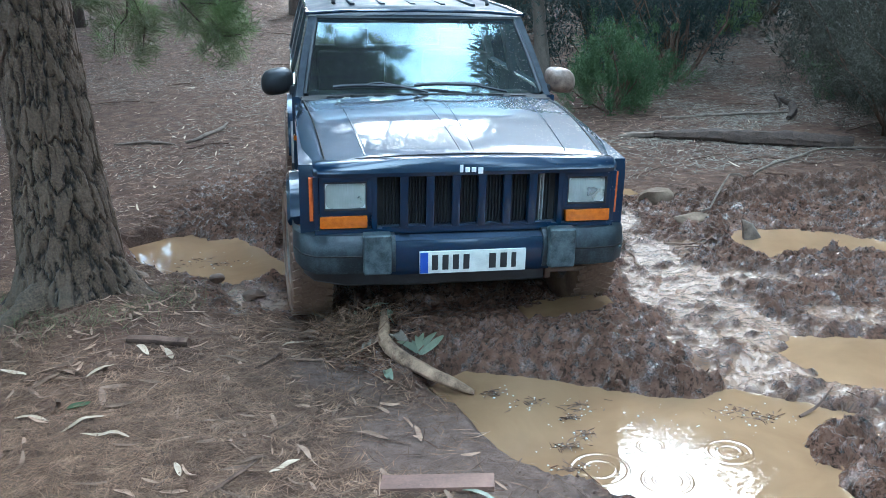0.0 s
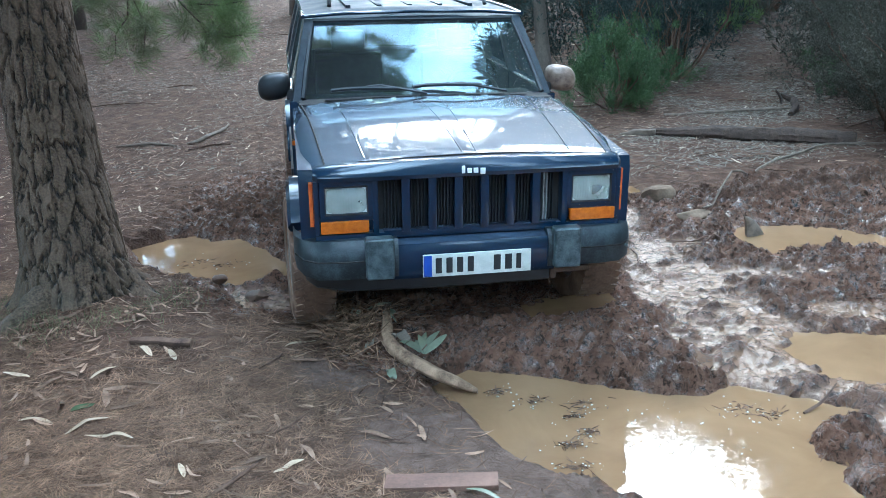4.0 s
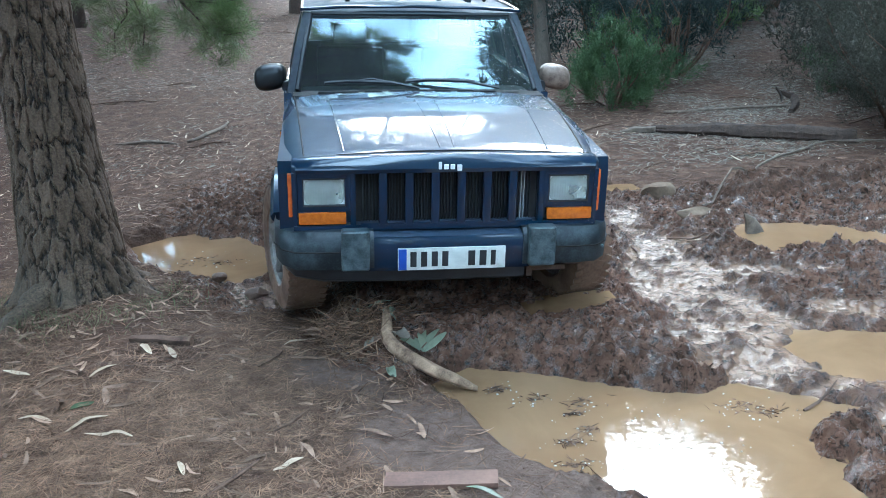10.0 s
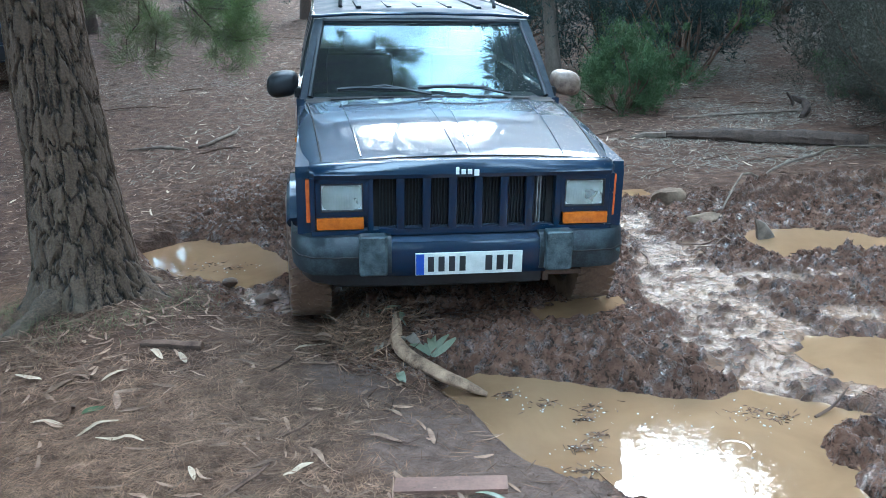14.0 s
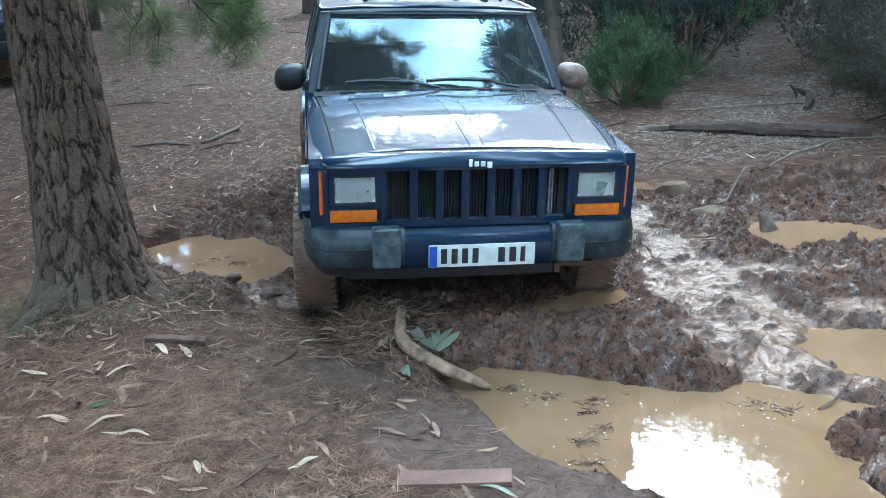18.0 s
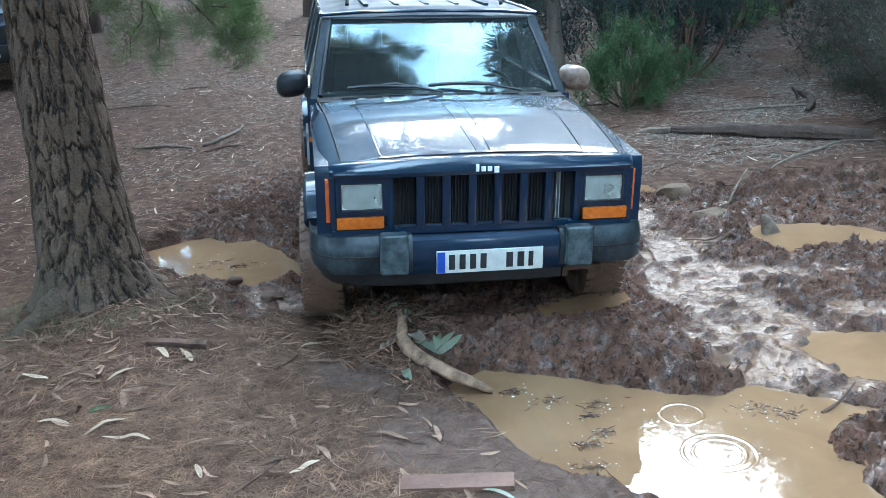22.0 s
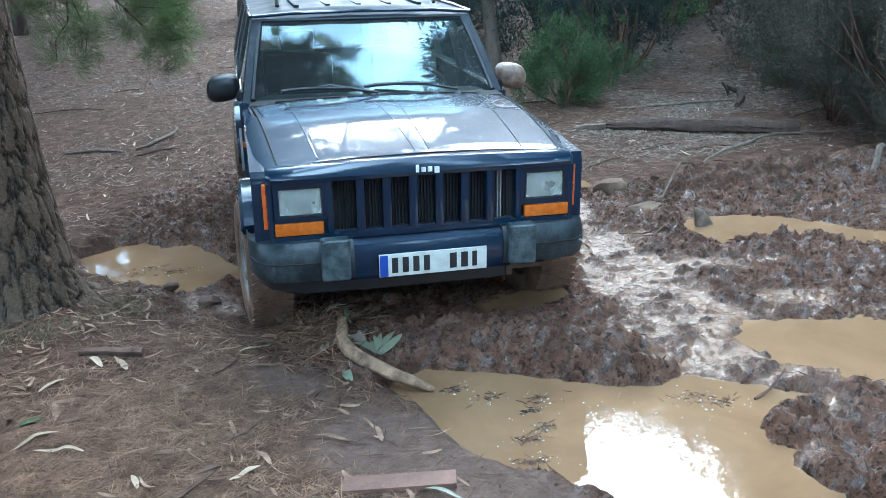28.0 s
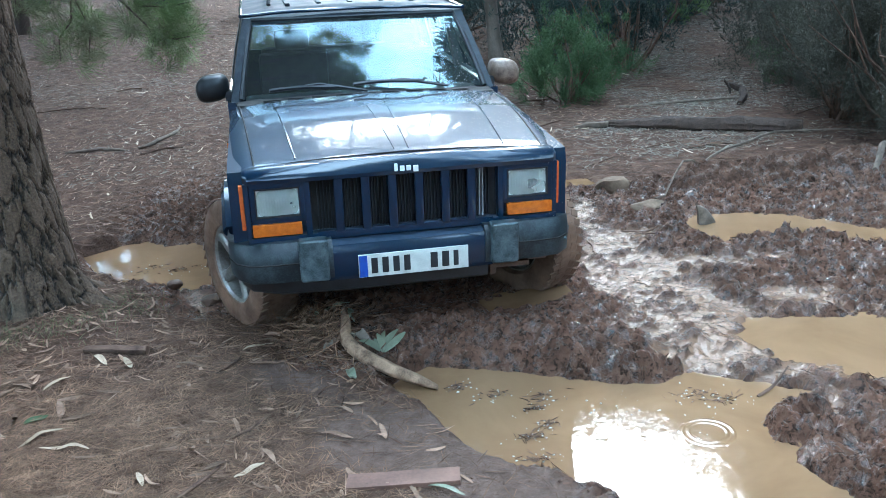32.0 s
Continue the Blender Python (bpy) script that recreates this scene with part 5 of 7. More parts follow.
def build_pine():
    x0, y0 = -2.075, 0.36
    base = gz(x0, y0) - 0.22
    ob = thing("pine_tree", "large leaning pine with deeply plated grey-brown bark", "tree", at=pose(x0, y0, base))
    H = 11.0
    zs = np.concatenate([np.arange(0, 2.3, 0.0085), np.linspace(2.4, H, 40)])
    n = 300
    th = np.linspace(0, 2 * np.pi, n, endpoint=False)
    Z, T = np.meshgrid(zs, th, indexing="ij")
    zz = Z + base
    R = 0.188 + 0.032 * np.clip((1.80 - zz) / 0.9, 0, 1.2) + 0.045 * np.clip((0.95 - zz) / 0.75, 0, 1)
    flare = np.exp(-np.maximum(0, zz - 0.12) / 0.11)
    lobes = 0.5 + 0.5 * np.cos(5 * T + 0.9 + 0.5 * np.sin(2 * T))
    R = R + flare * (0.055 + 0.19 * lobes ** 2)
    R = np.where(Z > 2.0, np.maximum(0.025, 0.188 * (1 - (Z - 2.0) / (H - 1.8))), R)
    wu, wv = T / (2 * np.pi) * 18, Z * 4.6
    ring = lambda p, o: fractal(np.cos(T) * p + o, np.sin(T) * p + wv * p * 0.30, 1.0, 4)
    warp = ring(3.0, 2.0)
    k, tone = plates(wu + 0.9 * warp + 0.7 * ring(9.0, 5.0) + 0.28 * ring(26.0, 9.0), wv + 1.2 * ring(4.0, 31.0) + 0.8 * ring(13.0, 8.0), 3)
    k2, _ = plates((wu * 2 + 1.6 * warp) % 18, wv * 2.7, 5)
    fade = np.where(Z < 2.4, 1.0, 0.3)
    R = R + fade * (0.018 * (k ** 0.6 - 0.7) + 0.012 * tone + 0.003 * (k2 ** 0.5) + 0.010 * ring(16.0, 1.0) + 0.008 * ring(34.0, 3.0))
    cx = 0.024 * Z / 1.6 * (Z < 20)
    V = np.stack([R * np.cos(T) + cx, R * np.sin(T) + 0.02 * Z, Z], -1).reshape(-1, 3)
    a = (np.arange(len(zs) - 1)[:, None] * n + np.arange(n)[None, :])
    b = (np.arange(len(zs) - 1)[:, None] * n + (np.arange(n)[None, :] + 1) % n)
    F = np.stack([a.ravel(), b.ravel(), (b + n).ravel(), (a + n).ravel()], -1)
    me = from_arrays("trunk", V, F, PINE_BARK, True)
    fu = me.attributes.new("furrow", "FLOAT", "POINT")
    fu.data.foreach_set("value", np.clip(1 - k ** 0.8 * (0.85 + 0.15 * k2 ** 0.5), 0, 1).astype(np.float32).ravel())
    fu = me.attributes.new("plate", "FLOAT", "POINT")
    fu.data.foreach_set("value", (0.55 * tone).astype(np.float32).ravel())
    tr = new("trunk", me)
    tr.parent = ob
    rr = np.random.default_rng(4)
    bm = bmesh.new()
    run = [(-2.10, 0.26, 0.40), (-2.20, 0.12, 0.30), (-2.30, -0.03, 0.225), (-2.38, -0.20, 0.185), (-2.45, -0.42, 0.15)]
    pts = [Vector(a).lerp(Vector(b), q / 8) for a, b in zip(run, run[1:]) for q in range(8)] + [Vector(run[-1])]
    rad = [0.105 - 0.060 * q / (len(pts) - 1) for q in range(len(pts))]
    tube(bm, [(p.x - x0, p.y - y0, p.z - base - 0.75 * r) for p, r in zip(pts, rad)], rad, 26)
    for v in bm.verts:
        v.co += Vector(rr.normal(0, 0.003, 3)) + 0.022 * Vector((noise.noise(v.co * 11), noise.noise(v.co * 11 + Vector((7, 0, 0))), noise.noise(v.co * 9)))
    part("root", bm, PINE_BARK, ob, "mossy surface root")
    # crown overhead, and the low limb that hangs into the clearing
    rng = np.random.default_rng(11)
    bm, tips = bmesh.new(), []
    for t in np.linspace(4.6, 10.8, 26):
        a = rng.uniform(0, 2 * math.pi)
        if t < 8:
            a = rng.uniform(1.2, 5.6)
        L = 2.6 * (1.25 - (t - 4.6) / 7.5) * rng.uniform(0.6, 1.0)
        p, q = (cx_at(t), 0.02 * t, t), (cx_at(t) + math.cos(a) * L, 0.02 * t + math.sin(a) * L, t + rng.uniform(-0.2, 0.8))
        pts = stem_tube(bm, rng, p, q, 0.05, 0.012, 6, 0.06)
        for s in pts[2:]:
            for _ in range(3):
                tips.append(np.array(s) + rng.normal(0, 0.28, 3))
    # dense boughs that reach out over the wallow
    for i in range(15):
        y = rng.uniform(-0.75, 0.95)
        q = (rng.uniform(0.9, 1.45) + 1.32 - 0.40 * y, y - 0.36, rng.uniform(5.4, 7.0))
        pts = stem_tube(bm, rng, (cx_at(4.8), 0.1, 4.3 + 0.12 * i), q, 0.045, 0.008, 6, 0.05)
        for s in pts[2:]:
            for _ in range(3):
                tips.append(np.array(s) + rng.normal(0, 0.15, 3))
    part("limb", bm, THIN_BARK, ob)
    fo = new("needles", from_arrays("needles", *tufts(rng, np.array(tips), 80, 0.26, 0.011), PINE_GREEN))
    fo.parent = ob
    bm, tips, faded = bmesh.new(), [], []
    to = lambda x, y, z: (x - x0, y - y0, z - base)
    limb = [to(-1.98, 0.45, 2.55), to(-1.80, 0.95, 2.62), to(-1.62, 1.35, 2.35), to(-1.50, 1.48, 2.05), to(-1.46, 1.44, 1.78)]
    tube(bm, limb, [0.035, 0.028, 0.02, 0.014, 0.010], 7)
    subs = [
        [(-1.62, 1.35, 2.35), (-1.74, 1.47, 1.85), (-1.77, 1.47, 1.66), (-1.86, 1.45, 1.56), (-1.88, 1.45, 1.42)],
        [(-1.74, 1.47, 1.85), (-1.66, 1.44, 1.60), (-1.70, 1.42, 1.42)],
        [(-1.46, 1.44, 1.78), (-1.36, 1.40, 1.66), (-1.31, 1.38, 1.60), (-1.27, 1.36, 1.52), (-1.30, 1.34, 1.44)],
        [(-1.50, 1.48, 2.05), (-1.35, 1.43, 1.72), (-1.16, 1.38, 1.70), (-1.02, 1.36, 1.72)],
        [(-1.27, 1.36, 1.52), (-1.14, 1.34, 1.50), (-1.05, 1.33, 1.51)],
        [(-1.50, 1.48, 2.05), (-1.30, 1.42, 1.92), (-1.12, 1.40, 1.84), (-0.98, 1.38, 1.82)],
        [(-1.62, 1.35, 2.35), (-1.75, 1.42, 2.0), (-1.95, 1.45, 1.80), (-2.05, 1.45, 1.72)]]
    for i, s in enumerate(subs):
        tube(bm, [to(*p) for p in s], [0.009 - 0.006 * k / (len(s) - 1) for k in range(len(s))], 5)
        for k in range(30 if i in (3, 4, 5) else 18):
            t = rng.uniform(0.25, 1.0) * (len(s) - 1)
            j = min(int(t), len(s) - 2)
            p = Vector(s[j]).lerp(Vector(s[j + 1]), t - j)
            (faded if i in (0, 1, 2, 6) and k % 3 else tips).append(np.array(to(*p)) + rng.normal(0, 0.06, 3))
    part("low_limb", bm, DARK_BARK, ob, "dark drooping pine limb")
    fo = new("needle_sprays", from_arrays("needle_sprays", *tufts(rng, np.array(tips), 48, 0.125, 0.0024), PINE_GREEN))
    fo.parent = ob
    tagged(fo, "fresh green pine needles")
    fo = new("faded_sprays", from_arrays("faded_sprays", *tufts(rng, np.array(faded), 84, 0.115, 0.0023), FADED_NEEDLE))
    fo.parent = ob
    tagged(fo, "fading brownish pine needles")


def cx_at(z):
    return 0.024 * z / 1.6


def tufts(rng, tips, per, length, width):
    n = len(tips) * per
    b = np.repeat(tips, per, axis=0) + rng.normal(0, length * 0.16, (n, 3))
    main = np.repeat(rng.normal(0, 0.5, (len(tips), 3)), per, axis=0)
    w = rng.normal(0, 0.75, (n, 3)) + main + (0, 0, 0.15)
    return blades(rng, b, w, rng.uniform(0.7, 1.25, n) * length, np.full(n, width), 0.1)


build_pine()

# ---- undergrowth behind the wallow ----
shrub("shrub", "fresh green feathery shrub at the clearing's edge", 2.85, 5.25, 0.5, 0.95, 90, 360, 0.040, SHRUB_GREEN, 21, low=0.05)
shrub("shrub", "low green shrub beside the taller ones", 3.6, 6.1, 0.42, 0.85, 60, 312, 0.040, SHRUB_GREEN, 22, low=0.05)
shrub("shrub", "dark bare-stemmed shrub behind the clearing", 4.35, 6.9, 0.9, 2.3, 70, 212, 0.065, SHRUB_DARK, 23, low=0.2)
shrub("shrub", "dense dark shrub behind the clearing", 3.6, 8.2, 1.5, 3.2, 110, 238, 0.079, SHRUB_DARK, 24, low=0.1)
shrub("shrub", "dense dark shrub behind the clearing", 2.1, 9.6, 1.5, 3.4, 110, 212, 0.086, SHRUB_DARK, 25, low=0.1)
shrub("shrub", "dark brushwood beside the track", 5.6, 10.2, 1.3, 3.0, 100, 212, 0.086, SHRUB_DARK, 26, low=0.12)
shrub("shrub", "brown-green feathery broom overhanging the track", 5.55, 3.75, 1.15, 2.1, 210, 397, 0.034, SHRUB_BROWN, 27, low=0.1)
shrub("shrub", "brown-green feathery broom with twisted stems", 5.5, 2.35, 0.9, 1.9, 170, 397, 0.034, SHRUB_BROWN, 28, low=0.12)
broom = shrub("shrub", "smoky brown broom with crooked bare limbs behind the log", 4.95, 1.75, 0.85, 1.9, 210, 397, 0.031, SHRUB_BROWN, 61, lean=(-0.35, 0.1), low=0.12)
shrub("shrub", "brown-green broom spreading over the log's end", 4.85, 2.95, 0.60, 1.5, 130, 347, 0.031, SHRUB_BROWN, 62, lean=(-0.2, -0.1), low=0.2)
rng_b = np.random.default_rng(63)
for run in ([(-0.30, -0.35, 0.0), (-0.42, -0.42, 0.30), (-0.36, -0.50, 0.52), (-0.50, -0.48, 0.70), (-0.86, -0.30, 0.86)], [(-0.36, -0.50, 0.52), (-0.20, -0.52, 0.78), (-0.34, -0.55, 1.05), (-0.52, -0.40, 1.35)], [(-0.42, -0.42, 0.30), (-0.62, -0.45, 0.42), (-0.70, -0.36, 0.30), (-0.78, -0.30, 0.06)]):
    bm = bmesh.new()
    pts = [Vector(a).lerp(Vector(b), q / 4) + Vector(rng_b.normal(0, 0.008, 3)) for a, b in zip(run, run[1:]) for q in range(4)] + [Vector(run[-1])]
    tube(bm, pts, [0.022 - 0.014 * q / (len(pts) - 1) for q in range(len(pts))], 8)
    part("limb", bm, TWIG, broom, "crooked bare limb")
shrub("shrub", "tall dull green broom beside the track", 6.6, 5.4, 1.3, 2.6, 120, 220, 0.09, SHRUB_BROWN, 29, low=0.06)
shrub("shrub", "dull green shrub on the edge of the track", 5.75, 5.0, 0.5, 0.8, 40, 216, 0.056, SHRUB_GREEN, 30, low=0.05)
shrub("shrub", "yellow-green young shrub beside the track", 7.45, 11.6, 0.5, 1.1, 40, 120, 0.1, PINE_GREEN, 31, low=0.1)
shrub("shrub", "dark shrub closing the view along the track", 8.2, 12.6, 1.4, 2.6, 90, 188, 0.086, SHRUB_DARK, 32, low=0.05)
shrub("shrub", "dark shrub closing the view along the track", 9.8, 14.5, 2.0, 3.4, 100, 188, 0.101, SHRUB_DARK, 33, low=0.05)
shrub("shrub", "tall dull green broom beside the track", 8.4, 7.8, 1.6, 3.0, 110, 180, 0.11, SHRUB_BROWN, 34, low=0.05)
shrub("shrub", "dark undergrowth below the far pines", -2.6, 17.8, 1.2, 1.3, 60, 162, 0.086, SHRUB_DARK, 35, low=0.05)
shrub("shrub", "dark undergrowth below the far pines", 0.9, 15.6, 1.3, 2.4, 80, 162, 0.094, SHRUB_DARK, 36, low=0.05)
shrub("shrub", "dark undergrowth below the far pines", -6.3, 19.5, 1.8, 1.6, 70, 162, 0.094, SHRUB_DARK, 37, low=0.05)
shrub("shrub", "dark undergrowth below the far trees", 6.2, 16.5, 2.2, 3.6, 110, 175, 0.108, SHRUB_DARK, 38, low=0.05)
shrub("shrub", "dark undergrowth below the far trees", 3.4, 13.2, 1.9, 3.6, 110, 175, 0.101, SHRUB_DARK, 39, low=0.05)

# ---- the forest round about: few trunks in view, most crowns added ----
EUC = "slender eucalyptus with peeling grey bark"
T1 = forest_tree("eucalyptus_tree", EUC, 2.62, 7.35, 11.0, 0.095, 1.8, 60, 120, 0.26, CROWN_GREEN, THIN_BARK, 41, 0.62, 0.5)
# T2 stands out of view, added to cut the sky mirrored in the puddle
T2 = forest_tree("eucalyptus_tree", EUC, 12.4, 11.4, 13.0, 0.15, 3.4, 110, 210, 0.25, CROWN_GREEN, THIN_BARK, 42, 0.35, 0.4)
T3 = forest_tree("pine_tree_far", "dark-trunked pine on the slope", -5.1, 14.4, 13.0, 0.12, 3.8, 130, 110, 0.40, CROWN_GREEN, DARK_BARK, 43, 0.3, 0.0)
T4 = forest_tree("pine_tree_far", "dark-trunked pine on the slope", -0.75, 14.6, 14.0, 0.18, 2.8, 90, 110, 0.38, CROWN_GREEN, DARK_BARK, 44, 0.62, 0.0)
forest_tree("eucalyptus_tree", "eucalyptus with long drooping leaves over the car", 5.15, 0.4, 8.5, 0.11, 2.6, 60, 190, 0.13, CROWN_GREEN, THIN_BARK, 45, 0.5, 1.8)
T5 = forest_tree("eucalyptus_tree", "young bushy eucalyptus added to shade the track", 6.6, 10.8, 7.4, 0.07, 2.3, 70, 130, 0.22, CROWN_GREEN, THIN_BARK, 46, 0.5, 0.4)
rng_t = random.Random(5)
# copies, mostly unseen, placed to hold off skylight and shape reflections
SPOTS = [(T5, 8.8, 8.6), (T1, 9.7, 10.5), (T5, 8.2, 5.5), (T2, 7.6, 3.4), (T4, 6.6, 1.0), (T2, 10.2, 5.2), (T1, 1.35, 11.6), (T1, 3.0, 12.6), (T3, -3.1, 17.2), (T3, -2.0, 22.5), (T2, 11.0, 6.6), (T2, 8.9, 4.6), (T3, -8.8, 10.5), (T3, -8.6, 8.2), (T3, 12.0, 21.8), (T3, 12.6, 18.2), (T1, 7.0, 17.3), (T3, 8.8, 22.5), (T3, 10.6, 22.8), (T2, -7.6, 13.0), (T4, -9.5, 16.5), (T3, -4.3, 21.0), 
         (T3, -12.0, 4.0), (T4, -8.0, 1.0), (T3, -6.2, -4.5), (T2, -9.0, -8.0), (T4, -3.0, -15.0), (T3, 1.5, -16.5), (T2, 6.6, -8.5), (T4, 7.5, -3.0), (T3, 8.2, 0.5), (T2, 11.5, 2.0), (T4, -14, -2), (T3, 12.5, -6.5), (T4, -6.5, -13.0), (T2, 3.5, -14.0), (T4, 14.0, 7.5), (T2, -5.6, 3.2), (T3, -4.2, -2.2), (T3, -7.5, 6.0), (T4, 7.2, 3.0), (T3, 10.5, -1.5), (T4, -10.5, -5.0),
         (T4, -14.0, 12.0), (T4, -8.5, 26.0), (T2, -15.0, 22.0), (T4, 17.0, 14.0), (T3, 14.5, 20.5)]
for src, x, y in SPOTS:
    copy_thing(src, pose(x, y, gz(x, y) - 0.1, 0, 0, rng_t.uniform(0, 360)))

# a ring of far woods, mostly unseen, added to close the view all round
def far_woods():
    rng = np.random.default_rng(77)
    vs, fs, off = [], [], 0
    for k in range(330):
        a = rng.uniform(0, 2 * math.pi)
        r = rng.uniform(30, 58)
        cx, cy = r * math.sin(a), r * math.cos(a)
        # lower in one sector, to let open sky mirror in the hood
        h = rng.uniform(3, 5.5) if -0.15 < ((a + math.pi) % (2 * math.pi)) - math.pi < 0.6 else rng.uniform(7, 15)
        m = 240
        z = rng.uniform(0, h, m)
        b = np.stack([cx + rng.normal(0, 1.6, m), cy + rng.normal(0, 1.6, m), gz(cx, cy) + z], -1)
        v, f = blades(rng, b, rng.normal(0, 1, (m, 3)), rng.uniform(0.7, 1.5, m), rng.uniform(0.3, 0.6, m))
        vs.append(v), fs.append(f + off)
        off += len(v)
    stuff("far_woods", "dark belt of far trees, mostly unseen, added round the clearing", "woods", (np.concatenate(vs), np.concatenate(fs)), CROWN_GREEN)


far_woods()


# ---- fallen timber ----
def lying(name, label, pts, radii, mat, category, n=10, seed=1, rough=0.12, group="", sink=0.3, fine_n=4, clear=False):
    """A fallen rod of wood on the ground, through plan points (x, y, extra height); clear: the heights are above level, not above the ground."""
    rng = np.random.default_rng(seed)
    fine = []
    for i in range(len(pts) - 1):
        for k in range(fine_n):
            t = k / fine_n
            fine.append([pts[i][j] * (1 - t) + pts[i + 1][j] * t for j in range(3)] + [radii[i] * (1 - t) + radii[i + 1] * t])
    fine.append([*pts[-1], radii[-1]])
    x0, y0 = fine[0][:2]
    z0 = gz(x0, y0)
    bm = bmesh.new()
    rings, up = [], Vector((0, 0, 1))
    groove = rng.normal(0, rough, n)
    for i, (x, y, h, r) in enumerate(fine):
        if i % 5 == 0:
            groove = 0.6 * groove + 0.4 * rng.normal(0, rough, n)
        a, b = fine[max(i - 1, 0)], fine[min(i + 1, len(fine) - 1)]
        d = Vector((b[0] - a[0], b[1] - a[1], 0)).normalized()
        s = d.cross(up)
        c = Vector((x - x0, y - y0, h - z0 if clear else gz(x, y) - z0 + h + r * (1 - sink)))
        rings.append([c + float(r) * (1 + float(groove[k] + 0.35 * rng.normal(0, rough))) * (math.cos(2 * math.pi * k / n) * s + math.sin(2 * math.pi * k / n) * up) for k in range(n)])
    loft(bm, rings)
    ob = thing(name, label, category, group, at=pose(x0, y0, z0), data=mesh_of(bm, name, mat))
    return ob


lying("fallen_log", "long dark rotting log across the clearing", [(2.62, 3.74, 0), (3.2, 3.35, 0), (3.8, 2.95, 0), (4.25, 2.62, 0)], [0.035, 0.070, 0.078, 0.06], DARK_BARK, "log", 22, 3, 0.15, fine_n=16)
lying("split_branch", "grey splintered branch lying end on to the log", [(2.42, 3.78, 0), (2.55, 3.76, 0.01), (2.72, 3.62, 0.02)], [0.012, 0.03, 0.03], GREY_WOOD, "branch", 8, 4)
lying("bent_branch", "thick bent branch with peeled pale bark, one end in the puddle", [(-0.375, -0.50, 0.215), (-0.385, -0.60, 0.19), (-0.40, -0.70, 0.160), (-0.375, -0.79, 0.140), (-0.33, -0.87, 0.120), (-0.22, -0.985, 0.085), (-0.11, -1.05, 0.045), (-0.03, -1.085, 0.010)], [0.014, 0.026, 0.031, 0.033, 0.034, 0.032, 0.027, 0.012], PALE_WOOD, "branch", 14, 5, 0.07, sink=0.1, clear=True)
lying("short_log", "short grey stick with a pale broken end", [(-1.64, -0.46, 0), (-1.50, -0.50, 0), (-1.34, -0.54, 0)], [0.018, 0.024, 0.024], TWIG, "stick", 12, 6, 0.035)
lying("long_branch", "long thin bare branch reaching over the mud", [(2.04, 1.06, 0.03), (2.5, 1.42, 0.09), (3.1, 1.96, 0.09), (3.86, 2.46, 0.06), (4.4, 2.35, 0.05), (5.0, 1.95, 0.03)], [0.008, 0.010, 0.011, 0.011, 0.009, 0.005], GREY_WOOD, "branch", 6, 7)
lying("forked_branch", "dark curved dead branch with an upright fork", [(4.42, 4.05, 0), (4.55, 4.18, 0.03), (4.62, 4.35, 0.08), (4.55, 4.5, 0.12)], [0.03, 0.045, 0.04, 0.03], DARK_BARK, "branch", 8, 8)
lying("forked_branch", "dark curved dead branch with an upright fork", [(4.52, 4.42, 0.06), (4.5, 4.44, 0.13), (4.46, 4.46, 0.20)], [0.04, 0.03, 0.02], DARK_BARK, "branch", 8, 9)
lying("dead_pole", "thin grey pole lying beyond the log", [(3.2, 4.55, 0), (3.9, 4.45, 0.01), (4.6, 4.3, 0.02)], [0.015, 0.018, 0.015], GREY_WOOD, "branch", 6, 10)
lying("dead_limb", "pale dead limb leaning out of the brushwood", [(3.66, 0.84, 0.0), (3.95, 1.10, 0.02), (4.30, 1.40, 0.05)], [0.020, 0.026, 0.028], GREY_WOOD, "branch", 8, 14)
lying("grey_branch", "bleached bent branch on the slope", [(-2.0, 4.78, 0), (-1.85, 4.85, 0.02), (-1.65, 5.15, 0.03), (-1.6, 5.3, 0.06)], [0.012, 0.02, 0.018, 0.008], GREY_WOOD, "branch", 6, 11)
lying("grey_branch", "grey branch beside the muddy hollow", [(-2.75, 4.9, 0), (-2.4, 4.85, 0.01), (-2.1, 4.75, 0)], [0.01, 0.018, 0.012], GREY_WOOD, "branch", 6, 12)
lying("puddle_stick", "thin dark stick half sunk in the puddle", [(1.25, -1.62, 0.06), (1.33, -1.59, 0.07), (1.42, -1.57, 0.06)], [0.006, 0.007, 0.004], TWIG, "stick", 6, 13)
for k, (x, y, a, L) in enumerate([(1.74, 0.52, -25, 0.36), (1.80, 0.42, -40, 0.3), (1.92, 0.62, 10, 0.32), (1.70, 1.75, 40, 0.5), (1.28, 0.4, 80, 0.2), (-0.72, -0.38, -65, 0.35), (-0.62, -0.62, -40, 0.3), (-0.95, -0.75, 60, 0.22), (-0.85, -1.35, 50, 0.24), (-1.05, -1.75, 55, 0.3), (-0.55, -0.25, -50, 0.3), (2.2, 2.4, 30, 0.5), (2.7, 2.9, 60, 0.4), (2.9, 2.7, 20, 0.45), (1.9, 3.1, 45, 0.5), (1.5, 3.6, 30, 0.4)]):
    c, s = math.cos(radians(a)) * L / 2, math.sin(radians(a)) * L / 2
    lying("twig", "bare brown twig lying on the mud", [(x - c, y - s, 0.004), (x + 0.02, y, 0.008), (x + c, y + s, 0.004)], [0.005, 0.007, 0.004], TWIG, "twig", 6, 60 + k, 0.15, "fallen twigs", 0.1)

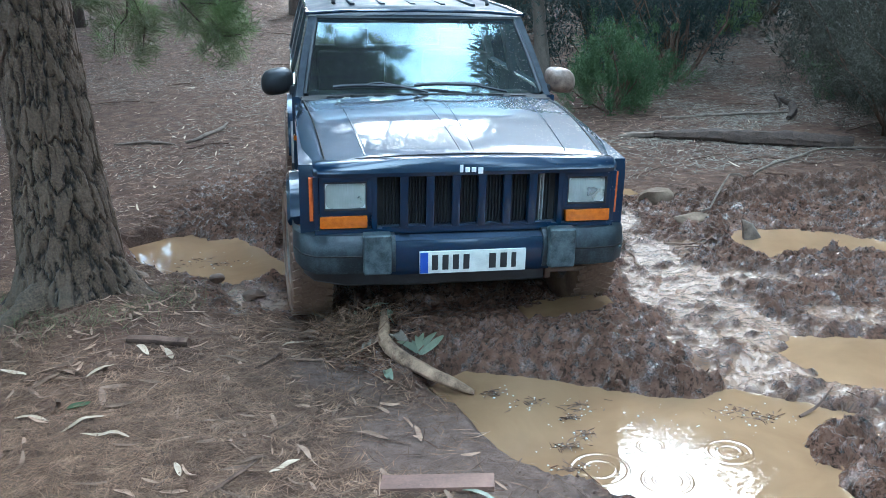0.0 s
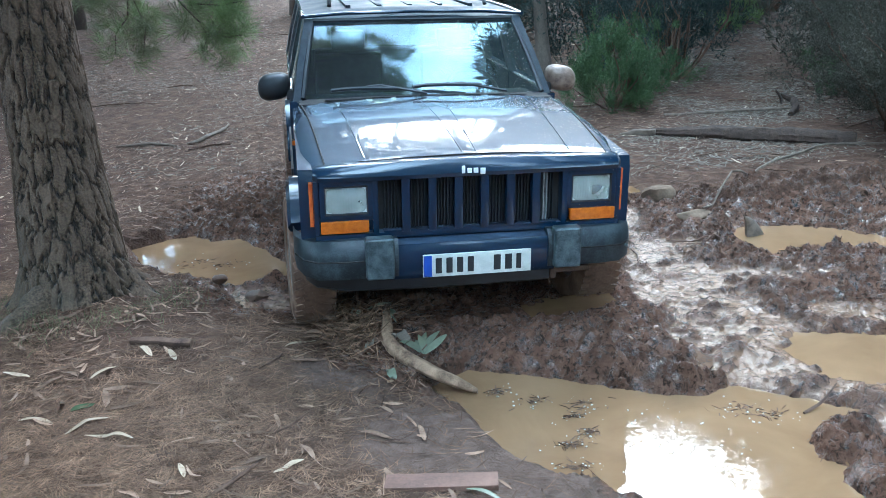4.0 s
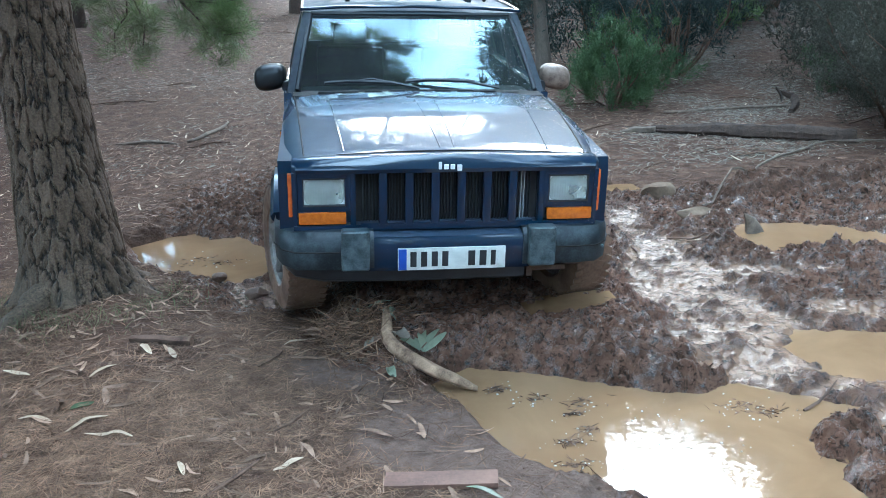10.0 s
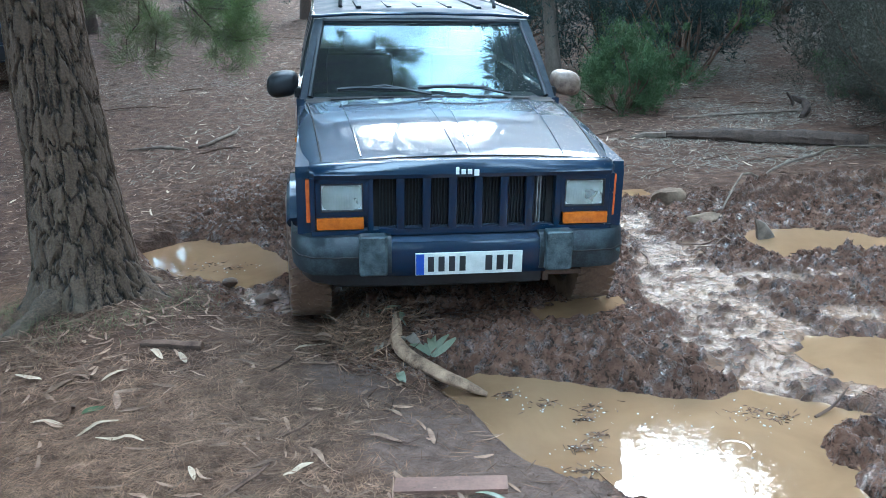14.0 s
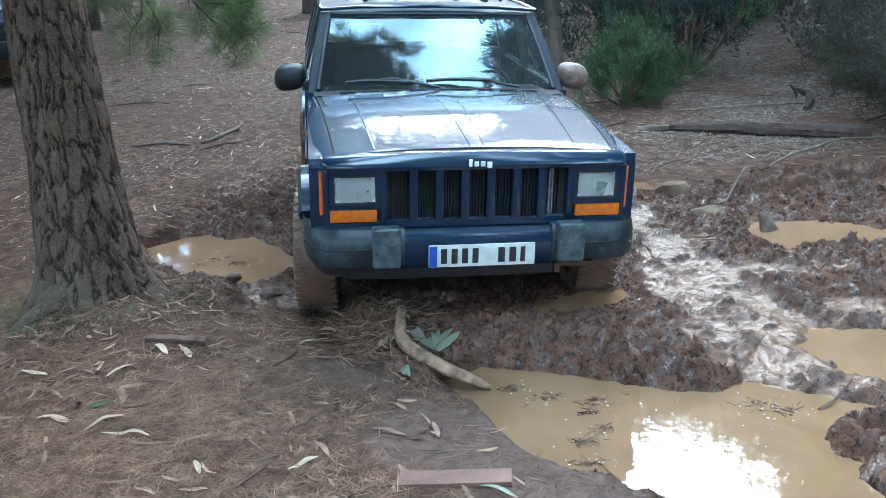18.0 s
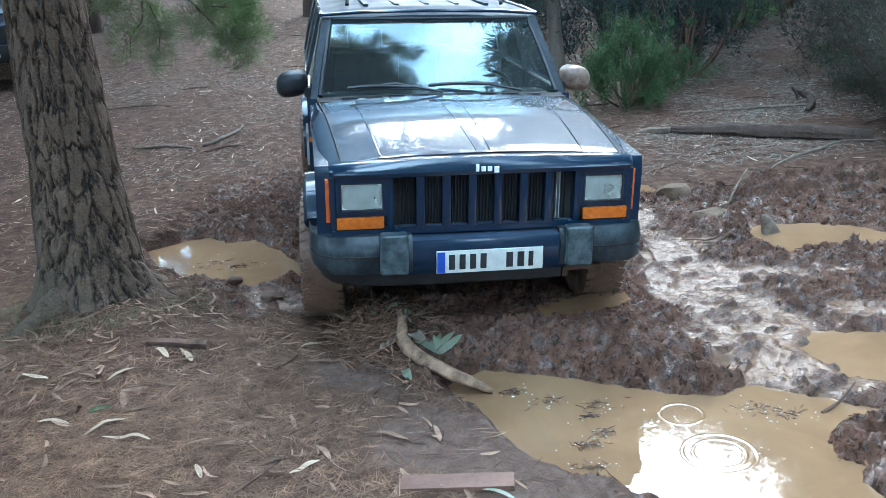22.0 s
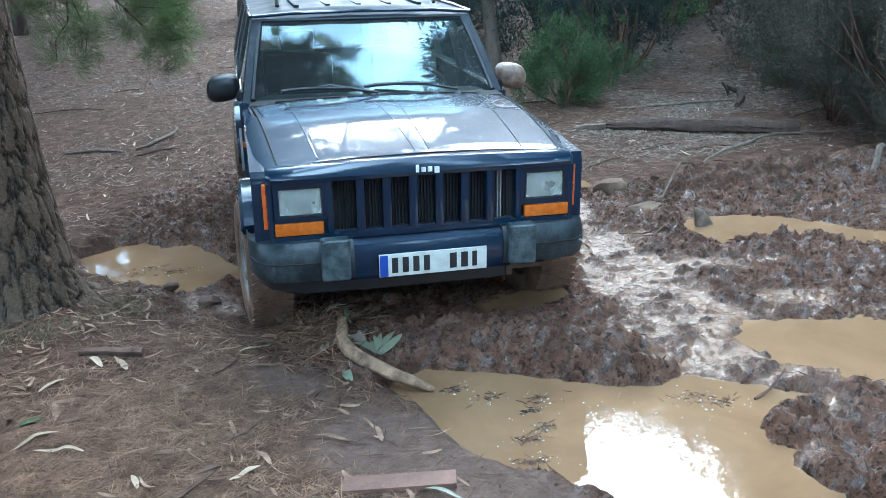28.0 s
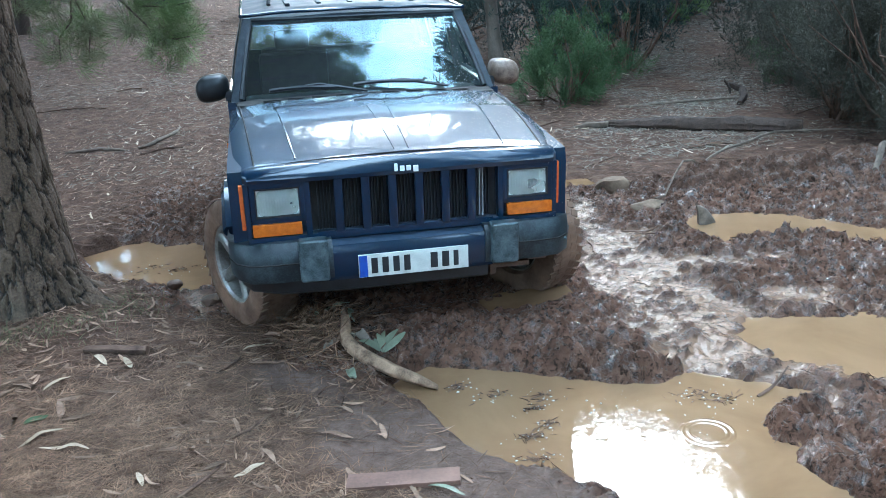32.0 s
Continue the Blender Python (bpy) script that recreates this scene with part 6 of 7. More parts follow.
rng_s = random.Random(31)
for k in range(26):
    x, y, a, L = rng_s.uniform(-6.5, 0.0) if k < 16 else rng_s.uniform(1.8, 6.0), rng_s.uniform(2.8, 12.0) if k < 16 else rng_s.uniform(2.4, 6.5), rng_s.uniform(-40, 40), rng_s.uniform(0.3, 0.9)
    c, s = math.cos(radians(a)) * L / 2, math.sin(radians(a)) * L / 2
    lying("twig", "dry grey-brown stick lying among the litter", [(x - c, y - s, 0.004), (x + 0.03, y + 0.04, 0.012), (x + c, y + s, 0.004)], [0.006, 0.010, 0.005], TWIG, "twig", 6, 200 + k, 0.15, "fallen twigs", 0.1)

# reddish board on the bank
bm = box(bmesh.new(), -0.205, 0.205, -0.045, 0.045, 0.0, 0.026, bevel=0.004)
part_z = gz(-0.315, -1.88)
thing("wooden_board", "short wet reddish wooden board pressed into the bank", "board", at=pose(-0.315, -1.885, part_z - 0.008, 0, 0, -11), data=mesh_of(bm, "wooden_board", BOARD_WOOD))


def rock(name, label, x, y, sx, sy, sz, mat, seed, turn=0, sink=0.3):
    rng = np.random.default_rng(seed)
    bm = bmesh.new()
    bmesh.ops.create_icosphere(bm, subdivisions=3, radius=1.0)
    # flat facets cut by random planes, then a little wear
    cuts = [(Vector(rng.normal(0, 1, 3)).normalized(), rng.uniform(0.55, 0.85)) for _ in range(11)]
    for v in bm.verts:
        p = v.co.copy()
        for d, h in cuts:
            o = p.dot(d) - h
            if o > 0:
                p -= d * o
        p *= 1 + 0.12 * noise.noise(p * 4.1 + Vector((seed, 0, 0)))
        v.co = Vector((p.x * sx, p.y * sy, p.z * sz)) * 1.25
    thing(name, label, "stone", at=pose(x, y, gz(x, y) + sz * (1 - 2 * sink), 0, 0, turn), data=mesh_of(bm, name, mat))


rock("stone", "muddy tan block of stone in the mud", 1.93, 1.62, 0.12, 0.10, 0.07, STONE, 1, 20, 0.55)
rock("stone", "muddy stone slab at the hollow's edge", 2.0, 1.05, 0.12, 0.08, 0.04, STONE, 2, -10, 0.62)
bm = bmesh.new()
loft(bm, [[(x + dx + w * c, 0.035 * d * w / 0.07, z) for c, d in ((-1, -0.4), (-0.3, -1), (0.6, -0.8), (1, 0.2), (0.4, 1), (-0.7, 0.8))]
          for x, dx, w, z in ((0.03, 0.0, 0.105, -0.05), (0.015, 0.0, 0.092, 0.025), (-0.015, 0.0, 0.068, 0.095), (-0.045, 0.0, 0.044, 0.155), (-0.07, 0.0, 0.026, 0.185), (-0.09, 0.0, 0.008, 0.20))])
bmesh.ops.subdivide_edges(bm, edges=list(bm.edges), cuts=1, use_grid_fill=True)
for v in bm.verts:
    v.co += 0.007 * Vector((noise.noise(v.co * 34), noise.noise(v.co * 34 + Vector((5, 0, 0))), noise.noise(v.co * 25)))
bmesh.ops.recalc_face_normals(bm, faces=bm.faces)
thing("broken_stake", "grey splintered wedge of wood standing in the puddle", "wood", at=pose(2.20, 0.60, gz(2.20, 0.60), 0, 0, 15), data=mesh_of(bm, "broken_stake", GREY_WOOD))
rock("stone", "dark wet lump at the puddle's rim", -1.10, 0.36, 0.07, 0.05, 0.035, CLOD, 4, 0)
rock("stone", "dark wet lump at the puddle's rim", -1.33, 0.66, 0.05, 0.04, 0.03, CLOD, 5, 40)


# ---- single leaves that lie plainly in view ----
def ground_leaf(name, label, x, y, turn, length, width, mat, seed, bend=0.2, lift=0.006, category="leaf", group="bleached leaves"):
    rng = np.random.default_rng(seed)
    bm = bmesh.new()
    n, L = 10, []
    z0 = gz(x, y)
    c, s = math.cos(radians(turn)), math.sin(radians(turn))
    cup = rng.uniform(0.1, 0.35)
    for k in range(n + 1):
        t = k / n - 0.5
        w = width * max(0.08, math.sin(math.pi * (0.04 + 0.92 * k / n)) ** 0.8) / 2
        row = []
        for q in (-1, 0, 1):
            u, v = length * t, bend * length * (0.25 - t * t) + q * w
            wx, wy = x + c * u - s * v, y + s * u + c * v
            row.append(bm.verts.new((c * u - s * v, s * u + c * v, gz(wx, wy) - z0 + lift + cup * w * abs(q) + 0.03 * length * (1 + math.sin(6 * t + seed)))))
        L.append(row)
    for a, b in zip(L, L[1:]):
        for q in (0, 1):
            bm.faces.new((a[q], b[q], b[q + 1], a[q + 1]))
    low = bmesh.ops.extrude_face_region(bm, geom=list(bm.faces))
    for e in low["geom"]:
        if isinstance(e, bmesh.types.BMVert):
            e.co.z += 0.0015
    return thing(name, label, category, group, at=pose(x, y, z0), data=mesh_of(bm, name, mat))


BIG_LEAVES = [(-1.56, -1.39, -15, 0.20), (-1.67, -1.27, 38, 0.18), (-1.89, -1.19, -24, 0.17), (-1.64, -1.06, -77, 0.16), (-1.55, -1.14, 18, 0.13), (-2.10, -0.72, -30, 0.16), (-1.93, -0.85, 45, 0.16), (-1.86, -0.77, -42, 0.13), (-1.70, -0.80, 48, 0.15), (-1.55, -0.59, -58, 0.14), (-1.42, -0.65, -67, 0.12), (-1.46, -0.95, -20, 0.12),
              (-0.86, -1.69, 39, 0.14), (-0.99, -1.64, 20, 0.13), (-1.25, -1.67, -72, 0.10), (-0.52, -1.50, -32, 0.14), (-0.34, -1.52, -86, 0.13), (-0.75, -0.79, -5, 0.22), (-1.24, -1.83, -7, 0.10), (-1.41, -1.81, -36, 0.10), (-0.79, -1.59, -66, 0.13), (-1.12, -0.73, -27, 0.18), (-0.82, -0.57, 20, 0.16)]
for k, (x, y, a, L) in enumerate(BIG_LEAVES):
    pale = k in (0, 1, 2, 5, 8, 9, 10, 12, 14, 22)
    ground_leaf("fallen_leaf", "bleached narrow leaf lying on pine needles" if pale else "dry brown narrow leaf lying on pine needles", x, y, a, L, 0.030 if k in (3, 9, 10) else 0.023, PALE_LEAF if pale else DRY_LEAF, k, 0.25 if k in (0, 1) else 0.12)
ground_leaf("fallen_leaf", "fresh grey-green leaf beside the board", -0.18, -2.0, -42, 0.15, 0.02, GREEN_LEAF, 90, 0.2, 0.012)
ground_leaf("fallen_leaf", "fresh green leaf pressed into the needles", -1.72, -1.12, 30, 0.10, 0.05, SHRUB_GREEN, 91, 0.1)


rng_h = random.Random(17)
for k in range(16):
    x, y = -0.52 + rng_h.gauss(0, 0.13), -0.50 + rng_h.gauss(0, 0.12)
    ground_leaf("fallen_leaf", "curled dry leaf on the heap of stalks", x, y, rng_h.uniform(0, 360), rng_h.uniform(0.07, 0.15), rng_h.uniform(0.018, 0.034), (DRY_LEAF, DRY_LEAF, GREY_LEAF, GREEN_LEAF)[k % 4], 120 + k, rng_h.uniform(-0.3, 0.3), rng_h.uniform(0.02, 0.06), group="leaves on the heap")


def sprig(x, y, seed):
    """A torn-off sprig of broad grey-green leaves."""
    rng = np.random.default_rng(seed)
    ob = thing("leafy_sprig", "torn sprig of curved grey-green leaves by the branch", "sprig", at=pose(x, y, gz(x, y)))
    part("stalk", tube(bmesh.new(), [(-0.02, 0.02, 0.0), (0.0, 0.0, 0.03), (0.02, 0.0, 0.05)], 0.003, 5), TWIG, ob)
    for k, (a, e, L) in enumerate(((150, 55, 0.16), (100, 65, 0.15), (75, 70, 0.14), (50, 60, 0.17), (15, 35, 0.17), (125, 40, 0.13))):
        bm = bmesh.new()
        rows = []
        d = Vector((math.cos(radians(a)) * math.cos(radians(e)), math.sin(radians(a)) * math.cos(radians(e)) * 0.6, math.sin(radians(e))))
        s = d.cross(Vector((0, -1, 0.3))).normalized()
        for j in range(9):
            t = j / 8
            w = 0.017 * math.sin(math.pi * (0.05 + 0.9 * t)) ** 0.8
            c = d * L * t + Vector((0, -0.03, -0.03)) * t * t + s * 0.03 * t * t * (1 if k % 2 else -1)
            rows.append([bm.verts.new(c - s * w), bm.verts.new(c + Vector((0, 0.003, 0.002))), bm.verts.new(c + s * w)])
        for p, q in zip(rows, rows[1:]):
            for i in (0, 1):
                bm.faces.new((p[i], q[i], q[i + 1], p[i + 1]))
        part("leaf", bm, GREEN_LEAF, ob)


sprig(-0.235, -0.80, 1)
ground_leaf("fallen_leaf", "fresh grey-green leaf by the bent branch", -0.41, -1.0, -72, 0.10, 0.036, GREEN_LEAF, 92, 0.1, 0.02)


# ---- the car parked beyond the pine ----
def parked_car():
    x, y = -5.45, 8.7
    ob = thing("parked_car", "dark parked off-road car with pale headlights beyond the pine", "car", at=pose(x, y, gz(x, y), 0, 0, 24))
    bm = bmesh.new()
    sec = lambda yy, h, w: [(-w, yy, 0.42), (-w, yy, h - 0.08), (-w + 0.08, yy, h), (w - 0.08, yy, h), (w, yy, h - 0.08), (w, yy, 0.42)]
    loft(bm, [sec(0.0, 0.93, 0.80), sec(0.1, 1.0, 0.84), sec(1.1, 1.08, 0.86), sec(3.9, 1.08, 0.86), sec(4.0, 1.0, 0.82)])
    part("body", bm, PAINT2, ob)
    bm = bmesh.new()
    sec = lambda yy, z0, z1, w0, w1: [(-w0, yy, z0), (-w1, yy, z1), (w1, yy, z1), (w0, yy, z0)]
    loft(bm, [sec(1.05, 1.05, 1.08, 0.80, 0.79), sec(1.6, 1.05, 1.68, 0.82, 0.66), sec(3.7, 1.05, 1.70, 0.82, 0.66), sec(3.95, 1.05, 1.15, 0.80, 0.76)])
    part("cabin", bm, SIDE_DARK, ob, "dark cabin windows")
    part("bumper", a_box(-0.84, 0.84, -0.16, 0.04, 0.45, 0.66, bevel=0.03), BLACK_PLASTIC, ob)
    part("grille", a_box(-0.42, 0.42, -0.02, 0.04, 0.70, 0.90, bevel=0.01), DARK, ob)
    for s in (-1, 1):
        part("headlight", a_box(s * 0.60 - 0.15, s * 0.60 + 0.15, -0.03, 0.05, 0.72, 0.90, bevel=0.03), LENS, ob, "pale headlight")
        for yy in (0.75, 3.3):
            w = part("wheel", tube(bmesh.new(), [(s * 0.66, yy, 0.34), (s * 0.68, yy, 0.34), (s * 0.84, yy, 0.34), (s * 0.86, yy, 0.34)], [0.30, 0.34, 0.34, 0.30], 28), RUBBER, ob)
            part("hub", tube(bmesh.new(), [(s * 0.84, yy, 0.34), (s * 0.875, yy, 0.34)], [0.2, 0.17], 20), ALLOY, w)
    p = part("number_plate", a_box(-0.26, 0.26, -0.175, -0.16, 0.50, 0.61, bevel=0.003), PLATE_WHITE, ob)
    for k in range(7):
        part("plate_bar", a_box(-0.2 + 0.06 * k, -0.165 + 0.06 * k, -0.179, -0.174, 0.52, 0.59), PLATE_INK, p)


PAINT2 = plain("dark_car_paint", (0.008, 0.014, 0.03), (0.02, 0.03, 0.055), 0.35, 0.3, scale=5, coat=1.0)
SIDE_DARK = plain("dark_car_glass", (0.01, 0.012, 0.014), (0.025, 0.03, 0.034), 0.08, scale=4)
parked_car()


# ---- litter ----
def litter():
    rng = np.random.default_rng(2024)

    def spread(n, x0, x1, y0, y1, keep):
        x, y = rng.uniform(x0, x1, n * 6), rng.uniform(y0, y1, n * 6)
        k = keep(x, y) > rng.random(n * 6)
        return x[k][:n], y[k][:n]

    dry = lambda x, y: np.clip(1 - 1.15 * mud(x, y), 0.0, 1) * step(0.02, 0.08, ground_z(x, y))
    patch = lambda x, y: np.clip(0.55 + 2.2 * fractal(x + 40, y, 0.7, 3), 0.05, 1)
    # brown pine needles, thick in the foreground
    x, y = spread(42000, -3.0, 0.4, -2.5, 1.0, lambda a, b: dry(a, b) * patch(a, b) * np.clip(1 - 0.93 * bare(a, b), 0, 1))
    n = len(x)
    v, f = flat_blades(rng, x, y, rng.uniform(0, 6.3, n), rng.uniform(0.05, 0.14, n), rng.uniform(0.0016, 0.0031, n), rng.uniform(0.001, 0.010, n), 0.14, 0.10, 2)
    stuff("pine_needle_litter", "thick brown carpet of fallen pine needles", "litter", (v, f), NEEDLE)
    x, y = spread(7000, -3.0, 0.5, -2.5, 3.0, lambda a, b: dry(a, b) * (1 - 0.75 * bare(a, b)))
    n = len(x)
    stuff("bark_crumbs", "dark crumbs of bark and broken twigs", "litter", flat_blades(rng, x, y, rng.uniform(0, 6.3, n), rng.uniform(0.02, 0.12, n), rng.uniform(0.003, 0.008, n), rng.uniform(0.001, 0.006, n), 0.1, 0.1, 3), TWIG)
    # dry leaves and bark flakes among them
    x, y = spread(950, -3.0, 0.3, -2.9, 2.2, lambda a, b: dry(a, b) * patch(a + 9, b) * (1 - 0.8 * bare(a, b)))
    n = len(x)
    stuff("leaf_litter", "scattered dry brown leaves and bark flakes", "litter", flat_blades(rng, x, y, rng.uniform(0, 6.3, n), rng.uniform(0.03, 0.13, n), rng.uniform(0.006, 0.02, n), rng.uniform(0.003, 0.014, n)), DRY_LEAF)
    # the slope behind, strewn with bleached leaves and bark ribbons
    x, y = spread(26000, -9.0, 4.0, 2.0, 19.0, lambda a, b: dry(a, b) * np.clip(0.25 + 1.9 * fractal(a, b + 7, 0.45, 3) + 0.3 * step(5, 8, b), 0.06, 1))
    n = len(x)
    stuff("slope_litter", "pale bark ribbons and leaves strewn over the slope", "litter", flat_blades(rng, x, y, rng.uniform(0, 6.3, n), rng.uniform(0.03, 0.15, n) * rng.uniform(0.4, 1.2, n), rng.uniform(0.004, 0.012, n), rng.uniform(0.002, 0.010, n)), DRY_LEAF)
    x, y = spread(36000, -9.0, 2.5, 3.6, 19.0, lambda a, b: dry(a, b) * np.clip(0.30 + 2.2 * fractal(a + 60, b + 7, 0.6, 3) + 0.25 * step(6, 10, b), 0.05, 1))
    n = len(x)
    stuff("grey_slope_litter", "grey weathered leaves and bark strips over the slope", "litter", flat_blades(rng, x, y, rng.uniform(0, 6.3, n), rng.uniform(0.03, 0.14, n) * rng.uniform(0.4, 1.2, n), rng.uniform(0.004, 0.013, n), rng.uniform(0.002, 0.010, n), seg=3), GREY_LEAF)
    x, y = spread(46000, 1.4, 11.0, 2.2, 16.0, lambda a, b: dry(a, b) * (0.35 + 0.65 * np.exp(-((a - (2.6 + 0.52 * (b - 2.0))) / 1.2) ** 2)) * step(2.0, 5.0, b + 0.3 * a) * np.clip(0.35 + 2.4 * fractal(a, b, 0.9, 3), 0.04, 1))
    n = len(x)
    stuff("track_litter", "grey-white bark and leaf litter along the track", "litter", flat_blades(rng, x, y, rng.uniform(0, 6.3, n), rng.uniform(0.03, 0.11, n), rng.uniform(0.004, 0.013, n), rng.uniform(0.002, 0.014, n)), GREY_LEAF)
    x, y = spread(20000, -8.0, 10.0, 1.6, 16.0, lambda a, b: dry(a, b) * np.clip(0.4 + 2.0 * fractal(a + 3, b, 1.1, 3), 0.04, 1))
    n = len(x)
    stuff("brown_litter", "dark brown leaves and bark over the forest floor", "litter", flat_blades(rng, x, y, rng.uniform(0, 6.3, n), rng.uniform(0.04, 0.2, n), rng.uniform(0.006, 0.016, n), rng.uniform(0.003, 0.02, n)), TWIG)
    x, y = spread(1100, -9.0, 11.0, 2.0, 17.0, lambda a, b: dry(a, b))
    n = len(x)
    stuff("bleached_litter", "bleached leaves scattered over the forest floor", "litter", flat_blades(rng, x, y, rng.uniform(0, 6.3, n), rng.uniform(0.05, 0.14, n), rng.uniform(0.009, 0.02, n), rng.uniform(0.004, 0.02, n)), PALE_LEAF)
    # sodden twigs and shreds trodden into the mud
    x, y = spread(9000, -2.3, 4.2, -2.6, 4.2, lambda a, b: mud(a, b) * step(0.01, 0.04, ground_z(a, b)) * (1 - 0.8 * slick(a, b)) * patch(a, b + 20))
    n = len(x)
    stuff("mud_shreds", "sodden dark twigs and shreds trodden into the mud", "litter", flat_blades(rng, x, y, rng.uniform(0, 6.3, n), rng.uniform(0.02, 0.08, n), rng.uniform(0.002, 0.007, n), rng.uniform(0.0, 0.004, n), 0.15, 0.04, 3), CLOD)
    # crumbs of mud, torn up and strewn over the churned ground
    x, y = spread(6000, -2.2, 4.0, -2.6, 3.6, lambda a, b: mud(a, b) * step(0.0, 0.04, ground_z(a, b)) * step(0.35, 0.05, slick(a, b)) * patch(a + 3, b + 33))
    n = len(x)
    iv = np.array([(1, 0, 0), (-1, 0, 0), (0, 1, 0), (0, -1, 0), (0, 0, 1), (0, 0, -1)], float)
    bf = np.array([(0, 2, 4), (2, 1, 4), (1, 3, 4), (3, 0, 4), (2, 0, 5), (1, 2, 5), (3, 1, 5), (0, 3, 5)])
    s = 0.002 + 0.009 * rng.random(n) ** 3
    a = rng.uniform(0, 6.3, n)
    V = iv[None] * (s[:, None, None] * rng.uniform(0.6, 1.7, (n, 1, 3))) * rng.uniform(0.6, 1.4, (n, 6, 1))
    V = np.stack([V[..., 0] * np.cos(a)[:, None] - V[..., 1] * np.sin(a)[:, None], V[..., 0] * np.sin(a)[:, None] + V[..., 1] * np.cos(a)[:, None], V[..., 2] + 0.3 * V[..., 0]], -1)
    V = V + np.stack([x, y, ground_z(x, y) + s * 0.2], -1)[:, None]
    F = bf[None] + (np.arange(n) * 6)[:, None, None]
    thing("mud_crumbs", "small wet crumbs of churned brown mud", "mud", kind="stuff", data=from_arrays("mud_crumbs", V.reshape(-1, 3), F.reshape(-1, 3), CLOD))
    # flotsam on the near puddle
    cs = [(0.19, -1.23, 0.045), (0.40, -1.32, 0.05), (0.33, -1.40, 0.025), (0.25, -1.62, 0.03), (0.06, -1.10, 0.03), (0.22, -1.78, 0.035), (1.02, -1.52, 0.05), (1.12, -1.60, 0.04), (0.34, -1.55, 0.025), (-1.55, 1.3, 0.12), (-1.35, 1.2, 0.08)]
    X = np.concatenate([rng.normal(c[0], c[2] * 0.8, 44) for c in cs])
    Y = np.concatenate([rng.normal(c[1], c[2] * 0.4, 44) for c in cs])
    n = len(X)
    b = np.stack([X, Y, np.full(n, 0.003) + rng.uniform(0, 0.004, n)], -1)
    a = rng.uniform(0, 6.3, n)
    w = np.stack([np.cos(a), np.sin(a), rng.normal(0, 0.04, n)], -1)
    stuff("puddle_flotsam", "dark bits of twig and leaf floating on the puddles", "litter", blades(rng, b, w, rng.uniform(0.012, 0.05, n), rng.uniform(0.002, 0.006, n), 0.04, 4), TWIG)
    # flecks of foam and air bubbles round the flotsam
    X = np.concatenate([rng.normal(c[0], c[2] * 1.3, 16) for c in cs] + [rng.uniform(0.1, 1.1, 70)])
    Y = np.concatenate([rng.normal(c[1], c[2] * 0.8, 16) for c in cs] + [rng.uniform(-1.9, -1.35, 70)])
    k = (shore(X, Y, PUDDLES[0][1]) + wander(X, Y) < -0.03) | (X < -1.0)
    X, Y = X[k], Y[k]
    n = len(X)
    V = iv[None] * (0.0012 + 0.0032 * rng.random(n) ** 2)[:, None, None] * rng.uniform(0.7, 1.5, (n, 1, 3)) * (1.4, 1.4, 0.6)
    V = V + np.stack([X, Y, np.full(n, 0.001)], -1)[:, None]
    F = bf[None] + (np.arange(n) * 6)[:, None, None]
    thing("foam_flecks", "pale flecks of foam floating on the puddles", "foam", kind="stuff", data=from_arrays("foam_flecks", V.reshape(-1, 3), F.reshape(-1, 3), FOAM))
    # fine grass and moss at the pine's foot
    m = 1700
    a = rng.uniform(0, 2 * math.pi, m)
    r = 0.42 + np.abs(rng.normal(0, 0.16, m))
    X, Y = -2.04 + r * np.cos(a), 0.36 + r * np.sin(a) * 1.05
    k = (Y < 0.45)
    X, Y = X[k], Y[k]
    b = np.stack([X, Y, ground_z(X, Y) - 0.005], -1)
    stuff("grass_tufts", "thin green grass at the foot of the pine", "grass", blades(rng, b, rng.normal(0, 0.5, (len(X), 3)) + (0, 0, 0.7), rng.uniform(0.03, 0.09, len(X)), np.full(len(X), 0.0024), 0.3), FADED_NEEDLE)
    # matted dry stalks heaped against the bent branch
    m = 1100
    X, Y = rng.normal(-0.56, 0.11, m), rng.normal(-0.55, 0.13, m)
    b = np.stack([X, Y, ground_z(X, Y) + np.abs(rng.normal(0, 0.035, m))], -1)
    w = rng.normal(0, 1, (m, 3)) * (1, 0.8, 0.35) + (0.5, -0.3, 0)
    stuff("stalk_heap", "matted heap of dry brown stalks and needles", "litter", blades(rng, b, w, rng.uniform(0.06, 0.2, m), rng.uniform(0.002, 0.005, m), 0.4, 4), NEEDLE)


litter()


# ---- rings on the near puddle where drops fall ----
RIPPLES = []


def ripple(x, y, *rings):
    """Low swells round one drop: each ring (radius, from, to) stands above the water for its short while."""
    for radius, since, until in rings:
        n, prof = 72, [(-1.0, -0.0007), (-0.5, 0.0006), (0.0, 0.0017), (0.5, 0.0006), (1.0, -0.0007)]
        wide = 0.010 + 0.03 * radius
        a = 2 * np.pi * np.arange(n) / n
        v = np.stack([np.stack([(radius + u * wide) * np.cos(a), (radius + u * wide) * np.sin(a), np.full(n, h)], -1) for u, h in prof], 1).reshape(-1, 3)
        i, m = np.arange(n)[:, None], len(prof)
        k = np.arange(m - 1)[None, :]
        j = (i + 1) % n
        f = np.stack([i * m + k, j * m + k, j * m + k + 1, i * m + k + 1], -1).reshape(-1, 4)
        ob = thing("ripple", "low ring of water spreading from a drop", "ripple", "ripples on the puddle", at=pose(x, y, -0.008), data=from_arrays("ripple", v, f, WATER, True))
        RIPPLES.append(((x, y, ob), (since, until)))


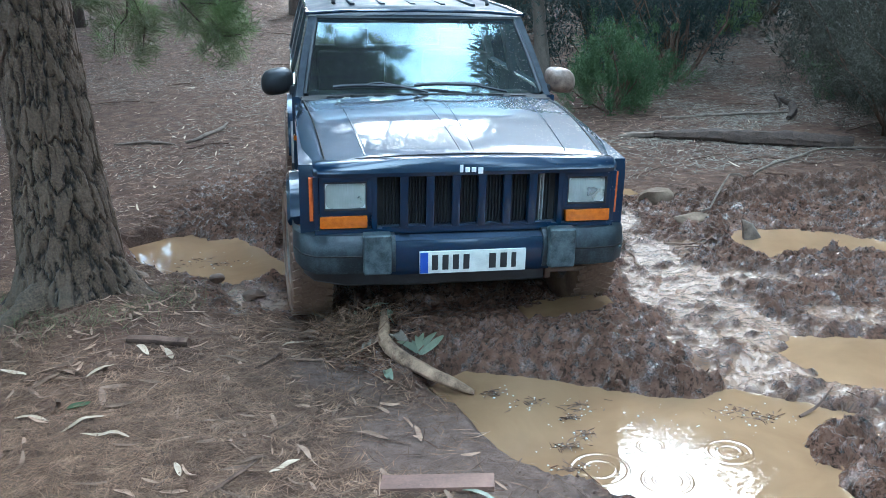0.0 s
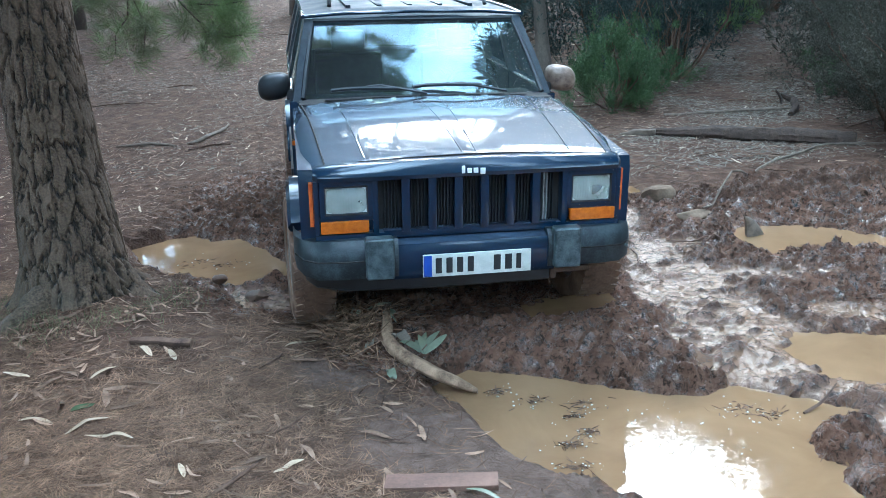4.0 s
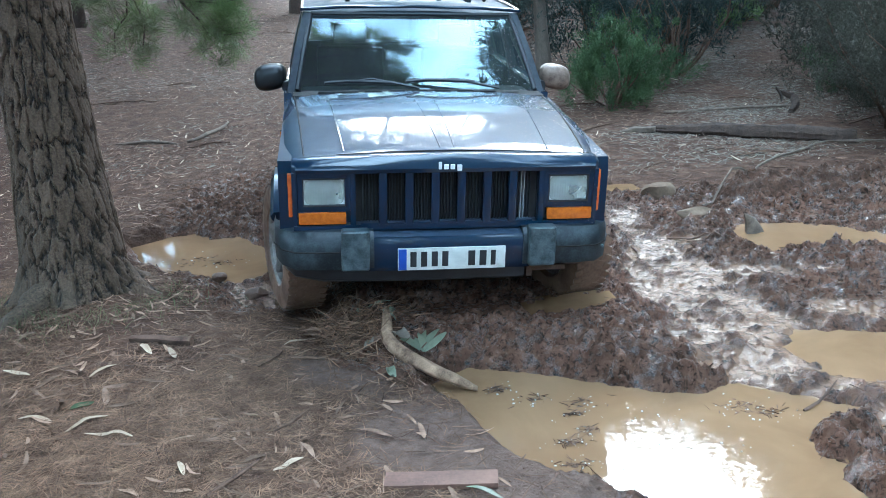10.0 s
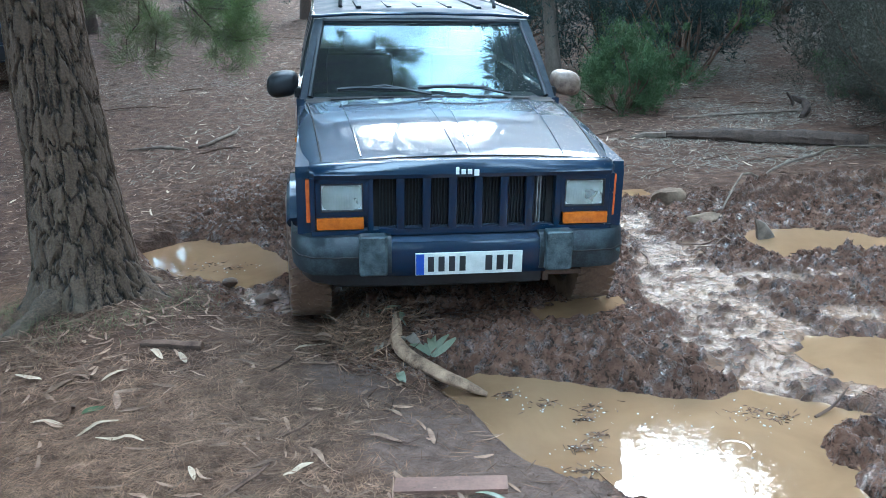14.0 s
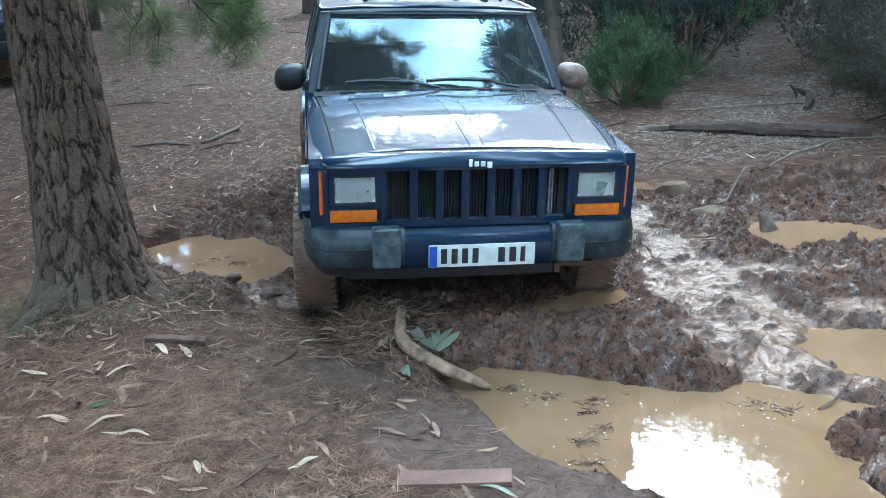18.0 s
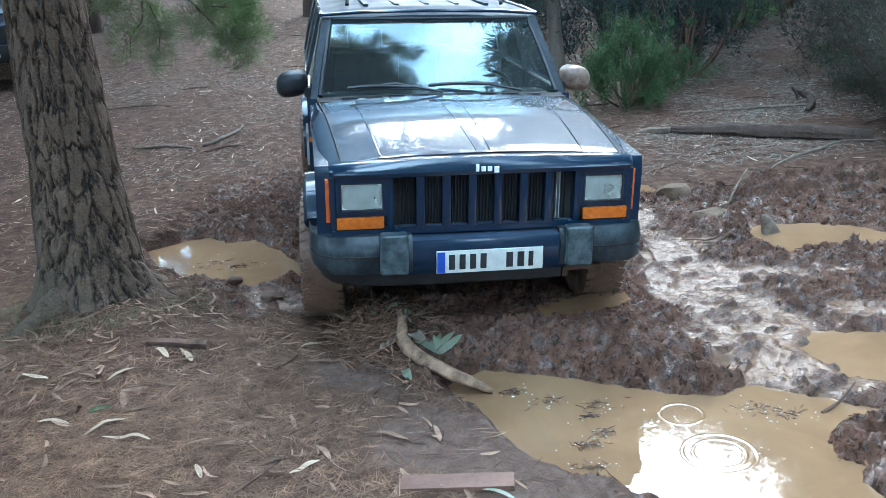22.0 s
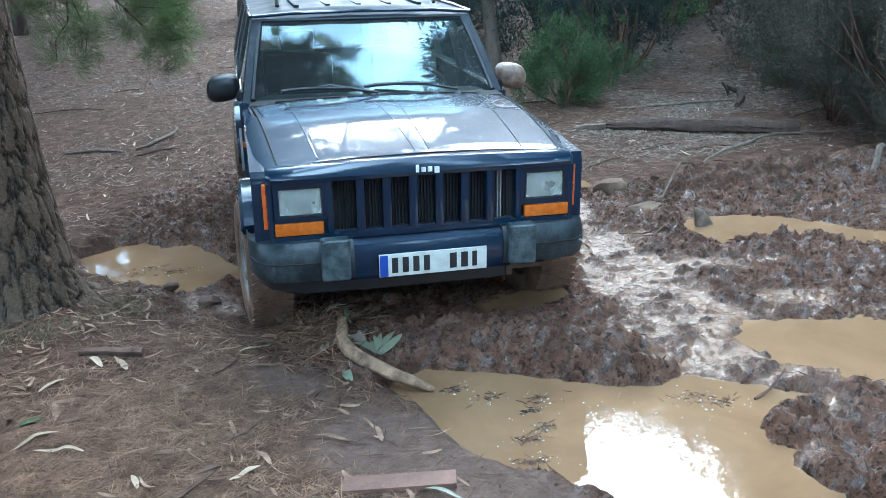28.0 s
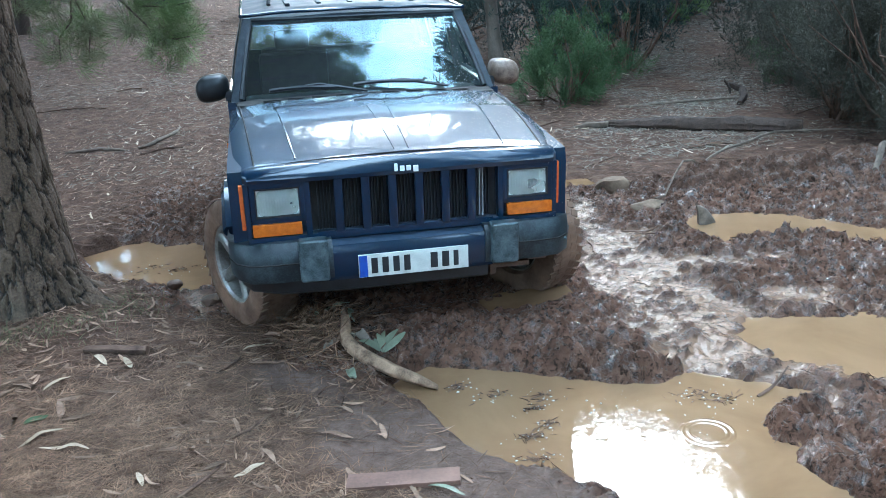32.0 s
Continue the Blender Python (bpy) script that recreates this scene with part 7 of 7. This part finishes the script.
ripple(0.85, -1.80, (0.045, 0, 0.3), (0.085, 0, 0.6), (0.14, 0.5, 0.9))
ripple(0.57, -1.69, (0.05, 0, 0.3), (0.10, 0.2, 0.8))
ripple(0.32, -1.80, (0.06, 0, 0.4), (0.11, 0, 0.9))
ripple(0.54, -1.93, (0.05, 0, 0.4), (0.09, 0, 0.7), (0.14, 0.6, 1.1))
ripple(0.83, -1.76, (0.06, 13.9, 14.1), (0.10, 14.3, 14.6), (0.13, 14.4, 14.8))
ripple(0.72, -1.80, (0.03, 21.3, 21.6), (0.06, 21.5, 21.8), (0.10, 21.8, 22.1), (0.14, 21.9, 22.5), (0.18, 22.3, 23.0), (0.22, 22.6, 23.2))
ripple(0.70, -1.48, (0.05, 21.4, 21.8), (0.09, 21.7, 22.1))
ripple(0.94, -1.74, (0.05, 22.9, 23.5), (0.09, 23.3, 23.8), (0.13, 23.6, 24.2))
ripple(0.85, -2.08, (0.035, 23.8, 24.1), (0.07, 23.9, 24.3))
ripple(0.92, -1.81, (0.075, 31.6, 32), (0.10, 31.8, 32))


# ---- what moves ----
def motions():
    body = [
        (0, -0.000, 0.042, -0.002, 2.07, 3.65, 0.96),
        (0.5, 0.004, 0.045, -0.001, 2.00, 4.00, 0.96),
        (1, 0.003, 0.046, -0.002, 2.11, 4.02, 0.94),
        (1.5, 0.005, 0.053, -0.002, 2.09, 3.92, 1.10),
        (2, 0.004, 0.046, -0.002, 1.99, 4.00, 1.03),
        (2.5, 0.010, 0.020, 0.002, 1.69, 3.55, 1.18),
        (3, 0.005, -0.030, -0.004, 1.98, 2.75, 1.32),
        (3.5, 0.006, -0.019, -0.003, 1.83, 2.80, 1.29),
        (5.5, -0.031, -0.083, 0.002, 1.63, 2.21, 1.25),
        (6, -0.038, -0.069, -0.007, 1.92, 2.52, 1.38),
        (6.5, -0.066, -0.035, -0.008, 1.96, 2.37, 0.65),
        (7, -0.094, -0.068, 0.005, 1.78, 2.21, -0.17),
        (7.5, -0.090, -0.039, 0.006, 1.59, 1.79, 0.07),
        (8, -0.099, -0.030, -0.005, 1.85, 2.08, -0.20),
        (8.5, -0.092, -0.045, -0.010, 2.00, 2.28, 0.06),
        (9, -0.096, -0.045, -0.011, 2.00, 2.23, 0.09),
        (9.5, -0.102, 0.003, -0.013, 2.10, 2.52, -0.06),
        (10, -0.086, 0.058, 0.003, 2.17, 4.10, -1.17),
        (10.5, -0.047, 0.057, 0.010, 1.94, 3.27, -0.14),
        (11, -0.044, 0.045, -0.005, 2.02, 2.93, -0.06),
        (11.5, -0.049, 0.045, 0.005, 1.82, 3.05, -0.29),
        (12, -0.048, 0.039, -0.003, 1.96, 3.12, -0.11),
        (12.5, -0.044, 0.027, -0.007, 1.99, 3.27, 0.20),
        (13, -0.050, 0.051, -0.002, 2.16, 3.82, 0.14),
        (13.5, -0.055, 0.036, -0.002, 2.03, 3.58, 0.09),
        (14, -0.062, 0.059, -0.000, 2.02, 4.12, -0.23),
        (14.5, -0.060, 0.081, 0.005, 2.12, 4.54, -0.33),
        (16.5, -0.012, 0.031, -0.012, 2.00, 3.27, 0.99),
        (17, -0.019, 0.068, 0.001, 1.99, 4.38, 0.50),
        (17.5, -0.032, 0.078, 0.009, 2.05, 4.91, 0.22),
        (18, -0.027, 0.059, 0.004, 2.04, 4.42, 0.42),
        (18.5, -0.025, 0.047, 0.001, 1.98, 4.17, 0.50),
        (19, -0.024, 0.059, 0.003, 2.00, 4.43, 0.47),
        (19.5, -0.023, 0.022, 0.006, 1.71, 3.75, 0.63),
        (20, -0.051, -0.090, -0.012, 2.21, 2.42, 1.20),
        (20.5, -0.033, -0.025, -0.011, 1.89, 2.56, 1.65),
        (21, -0.006, 0.027, -0.004, 2.00, 3.79, 0.92),
        (21.5, -0.007, 0.042, 0.008, 1.87, 4.16, 0.92),
        (22, -0.001, 0.041, -0.005, 2.02, 3.75, 1.02),
        (22.5, 0.004, 0.038, 0.000, 1.88, 3.93, 0.97),
        (23, 0.004, 0.044, -0.001, 1.95, 3.95, 1.12),
        (23.5, 0.006, -0.002, -0.001, 1.84, 3.14, 1.34),
        (24, 0.004, -0.035, -0.006, 2.01, 2.78, 1.41),
        (24.5, 0.005, 0.065, -0.002, 1.84, 3.65, 1.24),
        (25, 0.004, 0.053, -0.001, 2.02, 4.45, 0.92),
        (25.5, 0.009, -0.004, -0.003, 1.75, 3.07, 1.44),
        (27.5, 0.011, -0.006, 0.001, 1.60, 3.27, 1.44),
        (28, 0.009, -0.026, -0.003, 1.81, 3.16, 1.51),
        (28.5, 0.007, 0.067, 0.001, 1.83, 4.11, 1.11),
        (29, 0.011, 0.049, -0.004, 2.01, 4.46, 1.02),
        (29.5, 0.020, -0.022, 0.002, 1.60, 3.20, 1.52),
        (30, 0.017, -0.017, -0.000, 1.60, 3.14, 1.57),
        (30.5, 0.007, -0.048, 0.003, 1.63, 2.87, 1.37),
        (31, -0.018, -0.066, -0.007, 1.77, 2.69, 1.27),
        (31.5, -0.026, -0.050, -0.008, 1.88, 2.68, 1.03),
        (32, -0.075, -0.058, 0.013, 1.67, 2.21, -0.11),
    ]
    walk(WAGON, [(t, pose(*v)) for t, *v in body])
    for ring, up in RIPPLES:
        low, high = (pose(ring[0], ring[1], -0.008), pose(ring[0], ring[1], 0))
        rows = [(0, high)] if up[0] <= 0 else [(0, low), (up[0] - 0.2, low), (up[0], high)]
        rows += [(up[1], high)] if up[1] >= 32 else [(up[1], high), (up[1] + 0.25, low), (32, low)]
        walk(ring[2], rows)
    # steering angle of the front wheels; all wheels roll as the car rocks
    steer = [(0, 4), (3, 4), (6, 3), (6.5, 14), (7, 27), (7.5, 25), (8, 18), (8.5, 12), (9, 9), (9.5, 10), (10, 14), (10.5, 24), (11, 31), (11.5, 31), (12, 22), (12.5, 10), (13, 4), (14.5, 2), (16.5, 2), (17, -3), (19, -6), (20, -4), (25.5, -3), (27.5, 4), (29, 8), (30.5, 8), (31, 4), (31.5, 14), (32, 27)]
    def turned(t):
        for (a, p), (b, q) in zip(steer, steer[1:]):
            if a <= t <= b:
                return p + (q - p) * (t - a) / (b - a)
        return steer[-1][1]
    for w, s, y in WHEELS:
        rows = []
        for t, bx, by, *rest in body:
            roll = math.degrees((by - body[0][2]) / 0.36)
            m = pose(s * 0.765, y, 0.37, 0, 0, turned(t) if y == 0 else 0) @ pose(0, 0, 0, -roll)
            rows.append((t, m))
        walk(w, rows)


motions()
